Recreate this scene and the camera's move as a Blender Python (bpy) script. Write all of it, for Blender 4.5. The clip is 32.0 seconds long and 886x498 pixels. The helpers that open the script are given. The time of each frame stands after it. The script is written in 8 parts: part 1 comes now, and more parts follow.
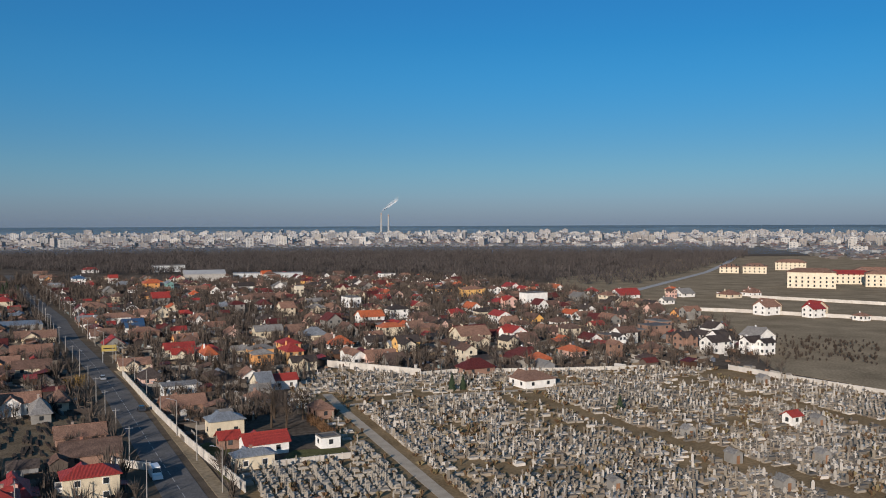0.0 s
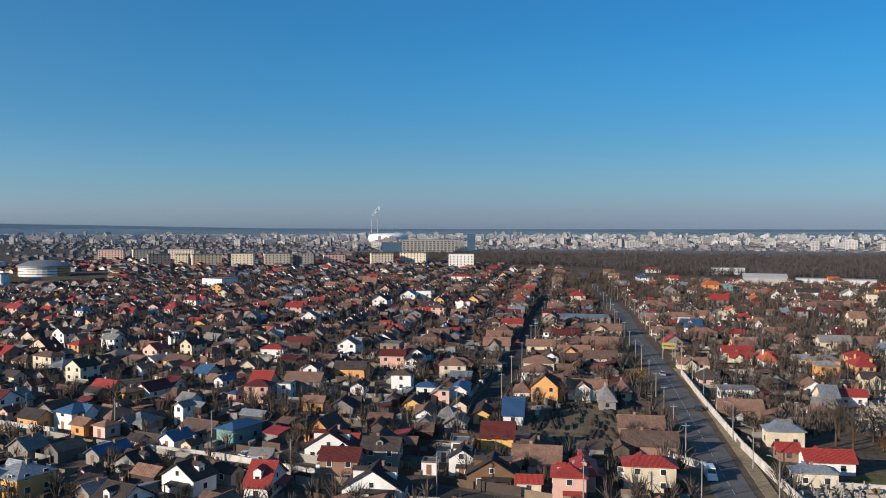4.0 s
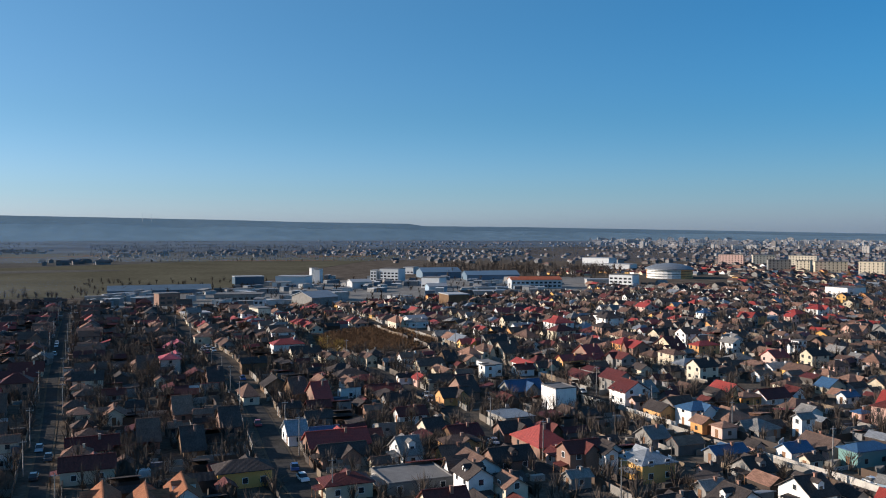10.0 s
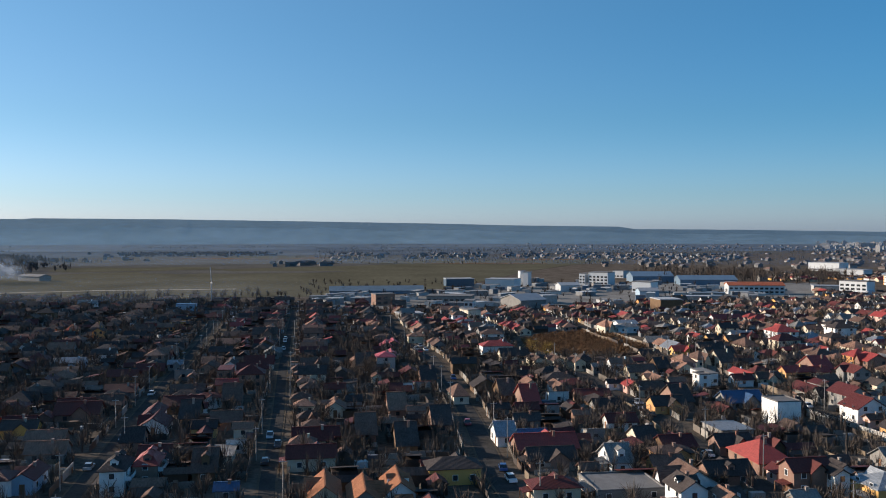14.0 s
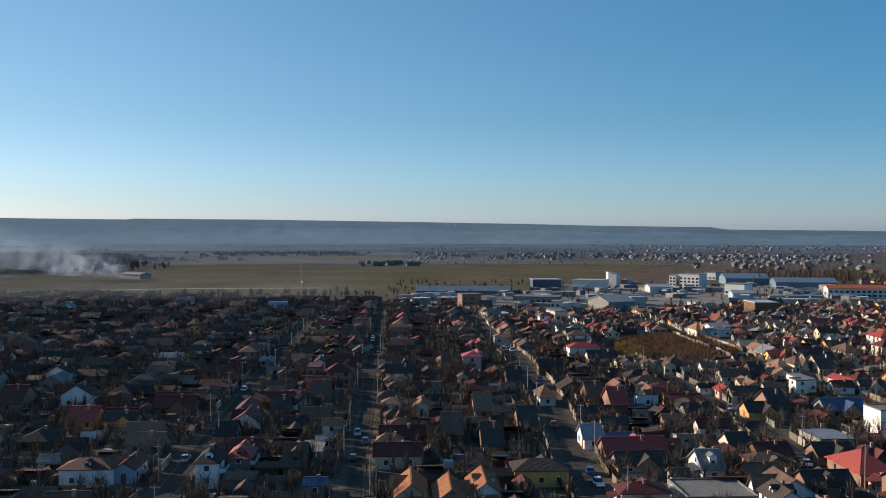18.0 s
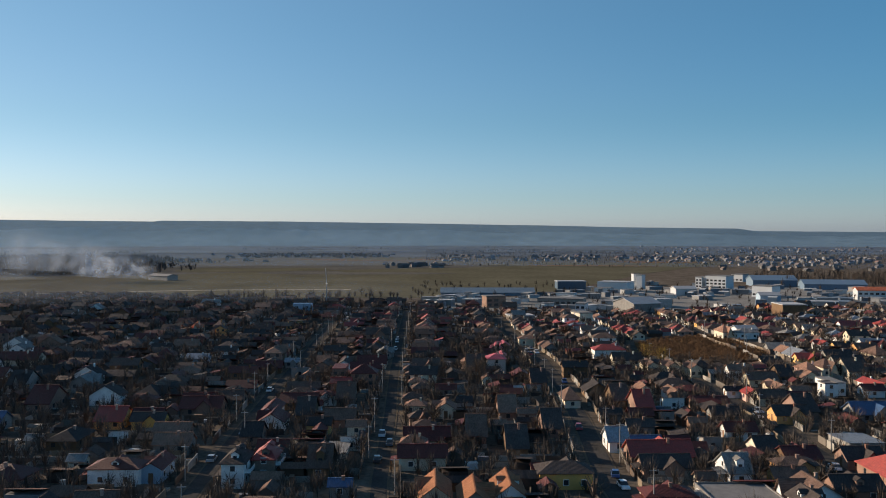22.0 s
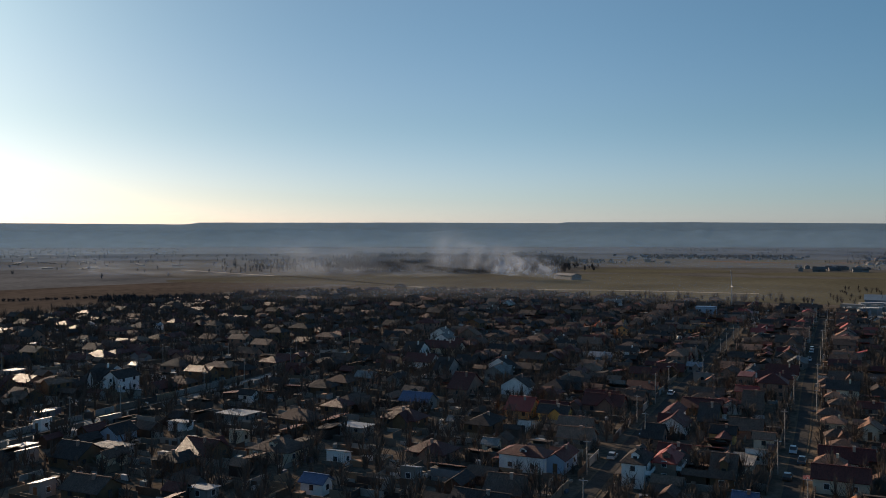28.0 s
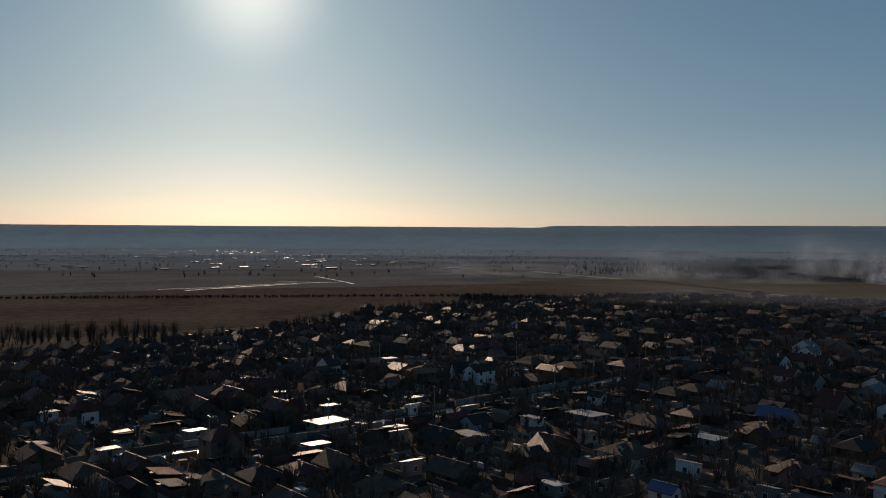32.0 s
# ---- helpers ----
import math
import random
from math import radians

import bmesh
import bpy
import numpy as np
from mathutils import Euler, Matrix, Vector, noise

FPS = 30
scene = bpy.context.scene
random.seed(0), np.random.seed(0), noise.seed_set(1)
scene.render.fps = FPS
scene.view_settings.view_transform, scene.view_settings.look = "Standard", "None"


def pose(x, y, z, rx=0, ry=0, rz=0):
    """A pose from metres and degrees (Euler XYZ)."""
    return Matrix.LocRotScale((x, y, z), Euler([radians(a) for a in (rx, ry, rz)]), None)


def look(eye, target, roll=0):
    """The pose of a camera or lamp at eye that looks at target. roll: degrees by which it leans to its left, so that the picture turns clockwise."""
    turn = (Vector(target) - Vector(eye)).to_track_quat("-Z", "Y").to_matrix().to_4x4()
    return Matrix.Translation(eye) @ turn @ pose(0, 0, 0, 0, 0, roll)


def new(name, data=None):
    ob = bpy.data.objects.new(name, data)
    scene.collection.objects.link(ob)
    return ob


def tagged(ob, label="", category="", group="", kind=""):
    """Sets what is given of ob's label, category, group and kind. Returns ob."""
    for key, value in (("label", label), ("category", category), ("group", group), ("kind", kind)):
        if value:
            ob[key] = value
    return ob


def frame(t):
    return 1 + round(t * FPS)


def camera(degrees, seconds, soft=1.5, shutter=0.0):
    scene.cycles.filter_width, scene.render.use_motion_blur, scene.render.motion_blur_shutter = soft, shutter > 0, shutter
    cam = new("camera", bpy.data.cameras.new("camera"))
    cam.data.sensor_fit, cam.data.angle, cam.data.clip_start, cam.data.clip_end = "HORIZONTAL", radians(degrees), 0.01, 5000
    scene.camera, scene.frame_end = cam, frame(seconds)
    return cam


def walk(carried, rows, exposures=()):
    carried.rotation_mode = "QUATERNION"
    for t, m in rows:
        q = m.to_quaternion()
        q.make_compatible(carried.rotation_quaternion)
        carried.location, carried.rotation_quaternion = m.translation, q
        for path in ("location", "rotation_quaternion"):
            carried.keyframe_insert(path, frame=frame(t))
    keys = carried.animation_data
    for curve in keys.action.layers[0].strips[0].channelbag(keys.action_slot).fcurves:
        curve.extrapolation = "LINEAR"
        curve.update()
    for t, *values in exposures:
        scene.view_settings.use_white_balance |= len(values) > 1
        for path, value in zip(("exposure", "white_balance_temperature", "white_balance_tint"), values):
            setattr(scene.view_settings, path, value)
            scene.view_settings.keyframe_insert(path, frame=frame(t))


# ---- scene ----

# ---------------------------------------------------------------- camera
# the camera hovers on one spot and turns: seconds, heading (clockwise from +y), tilt, roll in degrees
EYE_HEIGHT = 50.0
TURNS = (
    (0.0, 0.000, -1.728, -0.098),
    (0.5, -6.998, -1.701, -0.170),
    (1.0, -13.659, -1.706, -0.218),
    (1.5, -18.570, -1.670, -0.205),
    (2.0, -22.527, -1.647, -0.102),
    (2.5, -25.996, -1.633, -0.090),
    (3.0, -29.361, -1.596, -0.100),
    (3.5, -32.717, -1.577, -0.025),
    (5.5, -46.305, -1.465, 0.047),
    (6.0, -49.890, -1.429, 0.045),
    (6.5, -53.416, -1.393, 0.056),
    (7.0, -56.822, -1.340, 0.045),
    (7.5, -60.611, -1.316, 0.054),
    (8.0, -64.362, -1.306, -0.041),
    (8.5, -67.640, -1.282, 0.008),
    (9.0, -70.110, -1.283, -0.040),
    (9.5, -72.544, -1.269, 0.027),
    (10.0, -75.695, -1.228, 0.041),
    (10.5, -79.093, -1.193, -0.013),
    (11.0, -82.249, -1.196, 0.015),
    (11.5, -83.825, -1.201, -0.035),
    (12.0, -85.436, -1.216, -0.001),
    (12.5, -88.757, -1.187, -0.052),
    (13.0, -89.478, -1.110, -0.024),
    (13.5, -89.269, -1.045, -0.070),
    (14.0, -89.515, -1.017, -0.058),
    (14.5, -89.723, -0.990, -0.034),
    (15.0, -89.987, -0.991, -0.027),
    (15.5, -93.211, -0.960, -0.061),
    (17.5, -95.041, -0.996, 0.101),
    (18.0, -95.268, -0.995, 0.045),
    (18.5, -95.494, -0.965, 0.071),
    (19.0, -95.716, -0.966, 0.099),
    (19.5, -95.925, -0.911, 0.061),
    (20.0, -96.138, -0.909, 0.055),
    (20.5, -96.338, -0.890, 0.073),
    (21.0, -96.495, -0.865, 0.010),
    (21.5, -96.699, -0.875, 0.028),
    (22.0, -96.887, -0.881, 0.001),
    (22.5, -97.545, -0.900, 0.011),
    (23.0, -99.217, -0.911, 0.008),
    (23.5, -100.902, -0.891, -0.010),
    (24.0, -101.353, -0.860, -0.004),
    (24.5, -102.772, -0.855, 0.008),
    (26.5, -113.960, -0.842, -0.020),
    (27.0, -116.926, -0.838, -0.125),
    (27.5, -119.928, -0.818, -0.066),
    (28.0, -123.165, -0.814, -0.016),
    (28.5, -125.899, -0.800, -0.017),
    (29.0, -128.414, -0.798, 0.110),
    (29.5, -132.499, -0.777, 0.169),
    (30.0, -137.173, -0.773, 0.241),
    (30.5, -139.959, -0.717, 0.229),
    (31.0, -142.601, -0.679, 0.209),
    (31.5, -144.385, -0.664, 0.305),
    (32.0, -146.159, -0.650, 0.323),
)
cam = camera(54.49, 32.0, soft=1.0)
walk(cam, [(t, pose(0, 0, EYE_HEIGHT, 0, 0, -a) @ pose(0, 0, 0, 90 + p, 0, 0) @ pose(0, 0, 0, 0, 0, r)) for t, a, p, r in TURNS],
     exposures=((0.0, 0.02, 6500, 12), (1.0, 0.17, 6500, 12), (3.0, 0.30, 6500, 12), (6.0, 0.48, 6500, 12), (9.0, 0.5, 6500, 12), (15.0, 0.56, 6800, 12), (20.0, 0.53, 7400, 13), (24.5, 0.41, 7700, 14), (28.0, 0.12, 8000, 16), (30.0, -0.40, 8200, 17), (32.0, -0.62, 8400, 18)))

# ---------------------------------------------------------------- world, sun
SUN_AZ, SUN_EL = -158.9, 16.3
world = bpy.data.worlds.new("sky")
scene.world = world
world.use_nodes = True
wn = world.node_tree
sky = wn.nodes.new("ShaderNodeTexSky")
sky.sky_type = "NISHITA"
sky.sun_disc = False
sky.sun_elevation = radians(SUN_EL)
sky.sun_rotation = radians(SUN_AZ)
sky.altitude = 100
sky.air_density, sky.dust_density, sky.ozone_density = 1.0, 0.5, 4.5
tone = wn.nodes.new("ShaderNodeMix")
tone.data_type, tone.blend_type = "RGBA", "MULTIPLY"
tone.inputs["Factor"].default_value = 1.0
tone.inputs["B"].default_value = (0.75, 0.98, 1.12, 1)
wn.links.new(sky.outputs[0], tone.inputs["A"])
deep = wn.nodes.new("ShaderNodeHueSaturation")
deep.inputs["Hue"].default_value = 0.495
# the haze pales towards the sun
glow = wn.nodes.new("ShaderNodeVectorMath")
glow.operation = "DOT_PRODUCT"
glow.inputs[1].default_value = (math.sin(radians(SUN_AZ)) * math.cos(radians(SUN_EL)), math.cos(radians(SUN_AZ)) * math.cos(radians(SUN_EL)), math.sin(radians(SUN_EL)))
pale = wn.nodes.new("ShaderNodeMapRange")
pale.interpolation_type = "SMOOTHSTEP"
pale.inputs["From Min"].default_value, pale.inputs["From Max"].default_value = -0.45, 1.05
pale.inputs["To Min"].default_value, pale.inputs["To Max"].default_value = 1.24, 0.96
wn.links.new(glow.outputs["Value"], pale.inputs["Value"])
wn.links.new(pale.outputs[0], deep.inputs["Saturation"])
veil = wn.nodes.new("ShaderNodeMix")
veil.data_type = "RGBA"
aim = wn.nodes.new("ShaderNodeTexCoord")
axes = wn.nodes.new("ShaderNodeSeparateXYZ")
wn.links.new(aim.outputs["Generated"], axes.inputs[0])
wn.links.new(aim.outputs["Generated"], glow.inputs[0])
def height_tint(stops):
    """Tint of the air by height over the horizon."""
    ramp = wn.nodes.new("ShaderNodeValToRGB")
    ramp.color_ramp.interpolation = "EASE"
    els = ramp.color_ramp.elements
    while len(els) < len(stops):
        els.new(0.5)
    for e, (p, c) in zip(els, stops):
        e.position, e.color = p, (*c, 1)
    wn.links.new(axes.outputs["Z"], ramp.inputs[0])
    return ramp.outputs[0]


# purple-grey haze opposite the sun, pale haze on its side
far_air = height_tint(((0.0, (0.95, 0.78, 0.98)), (0.07, (1.04, 0.88, 0.92)), (0.18, (1.0, 0.99, 1.02)), (0.27, (0.78, 0.94, 1.03))))
near_air = height_tint(((0.0, (1.52, 1.25, 1.42)), (0.05, (1.30, 1.16, 1.24)), (0.14, (1.06, 1.05, 1.06)), (0.25, (0.97, 1.04, 1.04))))
side = wn.nodes.new("ShaderNodeMapRange")
side.interpolation_type = "SMOOTHSTEP"
side.inputs["From Min"].default_value, side.inputs["From Max"].default_value = -0.75, 0.25
wn.links.new(glow.outputs["Value"], side.inputs["Value"])
air = wn.nodes.new("ShaderNodeMix")
air.data_type = "RGBA"
wn.links.new(side.outputs[0], air.inputs["Factor"])
wn.links.new(far_air, air.inputs["A"])
wn.links.new(near_air, air.inputs["B"])
haze = wn.nodes.new("ShaderNodeMix")
haze.data_type, haze.blend_type = "RGBA", "MULTIPLY"
haze.inputs["Factor"].default_value = 1.0
damp = wn.nodes.new("ShaderNodeMapRange")
damp.interpolation_type = "SMOOTHSTEP"
damp.inputs["From Min"].default_value, damp.inputs["From Max"].default_value = 0.72, 1.0
damp.inputs["To Min"].default_value, damp.inputs["To Max"].default_value = 1.0, 0.90
wn.links.new(glow.outputs["Value"], damp.inputs["Value"])
thin = wn.nodes.new("ShaderNodeVectorMath")
thin.operation = "SCALE"
wn.links.new(air.outputs["Result"], thin.inputs[0])
wn.links.new(damp.outputs[0], thin.inputs["Scale"])
wn.links.new(thin.outputs[0], haze.inputs["B"])
veil.inputs["Factor"].default_value = 0.22
veil.inputs["B"].default_value = (1.8, 3.2, 4.8, 1)
wn.links.new(tone.outputs["Result"], deep.inputs["Color"])
wn.links.new(deep.outputs[0], veil.inputs["A"])
wn.links.new(veil.outputs["Result"], haze.inputs["A"])
# bright halo of the low sun in the hazy air
halo = wn.nodes.new("ShaderNodeMapRange")
halo.inputs["From Min"].default_value, halo.inputs["From Max"].default_value = 0.991, 1.0
halo.inputs["To Min"].default_value, halo.inputs["To Max"].default_value = 0.0, 1.0
wn.links.new(glow.outputs["Value"], halo.inputs["Value"])
lit = wn.nodes.new("ShaderNodeMix")
lit.data_type, lit.blend_type = "RGBA", "ADD"
lit.inputs["B"].default_value = (8, 7.9, 7.5, 1)
fall = wn.nodes.new("ShaderNodeMath")
fall.operation = "POWER"
fall.inputs[1].default_value = 4.0
wn.links.new(halo.outputs[0], fall.inputs[0])
wn.links.new(fall.outputs[0], lit.inputs["Factor"])
wn.links.new(haze.outputs["Result"], lit.inputs["A"])
wn.links.new(lit.outputs["Result"], wn.nodes["Background"].inputs[0])
wn.nodes["Background"].inputs[1].default_value = 0.082
sun_data = bpy.data.lights.new("sun", "SUN")
sun_data.energy, sun_data.angle, sun_data.color = 5.0, radians(0.53), (1.0, 0.88, 0.75)
sun = new("sun", sun_data)
sun_way = Vector((math.sin(radians(SUN_AZ)) * math.cos(radians(SUN_EL)), math.cos(radians(SUN_AZ)) * math.cos(radians(SUN_EL)), math.sin(radians(SUN_EL))))
sun.matrix_basis = look(sun_way * 400, (0, 0, 0))

rnd = random.Random(7)

# ---------------------------------------------------------------- materials


def material(name, colors, rough=0.85, metal=0.0, spread="object", scale=0.6, amount=0.35, bump=0.15, stripes=0.0, grain=9.0, spec=0.3, coat=0.0, dim=1.0):
    """Surface with base colours picked per object or per island, stains at metre scale and grain, and optional ribs or tile rows."""
    m = bpy.data.materials.new(name)
    m.use_nodes = True
    nt = m.node_tree
    n, li = nt.nodes, nt.links
    b = n["Principled BSDF"]
    b.inputs["Roughness"].default_value = rough
    b.inputs["Metallic"].default_value = metal
    b.inputs["Specular IOR Level"].default_value = spec
    b.inputs["Coat Weight"].default_value = coat
    co = n.new("ShaderNodeNewGeometry") if spread != "object" else n.new("ShaderNodeObjectInfo")
    pick = co.outputs["Random Per Island"] if spread != "object" else co.outputs["Random"]
    geo = n.new("ShaderNodeNewGeometry")
    pos = geo.outputs["Position"]
    ramp = n.new("ShaderNodeValToRGB")
    ramp.color_ramp.interpolation = "CONSTANT" if spread != "object" else "LINEAR"
    colors = [tuple(v * dim for v in c) for c in colors]
    els = ramp.color_ramp.elements
    while len(els) < len(colors):
        els.new(0.5)
    for i, c in enumerate(colors):
        els[i].position = i / max(1, len(colors) - (spread == "object")) if len(colors) > 1 else 0.0
        els[i].color = (*c, 1)
    if len(colors) == 1:
        els[1].color = (*colors[0], 1)
    li.new(pick, ramp.inputs[0])
    big = n.new("ShaderNodeTexNoise")
    big.inputs["Scale"].default_value = scale
    big.inputs["Detail"].default_value = 4
    li.new(pos, big.inputs["Vector"])
    fine = n.new("ShaderNodeTexNoise")
    fine.inputs["Scale"].default_value = grain
    fine.inputs["Detail"].default_value = 2
    li.new(pos, fine.inputs["Vector"])
    add = n.new("ShaderNodeMath")
    add.operation = "ADD"
    li.new(big.outputs[0], add.inputs[0])
    li.new(fine.outputs[0], add.inputs[1])
    rng = n.new("ShaderNodeMapRange")
    rng.inputs["From Min"].default_value, rng.inputs["From Max"].default_value = 0.6, 1.4
    rng.inputs["To Min"].default_value, rng.inputs["To Max"].default_value = 1 - amount, 1 + amount
    li.new(add.outputs[0], rng.inputs["Value"])
    mul = n.new("ShaderNodeVectorMath")
    mul.operation = "SCALE"
    li.new(ramp.outputs[0], mul.inputs[0])
    li.new(rng.outputs[0], mul.inputs["Scale"])
    li.new(mul.outputs[0], b.inputs["Base Color"])
    if stripes:
        tx = n.new("ShaderNodeTexCoord")
        rows_tex = n.new("ShaderNodeTexNoise")
        rows_tex.inputs["Scale"].default_value = 1.7
        rows_tex.inputs["Detail"].default_value = 3
        sq = n.new("ShaderNodeMapping")
        sq.inputs["Scale"].default_value = (0.5, 2.2, 2.2)
        li.new(tx.outputs["Object"], sq.inputs["Vector"])
        li.new(sq.outputs[0], rows_tex.inputs["Vector"])
        rr = n.new("ShaderNodeMapRange")
        rr.inputs["From Min"].default_value, rr.inputs["From Max"].default_value = 0.3, 0.7
        rr.inputs["To Min"].default_value, rr.inputs["To Max"].default_value = 0.72, 1.28
        li.new(rows_tex.outputs[0], rr.inputs["Value"])
        m2 = n.new("ShaderNodeVectorMath")
        m2.operation = "SCALE"
        li.new(mul.outputs[0], m2.inputs[0])
        li.new(rr.outputs[0], m2.inputs["Scale"])
        li.new(m2.outputs[0], b.inputs["Base Color"])
    if bump:
        bp = n.new("ShaderNodeBump")
        bp.inputs["Strength"].default_value = bump
        bp.inputs["Distance"].default_value = 0.1
        src = fine.outputs[0]
        if stripes:
            tex = n.new("ShaderNodeTexCoord")
            wave = n.new("ShaderNodeTexWave")
            wave.bands_direction = "Y"
            wave.inputs["Scale"].default_value = stripes
            wave.inputs["Distortion"].default_value = 0.4
            li.new(tex.outputs["Object"], wave.inputs["Vector"])
            a2 = n.new("ShaderNodeMath")
            a2.operation = "ADD"
            li.new(wave.outputs["Fac"], a2.inputs[0])
            li.new(fine.outputs[0], a2.inputs[1])
            src = a2.outputs[0]
        li.new(src, bp.inputs["Height"])
        li.new(bp.outputs[0], b.inputs["Normal"])
    return m


PLASTER = {
    "white": material("plaster_white", [(0.74, 0.72, 0.68), (0.80, 0.79, 0.76)], amount=0.22, dim=0.92),
    "cream": material("plaster_cream", [(0.66, 0.56, 0.40), (0.72, 0.64, 0.50)], amount=0.24, dim=0.84),
    "yellow": material("plaster_yellow", [(0.80, 0.45, 0.13), (0.82, 0.50, 0.20)], amount=0.14, dim=0.84),
    "orange": material("plaster_orange", [(0.72, 0.34, 0.12), (0.74, 0.42, 0.18)], amount=0.14, dim=0.84),
    "pink": material("plaster_pink", [(0.70, 0.42, 0.34), (0.74, 0.52, 0.44)], amount=0.14, dim=0.82),
    "grey": material("plaster_grey", [(0.34, 0.325, 0.30), (0.46, 0.435, 0.40)], amount=0.3, dim=0.58),
    "brick": material("bare_brick", [(0.34, 0.20, 0.145), (0.40, 0.25, 0.19)], amount=0.25, grain=5, dim=0.68),
    "green": material("plaster_green", [(0.22, 0.40, 0.38)], amount=0.14, dim=0.68),
    "blue": material("plaster_blue", [(0.42, 0.56, 0.68)], amount=0.14, dim=0.68),
    "wood": material("timber_boards", [(0.22, 0.13, 0.07)], amount=0.3, dim=0.68),
}
ROOF = {
    "brown": material("clay_tiles_brown", [(0.17, 0.108, 0.088), (0.22, 0.135, 0.105), (0.15, 0.108, 0.092)], amount=0.35, bump=0.5, stripes=1.6, spec=0.08, dim=0.68),
    "clay": material("clay_tiles", [(0.29, 0.162, 0.118), (0.32, 0.185, 0.135), (0.24, 0.148, 0.112)], amount=0.3, bump=0.5, stripes=1.6, spec=0.08, dim=0.8),
    # clay tiles reddened: the warmth of the low sun is put into this colour
    "terracotta": material("clay_tiles_sun_warmed", [(0.42, 0.175, 0.095), (0.46, 0.20, 0.11)], amount=0.3, bump=0.5, stripes=1.6, spec=0.08, dim=0.66),
    "red": material("metal_tiles_red", [(0.42, 0.045, 0.035), (0.48, 0.06, 0.04)], rough=0.6, amount=0.18, bump=0.4, stripes=1.4, spec=0.5, dim=0.62),
    "orange": material("metal_tiles_orange", [(0.62, 0.13, 0.04), (0.60, 0.17, 0.07)], rough=0.55, amount=0.18, bump=0.4, stripes=1.4, dim=0.74),
    "pink": material("metal_tiles_pink", [(0.62, 0.12, 0.14)], rough=0.5, amount=0.15, bump=0.4, stripes=1.4, dim=0.68),
    "maroon": material("metal_tiles_maroon", [(0.13, 0.03, 0.028), (0.17, 0.045, 0.036)], rough=0.6, amount=0.2, bump=0.4, stripes=1.4, spec=0.2, dim=0.68),
    "dark": material("bitumen_shingles_dark", [(0.070, 0.060, 0.058), (0.105, 0.085, 0.078)], rough=0.8, amount=0.3, bump=0.35, stripes=1.4, spec=0.08, dim=0.68),
    "blue": material("metal_sheet_blue", [(0.04, 0.10, 0.22), (0.06, 0.14, 0.26)], rough=0.4, amount=0.15, bump=0.3, stripes=1.2, spec=0.5, dim=0.68),
    "steel": material("galvanised_sheet", [(0.30, 0.32, 0.345), (0.40, 0.425, 0.45)], rough=0.52, metal=0.35, amount=0.25, bump=0.25, stripes=1.2, dim=0.68),
    "grey": material("asbestos_sheet_grey", [(0.26, 0.25, 0.235), (0.36, 0.34, 0.32)], rough=0.7, amount=0.3, bump=0.4, stripes=2.2, spec=0.08, dim=0.68),
    "flat": material("bitumen_flat_roof", [(0.16, 0.15, 0.145), (0.26, 0.25, 0.24)], amount=0.3, dim=0.68),
}
HALL_ROOF = material("hall_roofing", [(0.27, 0.28, 0.29), (0.38, 0.38, 0.38)], rough=0.75, amount=0.15, scale=0.08, grain=0.5)
GLASS = material("window_glass", [(0.02, 0.025, 0.03), (0.05, 0.055, 0.06)], rough=0.12, spec=0.7, bump=0, amount=0.2)
FRAME_WHITE = material("window_frame_white", [(0.75, 0.74, 0.72)], rough=0.5, bump=0)
DOOR_WOOD = material("door_wood", [(0.16, 0.08, 0.04), (0.26, 0.14, 0.08)], amount=0.3)
CHIMNEY = material("chimney_brick", [(0.26, 0.12, 0.08), (0.32, 0.26, 0.22)], amount=0.3)
CONCRETE = material("concrete", [(0.40, 0.385, 0.36), (0.52, 0.50, 0.47)], amount=0.25, dim=0.75)
CONCRETE_POLE = material("pole_concrete", [(0.27, 0.255, 0.235)], amount=0.2)
STEEL = material("painted_steel", [(0.35, 0.36, 0.37)], rough=0.5, metal=0.4)
ASPHALT = material("asphalt", [(0.135, 0.132, 0.130)], amount=0.3, scale=0.25, grain=2.5, rough=0.9, spec=0.0)
LANE = material("asphalt_lane", [(0.066, 0.062, 0.058)], amount=0.35, scale=0.3, grain=2.0, rough=0.9, spec=0.0)
WET_LANE = material("asphalt_polished", [(0.085, 0.080, 0.075)], amount=0.3, scale=0.3, grain=2.0, rough=0.42, spec=0.5)
PAINT = material("road_paint", [(0.30, 0.30, 0.29)], amount=0.2)
VERGE = material("trodden_verge", [(0.125, 0.100, 0.075)], amount=0.4, scale=0.3, spec=0.0)
GRAVEL = material("gravel_path", [(0.42, 0.36, 0.285)], amount=0.25, scale=0.4, spec=0.0)
SOIL = material("yard_soil", [(0.112, 0.092, 0.074)], amount=0.6, scale=0.07, grain=0.8, spec=0.0)
GRASS_DRY = material("dry_grass", [(0.27, 0.215, 0.145)], amount=0.45, scale=0.06, grain=1.2, spec=0.0)
FIELD_GREEN = material("winter_field", [(0.106, 0.096, 0.066)], amount=0.3, scale=0.012, grain=0.15, spec=0.0)
FIELD_BROWN = material("fallow_field", [(0.106, 0.098, 0.086)], amount=0.35, scale=0.01, grain=0.12, spec=0.0)
FIELD_SOUTH = material("wet_fallow_plain", [(0.125, 0.125, 0.126)], amount=0.35, scale=0.012, grain=0.12, spec=0.0)
FIELD_DARK = material("ploughed_field", [(0.088, 0.070, 0.058)], amount=0.45, scale=0.012, grain=0.12, spec=0.0)
GRAVE_EARTH = material("cemetery_earth", [(0.23, 0.165, 0.095)], amount=0.5, scale=0.12, grain=1.5, spec=0.0)
REED = material("dry_reeds", [(0.150, 0.088, 0.050)], amount=0.4, scale=0.1, grain=1.0, spec=0.0)
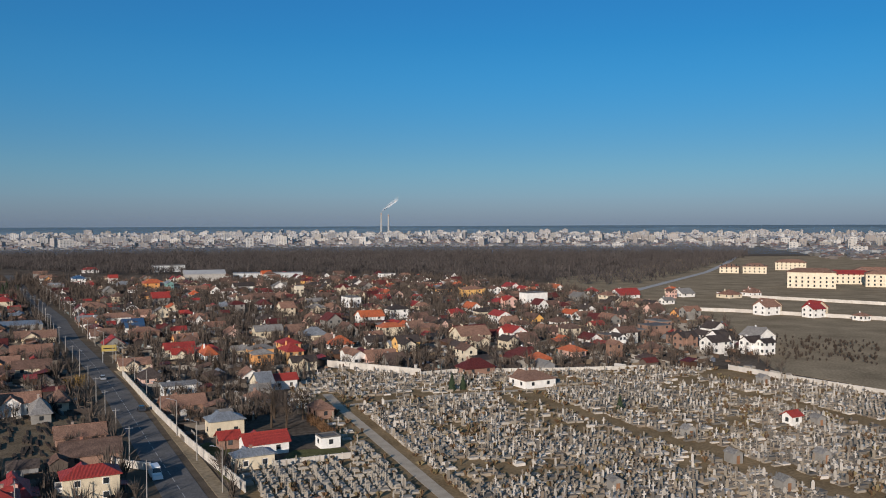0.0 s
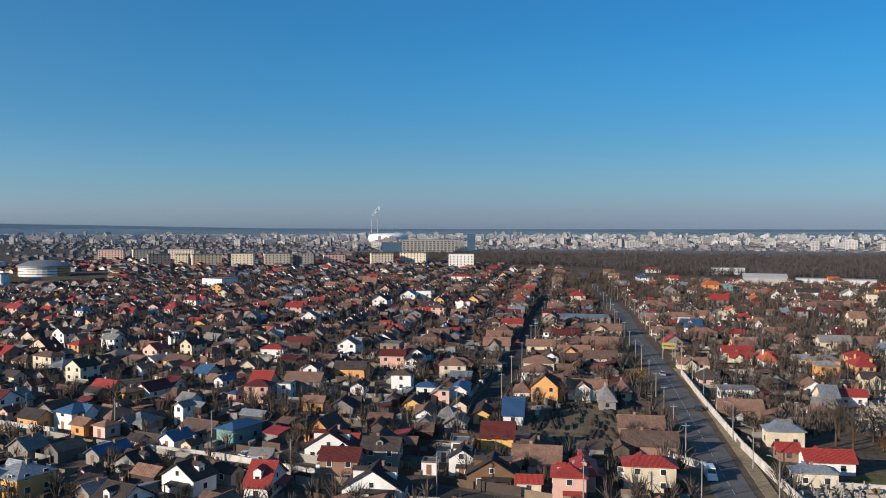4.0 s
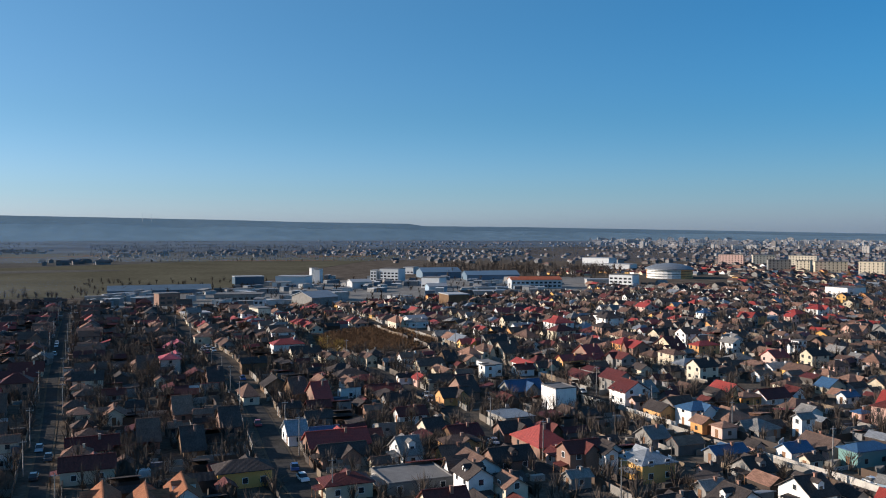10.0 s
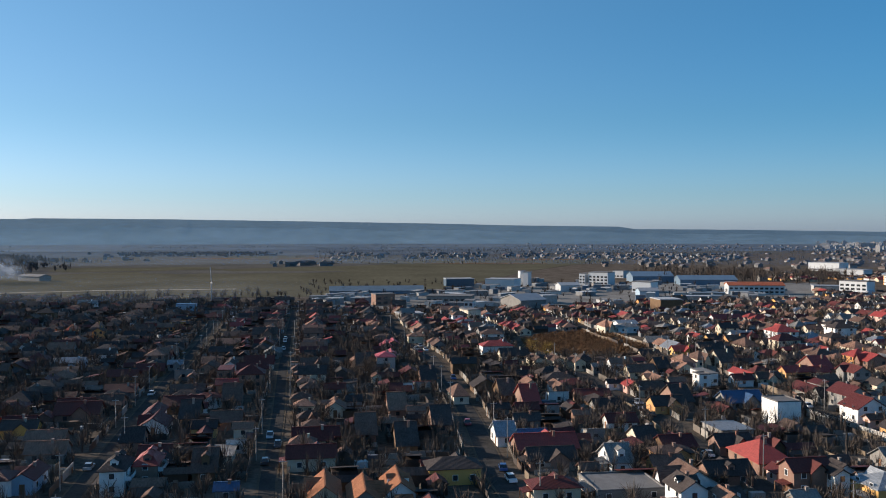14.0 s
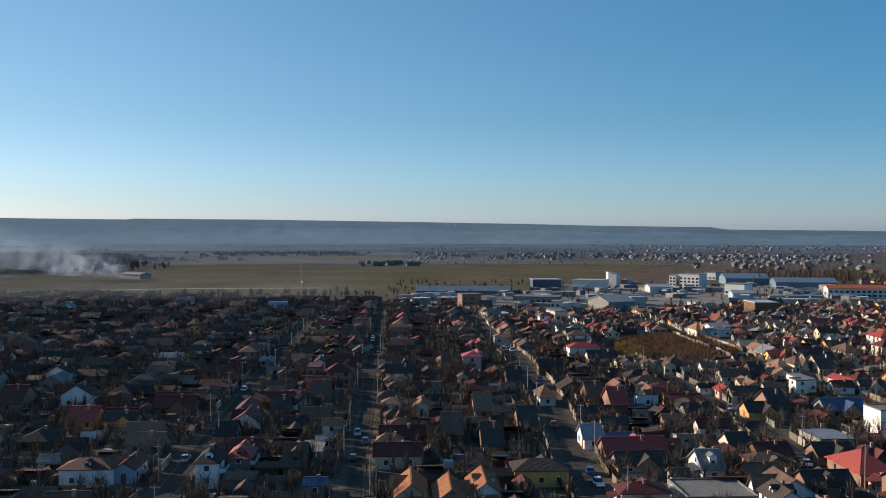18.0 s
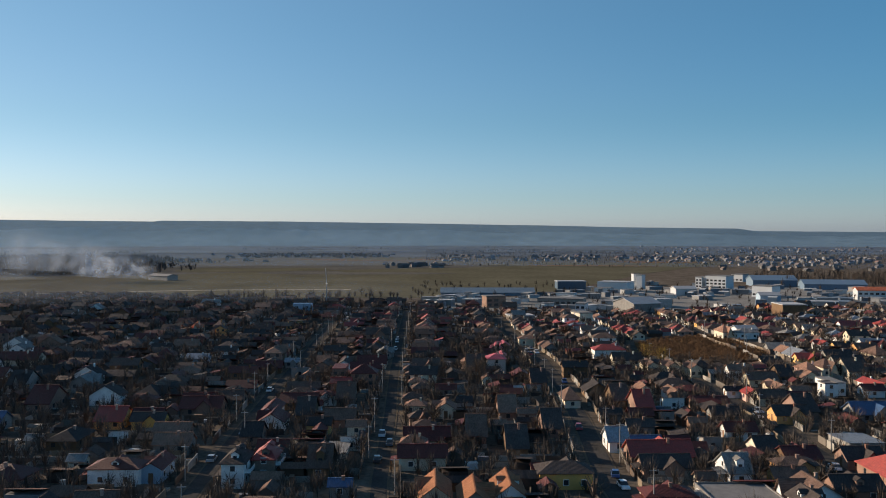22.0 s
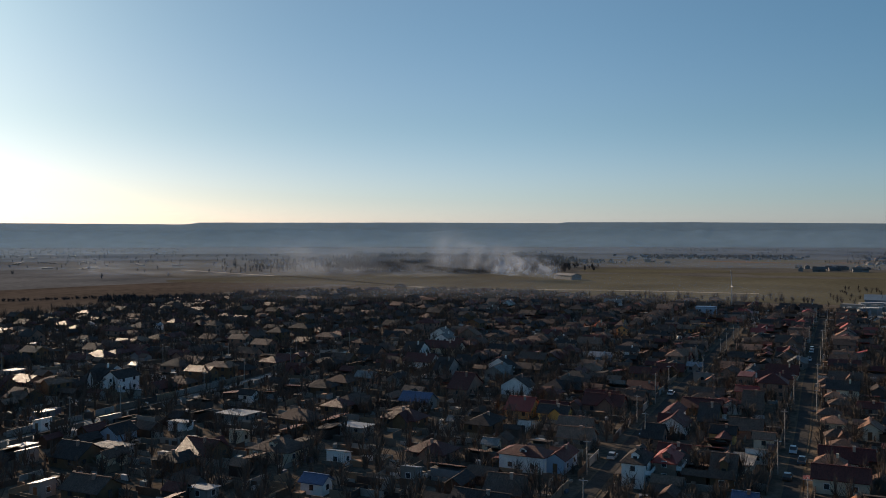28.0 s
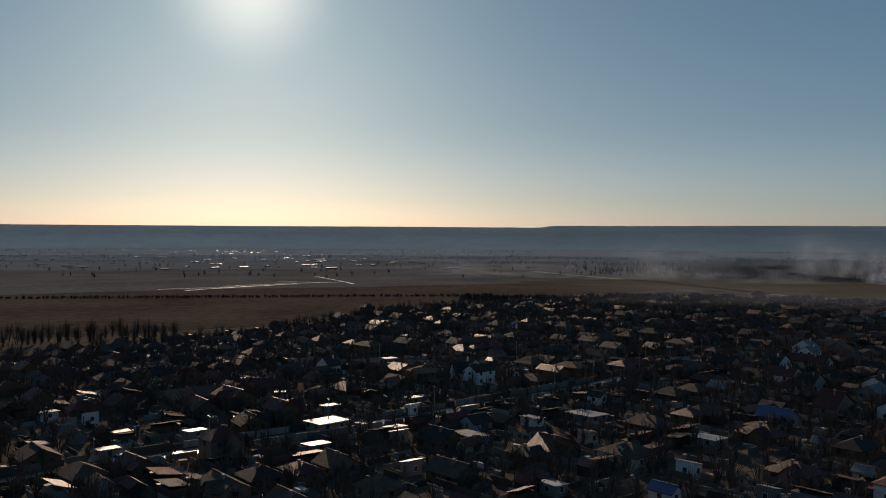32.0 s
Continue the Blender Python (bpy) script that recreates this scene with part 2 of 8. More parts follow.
# dulled greys: the contrast lost in haze is taken out of these walls
VILLAGE_WALL = material("village_plaster_hazed", [(0.17, 0.17, 0.17), (0.13, 0.125, 0.12), (0.28, 0.28, 0.275), (0.11, 0.105, 0.10), (0.16, 0.14, 0.13)], spread="island", amount=0.15)
FAR_ROOF = material("far_roofing", [(0.13, 0.095, 0.08), (0.16, 0.12, 0.105), (0.11, 0.10, 0.10), (0.18, 0.11, 0.09), (0.22, 0.21, 0.21), (0.12, 0.115, 0.12)], spread="island", amount=0.2, rough=0.8)
MIX_SHED = material("sheds_mixed", [(0.13, 0.115, 0.105), (0.08, 0.06, 0.05), (0.20, 0.19, 0.18), (0.11, 0.062, 0.042), (0.30, 0.30, 0.30), (0.15, 0.12, 0.10), (0.07, 0.055, 0.05), (0.16, 0.085, 0.055)], spread="island", amount=0.25, rough=0.6, dim=0.70, spec=0.12)
FENCE_MIX = material("fence_mixed", [(0.40, 0.37, 0.33), (0.16, 0.11, 0.08), (0.52, 0.48, 0.42), (0.26, 0.22, 0.18), (0.10, 0.08, 0.07), (0.34, 0.26, 0.18)], spread="island", amount=0.25, dim=0.58)
# city walls and windows muted: distance haze is put into both colours
BLOCK_MIX = material("blocks_mixed", [(0.60, 0.56, 0.51), (0.46, 0.42, 0.37), (0.66, 0.63, 0.59), (0.36, 0.32, 0.29), (0.50, 0.46, 0.43), (0.42, 0.40, 0.39)], spread="island", amount=0.12, scale=0.05, grain=0.3, dim=0.66)
BLOCK_WIN = material("block_windows", [(0.10, 0.11, 0.13), (0.18, 0.18, 0.19)], spread="island", rough=0.3)
TWIG = material("bare_twigs", [(0.060, 0.048, 0.040), (0.096, 0.078, 0.066)], amount=0.4, bump=0, spec=0.0)
TWIG_GOLD = material("willow_twigs", [(0.26, 0.165, 0.05)], amount=0.35, bump=0, spec=0.0)
BARK = material("bark", [(0.075, 0.055, 0.04)], amount=0.4, spec=0.0)
CONIFER = material("conifer_needles", [(0.022, 0.035, 0.018), (0.03, 0.045, 0.022)], amount=0.4)
# greyer than the near woods: the haze of distance is in this colour
FAR_TWIGS = material("far_bare_trees_hazed", [(0.085, 0.084, 0.084), (0.105, 0.100, 0.098)], spread="island", amount=0.3, scale=0.03, grain=0.4, spec=0.0, bump=0)
FOREST = material("bare_forest", [(0.072, 0.064, 0.062), (0.095, 0.083, 0.078), (0.058, 0.052, 0.052)], spread="island", amount=0.4, scale=0.03, grain=0.4, spec=0.0)
GARDEN_TUFT = material("dry_shrubs", [(0.125, 0.078, 0.045), (0.155, 0.125, 0.070), (0.085, 0.058, 0.040)], spread="island", amount=0.4, bump=0, spec=0.0)
STONE = material("tomb_stone", [(0.50, 0.44, 0.36), (0.66, 0.60, 0.51), (0.38, 0.33, 0.27)], amount=0.25, dim=0.55)
STONE_MIX = material("tomb_stones_mixed", [(0.50, 0.44, 0.36), (0.92, 0.85, 0.76), (0.32, 0.28, 0.23), (0.70, 0.64, 0.56), (0.22, 0.20, 0.175), (0.52, 0.44, 0.34), (0.38, 0.31, 0.24)], spread="island", amount=0.22, dim=0.56)

# ---------------------------------------------------------------- mesh helpers


class Geo:
    """Plain vertex and face lists with a few solids, placed by a turn about z and a shift."""

    def __init__(self):
        self.v, self.f = [], []
        self.place(0, 0, 0, 0)

    def place(self, x, y, z=0.0, deg=0.0):
        self.o = (x, y, z)
        self.c, self.s = math.cos(radians(deg)), math.sin(radians(deg))
        return self

    def raw(self, vs, fs):
        k = len(self.v)
        x0, y0, z0 = self.o
        c, s = self.c, self.s
        self.v += [(x0 + c * x - s * y, y0 + s * x + c * y, z0 + z) for x, y, z in vs]
        self.f += [tuple(k + i for i in q) for q in fs]
        return self

    def hexa(self, a):
        """Eight corners: four below, four above, both anticlockwise from above."""
        return self.raw(a, [(3, 2, 1, 0), (4, 5, 6, 7), (0, 1, 5, 4), (1, 2, 6, 5), (2, 3, 7, 6), (3, 0, 4, 7)])

    def box(self, x0, y0, z0, x1, y1, z1):
        return self.hexa([(x0, y0, z0), (x1, y0, z0), (x1, y1, z0), (x0, y1, z0), (x0, y0, z1), (x1, y0, z1), (x1, y1, z1), (x0, y1, z1)])

    def frustum(self, r0, r1, z0, z1, n=6, x=0.0, y=0.0):
        a = [2 * math.pi * i / n for i in range(n)]
        vs = [(x + r0 * math.cos(t), y + r0 * math.sin(t), z0) for t in a] + [(x + r1 * math.cos(t), y + r1 * math.sin(t), z1) for t in a]
        return self.raw(vs, [tuple(range(n - 1, -1, -1)), tuple(range(n, 2 * n))] + [(i, (i + 1) % n, n + (i + 1) % n, n + i) for i in range(n)])

    def gable_walls(self, w, l, h, rise):
        """Walls with gable triangles at both ends of y."""
        x, y = w / 2, l / 2
        return self.raw([(-x, -y, 0), (x, -y, 0), (x, y, 0), (-x, y, 0), (-x, -y, h), (x, -y, h), (x, y, h), (-x, y, h), (0, -y, h + rise), (0, y, h + rise)],
                        [(3, 2, 1, 0), (0, 1, 5, 8, 4), (2, 3, 7, 9, 6), (1, 2, 6, 5), (3, 0, 4, 7), (4, 8, 9, 7), (5, 6, 9, 8)])

    def gable_roof(self, w, l, h, rise, eave=0.45, t=0.16):
        """Two slabs that meet in a ridge along y."""
        y = l / 2 + eave
        drop = rise * eave / (w / 2)
        x = w / 2 + eave
        z0, z1 = h - drop + 0.03, h + rise + 0.03
        self.hexa([(-x, -y, z0), (0, -y, z1), (0, y, z1), (-x, y, z0), (-x, -y, z0 + t), (0, -y, z1 + t), (0, y, z1 + t), (-x, y, z0 + t)])
        return self.hexa([(0, -y, z1), (x, -y, z0), (x, y, z0), (0, y, z1), (0, -y, z1 + t), (x, -y, z0 + t), (x, y, z0 + t), (0, y, z1 + t)])

    def hip_roof(self, w, l, h, rise, eave=0.45, t=0.16):
        x, y = w / 2 + eave, l / 2 + eave
        k = max(0.0, y - x)
        z = h - 0.05
        r = rise + t
        vs = [(-x, -y, z), (x, -y, z), (x, y, z), (-x, y, z), (-x, -y, z + t), (x, -y, z + t), (x, y, z + t), (-x, y, z + t)]
        fs = [(3, 2, 1, 0), (0, 1, 5, 4), (1, 2, 6, 5), (2, 3, 7, 6), (3, 0, 4, 7)]
        if k > 0.1:
            vs += [(0, -k, h + r), (0, k, h + r)]
            fs += [(4, 5, 8), (6, 7, 9), (5, 6, 9, 8), (7, 4, 8, 9)]
        else:
            vs += [(0, 0, h + r)]
            fs += [(4, 5, 8), (5, 6, 8), (6, 7, 8), (7, 4, 8)]
        return self.raw(vs, fs)

    def shed_roof(self, w, l, h, rise, eave=0.3, t=0.12):
        x, y = w / 2 + eave, l / 2 + eave
        return self.hexa([(-x, -y, h + 0.02), (x, -y, h + rise), (x, y, h + rise), (-x, y, h + 0.02), (-x, -y, h + t), (x, -y, h + rise + t), (x, y, h + rise + t), (-x, y, h + t)])

    def mesh(self, name):
        me = bpy.data.meshes.new(name)
        me.from_pydata(self.v, [], self.f)
        me.materials.append(None)
        return me


MESHES = {}


def shared(key, build):
    """The mesh kept under this key, built at its first use."""
    if key not in MESHES:
        g = Geo()
        build(g)
        MESHES[key] = g.mesh(str(key[0]))
    return MESHES[key]


def part(name, data, mat, parent=None, label="", at=(0, 0, 0), deg=0.0):
    """One mesh object with its own material, under a thing or a part."""
    if isinstance(data, Geo):
        data = data.mesh(name)
    ob = new(name, data)
    ob.material_slots[0].link = "OBJECT"
    ob.material_slots[0].material = mat
    ob.location = at
    ob.rotation_euler = (0, 0, radians(deg))
    if parent is not None:
        ob.parent = parent
    if label:
        ob["label"] = label
    return ob


def thing(name, x, y, deg, label, category, group="", z=0.0):
    ob = new(name)
    ob.location = (x, y, z)
    ob.rotation_euler = (0, 0, radians(deg))
    ob.empty_display_size = 0.5
    return tagged(ob, label, category, group)


def stuff(name, g, mat, label, category):
    return tagged(part(name, g, mat), label, category, "", "stuff")


def polar(az, r):
    return r * math.sin(radians(az)), r * math.cos(radians(az))


def az_r(x, y):
    return math.degrees(math.atan2(x, y)), math.hypot(x, y)


def ease(table, a):
    """Straight steps between (angle, value) pairs sorted by angle."""
    if a <= table[0][0]:
        return table[0][1]
    for (a0, v0), (a1, v1) in zip(table, table[1:]):
        if a <= a1:
            return v0 + (v1 - v0) * (a - a0) / (a1 - a0)
    return table[-1][1]


def inside(poly, x, y):
    hit = False
    for (x0, y0), (x1, y1) in zip(poly, poly[1:] + poly[:1]):
        if (y0 > y) != (y1 > y) and x < (x1 - x0) * (y - y0) / (y1 - y0) + x0:
            hit = not hit
    return hit

# ---------------------------------------------------------------- ground, hills, fields, roads
YARD = material("depot_concrete", [(0.21, 0.20, 0.185)], amount=0.4, scale=0.05, grain=0.6, spec=0.0)
# darker copy of the green field, dimmed for the view against the sun
FIELD_BACKLIT = material("field_backlit_dim", [(0.095, 0.084, 0.060)], amount=0.4, scale=0.015, grain=0.15, spec=0.0)
GARDEN = material("garden_plot_earth", [(0.16, 0.125, 0.085)], amount=0.55, scale=0.25, grain=2.0, spec=0.0)
# far fallow tinted blue-grey: the haze over it is put into the colour
FIELD_FAR = material("far_plain_fallow_hazed", [(0.105, 0.120, 0.135)], amount=0.5, scale=0.004, grain=0.05, spec=0.0, bump=0)


def sheet(name, pts, z, mat, label, category="ground"):
    """A thin slab over a polygon in plan."""
    n = len(pts)
    g = Geo()
    g.raw([(x, y, z - 0.05) for x, y in pts] + [(x, y, z) for x, y in pts],
          [tuple(range(n, 2 * n))] + [(i, (i + 1) % n, n + (i + 1) % n, n + i) for i in range(n)])
    return tagged(part(name, g, mat), label, category, "", "structure")


def sector(a0, a1, inner, outer, step=3.0):
    """Outline of a piece of a ring: inner and outer radius as (angle, radius) tables."""
    k = max(2, int((a1 - a0) / step) + 1)
    angs = [a0 + (a1 - a0) * i / k for i in range(k + 1)]
    return [polar(a, ease(inner, a)) for a in reversed(angs)] + [polar(a, ease(outer, a)) for a in angs]


g = Geo()
rings = [0, 60, 140, 220, 320, 450, 650, 900, 1300, 1900, 2700, 3600, 4400, 4960]
N_AZ = 90
g.v = [(0, 0, 0)] + [(*polar(360 * i / N_AZ, r), 0) for r in rings[1:] for i in range(N_AZ)]
g.f = [(0, 1 + (i + 1) % N_AZ, 1 + i) for i in range(N_AZ)]
for k in range(len(rings) - 2):
    a, b = 1 + k * N_AZ, 1 + (k + 1) * N_AZ
    g.f += [(a + i, a + (i + 1) % N_AZ, b + (i + 1) % N_AZ, b + i) for i in range(N_AZ)]
tagged(part("ground", g, SOIL), "dark bare earth of yards and open land", "ground", "", "structure")

# the rim of hills and woods that closes the view all round: top as an angle over the level of the eye
HILL_TOP = [(-181, 0.72), (-165, 0.78), (-150, 0.82), (-139.6, 0.80), (-139.2, 0.92), (-125, 0.95), (-115.5, 0.90), (-115, 0.96), (-107, 0.93), (-97, 0.80), (-90, 0.68), (-85, 0.55), (-78, 0.45),
            (-77, 0.30), (-70, 0.22), (-62, 0.08), (-55, -0.05), (-48, -0.18), (-35, -0.24), (-10, -0.22), (0, -0.20), (14, -0.16), (27, -0.14), (60, -0.1), (100, 0.1), (179, 0.72)]
g = Geo()
N_H = 720
for i in range(N_H):
    a = -180 + 360 * i / N_H
    top = EYE_HEIGHT + 4780 * math.tan(radians(ease(HILL_TOP, a) + 0.012 * noise.noise((a * 0.9, 3, 0)) + 0.008 * noise.noise((a * 5.0, 8, 0))))
    wooded = min(0.93, max(0.45, 0.66 + 0.16 * noise.noise((a * 0.22, 1, 9)) + 0.08 * noise.noise((a * 1.3, 4, 9))))
    for r, k in ((4250, 0.0), (4420, 0.25), (4600, wooded), (4780, 1.0), (4900, 0.9)):
        g.v.append((*polar(a, r + 30 * noise.noise((a * 0.1, r * 0.01, 2))), -2 + (top + 2) * k * (1 + 0.15 * noise.noise((a * 0.15, k * 3, 5)) * (1 - k))))
for i in range(N_H):
    j = (i + 1) % N_H
    g.f += [(i * 5 + k, j * 5 + k, j * 5 + k + 1, i * 5 + k + 1) for k in range(2)]
crest = Geo()
crest.v = g.v
crest.f = [(i * 5 + k, (i + 1) % N_H * 5 + k, (i + 1) % N_H * 5 + k + 1, i * 5 + k + 1) for i in range(N_H) for k in (2, 3)]
# bluish base and blue emission put the distance haze into the slopes
HILL = material("far_wooded_hills_haze_glow", [(0.075, 0.100, 0.120)], amount=0.4, scale=0.0022, grain=0.012, bump=0, spec=0.0)
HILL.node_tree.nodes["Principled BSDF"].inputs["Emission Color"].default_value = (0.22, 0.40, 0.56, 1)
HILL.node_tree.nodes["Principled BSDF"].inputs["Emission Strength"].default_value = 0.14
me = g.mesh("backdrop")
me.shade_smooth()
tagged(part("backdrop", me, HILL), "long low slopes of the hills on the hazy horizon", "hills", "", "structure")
# the dark crest woods glow faintly blue as well, for the same haze
HILL_WOOD = material("far_hilltop_woods_haze_glow", [(0.045, 0.062, 0.075)], amount=0.4, scale=0.004, grain=0.03, bump=0, spec=0.0)
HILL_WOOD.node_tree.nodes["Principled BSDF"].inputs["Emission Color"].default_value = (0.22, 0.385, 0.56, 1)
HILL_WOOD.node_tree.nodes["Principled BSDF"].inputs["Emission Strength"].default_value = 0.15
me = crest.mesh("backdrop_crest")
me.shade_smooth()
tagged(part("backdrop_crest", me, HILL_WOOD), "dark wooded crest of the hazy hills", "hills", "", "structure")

sheet("ground_field_green", sector(-141, -78, [(-141, 1010), (-132, 920), (-120, 830), (-112, 700), (-95, 690), (-88, 800), (-78, 1640)], [(-141, 1030), (-132, 1150), (-115, 1150), (-95, 1350), (-88, 1550), (-78, 1700)]), 0.16, FIELD_GREEN, "flat green winter crop field behind the town")
sheet("ground_pasture", sector(-141, -117, [(-141, 1005), (-132, 915), (-120, 825), (-117, 780)], [(-141, 1035), (-132, 1155), (-117, 1155)]), 0.20, FIELD_BACKLIT, "olive field beside the smoking yard, darkened for its backlight")
sheet("ground_field_fallow", sector(-166, -68, [(-166, 2900), (-141, 1040), (-132, 1160), (-115, 1150), (-95, 1350), (-88, 1500), (-68, 2300)], [(-166, 2950), (-68, 3300)]), 0.14, FIELD_BROWN, "wide fallow grey-brown field")
fq = random.Random(77)
for i in range(26):
    a, r = fq.uniform(-133, -70), fq.uniform(1000, 3000)
    da, dr = fq.uniform(2, 6), r * fq.uniform(0.02, 0.07)
    lo = ease([(-133, 1000), (-112, 800), (-95, 850), (-88, 1000), (-70, 2300)], a - da)
    r = max(r, lo + dr, ease([(-133, 1000), (-112, 800), (-95, 850), (-88, 1000), (-70, 2300)], a + da) + dr)
    sheet(f"ground_strip_{i + 1}", [polar(a + da * math.cos(t * 0.5236) * fq.uniform(0.85, 1.1), r + dr * math.sin(t * 0.5236) * fq.uniform(0.7, 1.1)) for t in range(12)], 0.18 + 0.008 * i, fq.choice((FIELD_BROWN, FIELD_BROWN, FIELD_GREEN, REED)), "long narrow field strip on the plain")
sheet("ground_field_far", sector(-182, -64, [(-182, 1900), (-150, 1900), (-131, 1900), (-88, 2050), (-64, 2700)], [(-182, 4300), (-64, 4300)]), 0.55, FIELD_FAR, "winter plain far out below the hills, coloured haze-blue")
sheet("ground_field_south", sector(-182, -131, [(-182, 470), (-168, 470), (-158, 500), (-145, 700), (-131, 890)], [(-182, 800), (-150, 900), (-131, 1080)]), 0.145, FIELD_DARK, "dark brown ploughed field at the edge of town")
sheet("ground_field_flood", sector(-182, -128, [(-182, 600), (-150, 700), (-128, 900)], [(-182, 3600), (-150, 2700), (-128, 1400)]), 0.12, FIELD_SOUTH, "grey-brown fallow plain with wet strips")
sheet("ground_field_east", [(112, 287), (132, 256), (175, 180), (420, 300), (420, 800), (210, 640), (140, 420), (120, 340)], 0.10, GRASS_DRY, "rough dry grass field beside the cemetery wall")
sheet("ground_field_far_east", sector(7.5, 30, [(7.5, 660), (10, 540), (12, 460), (16, 430), (30, 400)], [(7.5, 790), (12, 900), (15, 1280), (30, 1500)]), 0.06, GRASS_DRY, "rough dry grass round the new apartment houses")
lot = random.Random(15)
for i in range(16):
    a, r = lot.uniform(-23, 10), lot.uniform(320, 760)
    sheet(f"ground_lot_{i + 1}", [polar(a + lot.uniform(0.7, 1.1) * math.degrees(24 / r) * math.cos(k * 0.7854), r + lot.uniform(0.7, 1.1) * 30 * math.sin(k * 0.7854)) for k in range(8)], 0.03 + 0.006 * i, GRASS_DRY if i % 3 else VERGE, "open lot of dry grass between the houses")
sheet("ground_depot_yard", sector(-98, -66, [(-98, 600), (-95, 575), (-87, 560), (-80, 592), (-74, 640), (-66, 690)], [(-98, 660), (-90, 720), (-84, 860), (-66, 940)]), 0.07, YARD, "worn pale concrete of the depot yards")
sheet("ground_reed_patch", [(-403, 40), (-425, 53), (-440, 78), (-420, 92), (-378, 94), (-355, 78), (-356, 55), (-366, 40)], 0.10, REED, "vacant lot with dry rust-brown reeds")
CEMETERY = [(-36, 150), (-38, 160), (-42.5, 173), (-35, 174.5), (-18.2, 181.5), (-24.5, 199), (-34, 221), (-40, 231), (-46, 257), (-40, 296), (-7, 280), (41, 289), (73, 295), (97, 292), (128, 247), (172, 182), (110, 110), (0, 120)]
LAWN = material("winter_lawn", [(0.105, 0.105, 0.050)], amount=0.45, scale=0.3, grain=2.0, spec=0.0)
sheet("ground_lawn_yard", [(-35, 175.6), (-19, 182.4), (-22, 190), (-33, 188)], 0.10, LAWN, "worn green lawn behind the yellow house")
sheet("ground_lawn_corner", [(-46, 179), (-56, 186), (-54, 195), (-47, 190)], 0.10, LAWN, "worn green lawn beside the panel fence")
sheet("ground_lawn_verge", [(-40.5, 163), (-43.5, 168), (-46, 172), (-44, 174), (-39, 165)], 0.11, LAWN, "strip of green grass inside the fence corner")
sheet("ground_cemetery", CEMETERY, 0.08, GRAVE_EARTH, "worn brown earth between the graves")


def ribbon(name, pts, width, z, mat, label, category="road", low=None):
    """A strip of even width along a line in plan, with its edges closed down to the ground."""
    g = Geo()
    L = []
    for i, (x, y) in enumerate(pts):
        x0, y0 = pts[max(0, i - 1)]
        x1, y1 = pts[min(len(pts) - 1, i + 1)]
        d = math.hypot(x1 - x0, y1 - y0)
        nx, ny = -(y1 - y0) / d * width / 2, (x1 - x0) / d * width / 2
        b = z - 0.25 if low is None else low
        L += [(x + nx, y + ny, b), (x + nx, y + ny, z), (x - nx, y - ny, z), (x - nx, y - ny, b)]
    f = []
    for i in range(len(pts) - 1):
        k = 4 * i
        f += [(k + j, k + j + 1, k + j + 5, k + j + 4) for j in range(3)]
    f += [(0, 1, 2, 3), tuple(len(L) - 4 + j for j in (3, 2, 1, 0))]
    g.raw(L, f)
    return tagged(part(name, g, mat), label, category, "", "structure")


ROAD_A = [(-9.5, 84), (-47.2, 155.5), (-75.5, 211.3), (-99, 257.4), (-128.5, 311.7), (-160, 368), (-200, 446), (-270, 566), (-420, 830)]
STREET_S = [(-120, 175), (-158, 257), (-200, 340), (-241, 422), (-300, 540)]
STREET_B = [(-60, 133), (-113, 126), (-168, 117), (-204, 111), (-240, 105), (-265, 101), (-360, 90), (-480, 75)]
STREET_D = [(-110, 72), (-180, 63), (-199, 62), (-237, 60), (-300, 51), (-365, 42)]
STREET_C = [(-95, 16), (-161, 15), (-178, 12.5), (-225, 10), (-263, 7), (-283, 5.5), (-348, -2), (-384, -10), (-520, -30)]
STREET_E = [(-90, -20), (-173, -34), (-240, -44), (-307, -55), (-420, -72), (-560, -92)]
STREET_F = [(-80, -54), (-157, -68), (-220, -79), (-279, -89), (-330, -97), (-480, -122)]
STREET_G = [(20, -188), (-32, -196), (-63, -199), (-120, -203), (-200, -215), (-300, -240)]
STREET_H = [polar(-156, 345), polar(-150, 345), polar(-145, 348), polar(-138, 357), polar(-130, 366)]
HIGHWAY = [(112, 575), (124, 596), (146, 641), (207, 756), (266, 867), (338, 1031), (390, 1160), (440, 1290)]
STREETS = [(ROAD_A, 11.0), (STREET_S, 6.0), (STREET_B, 6.5), (STREET_D, 4.8), (STREET_C, 6.5), (STREET_E, 4.4), (STREET_F, 4.6), (STREET_G, 5.5), (STREET_H, 4.5)]
ribbon("verge_main_road", ROAD_A, 16.0, 0.10, VERGE, "bare trodden verge along the main road", "verge")
ribbon("pavement_main", [(-3.6, 87.6), (-41.4, 158.7), (-69.7, 214.5), (-93.2, 260.5), (-110, 290)], 2.6, 0.2, GRASS_DRY, "trodden path of pale earth and dry grass beside the panel fence", "pavement")
ribbon("road_main", ROAD_A, 7.4, 0.16, ASPHALT, "grey two-lane asphalt road through the suburb")
for nm, line, w in (("road_side", STREET_S, 6.0), ("road_wall_street", STREET_B, 6.5), ("road_middle", STREET_D, 4.6), ("road_long", STREET_C, 4.8), ("road_poles", STREET_E, 3.1), ("road_south", STREET_F, 3.3), ("road_glinting", STREET_G, 5.5), ("road_low_sun", STREET_H, 4.5)):
    ribbon("verge_" + nm[5:], line, w + 1.0, 0.09, VERGE, "earth verge along a narrow street", "verge")
    ribbon(nm, line, w, 0.14, WET_LANE if line in (STREET_G, STREET_H) else LANE, "narrow patched asphalt street between house fronts")
ribbon("road_highway", HIGHWAY, 6, 0.2, CONCRETE, "pale country road towards the woods")
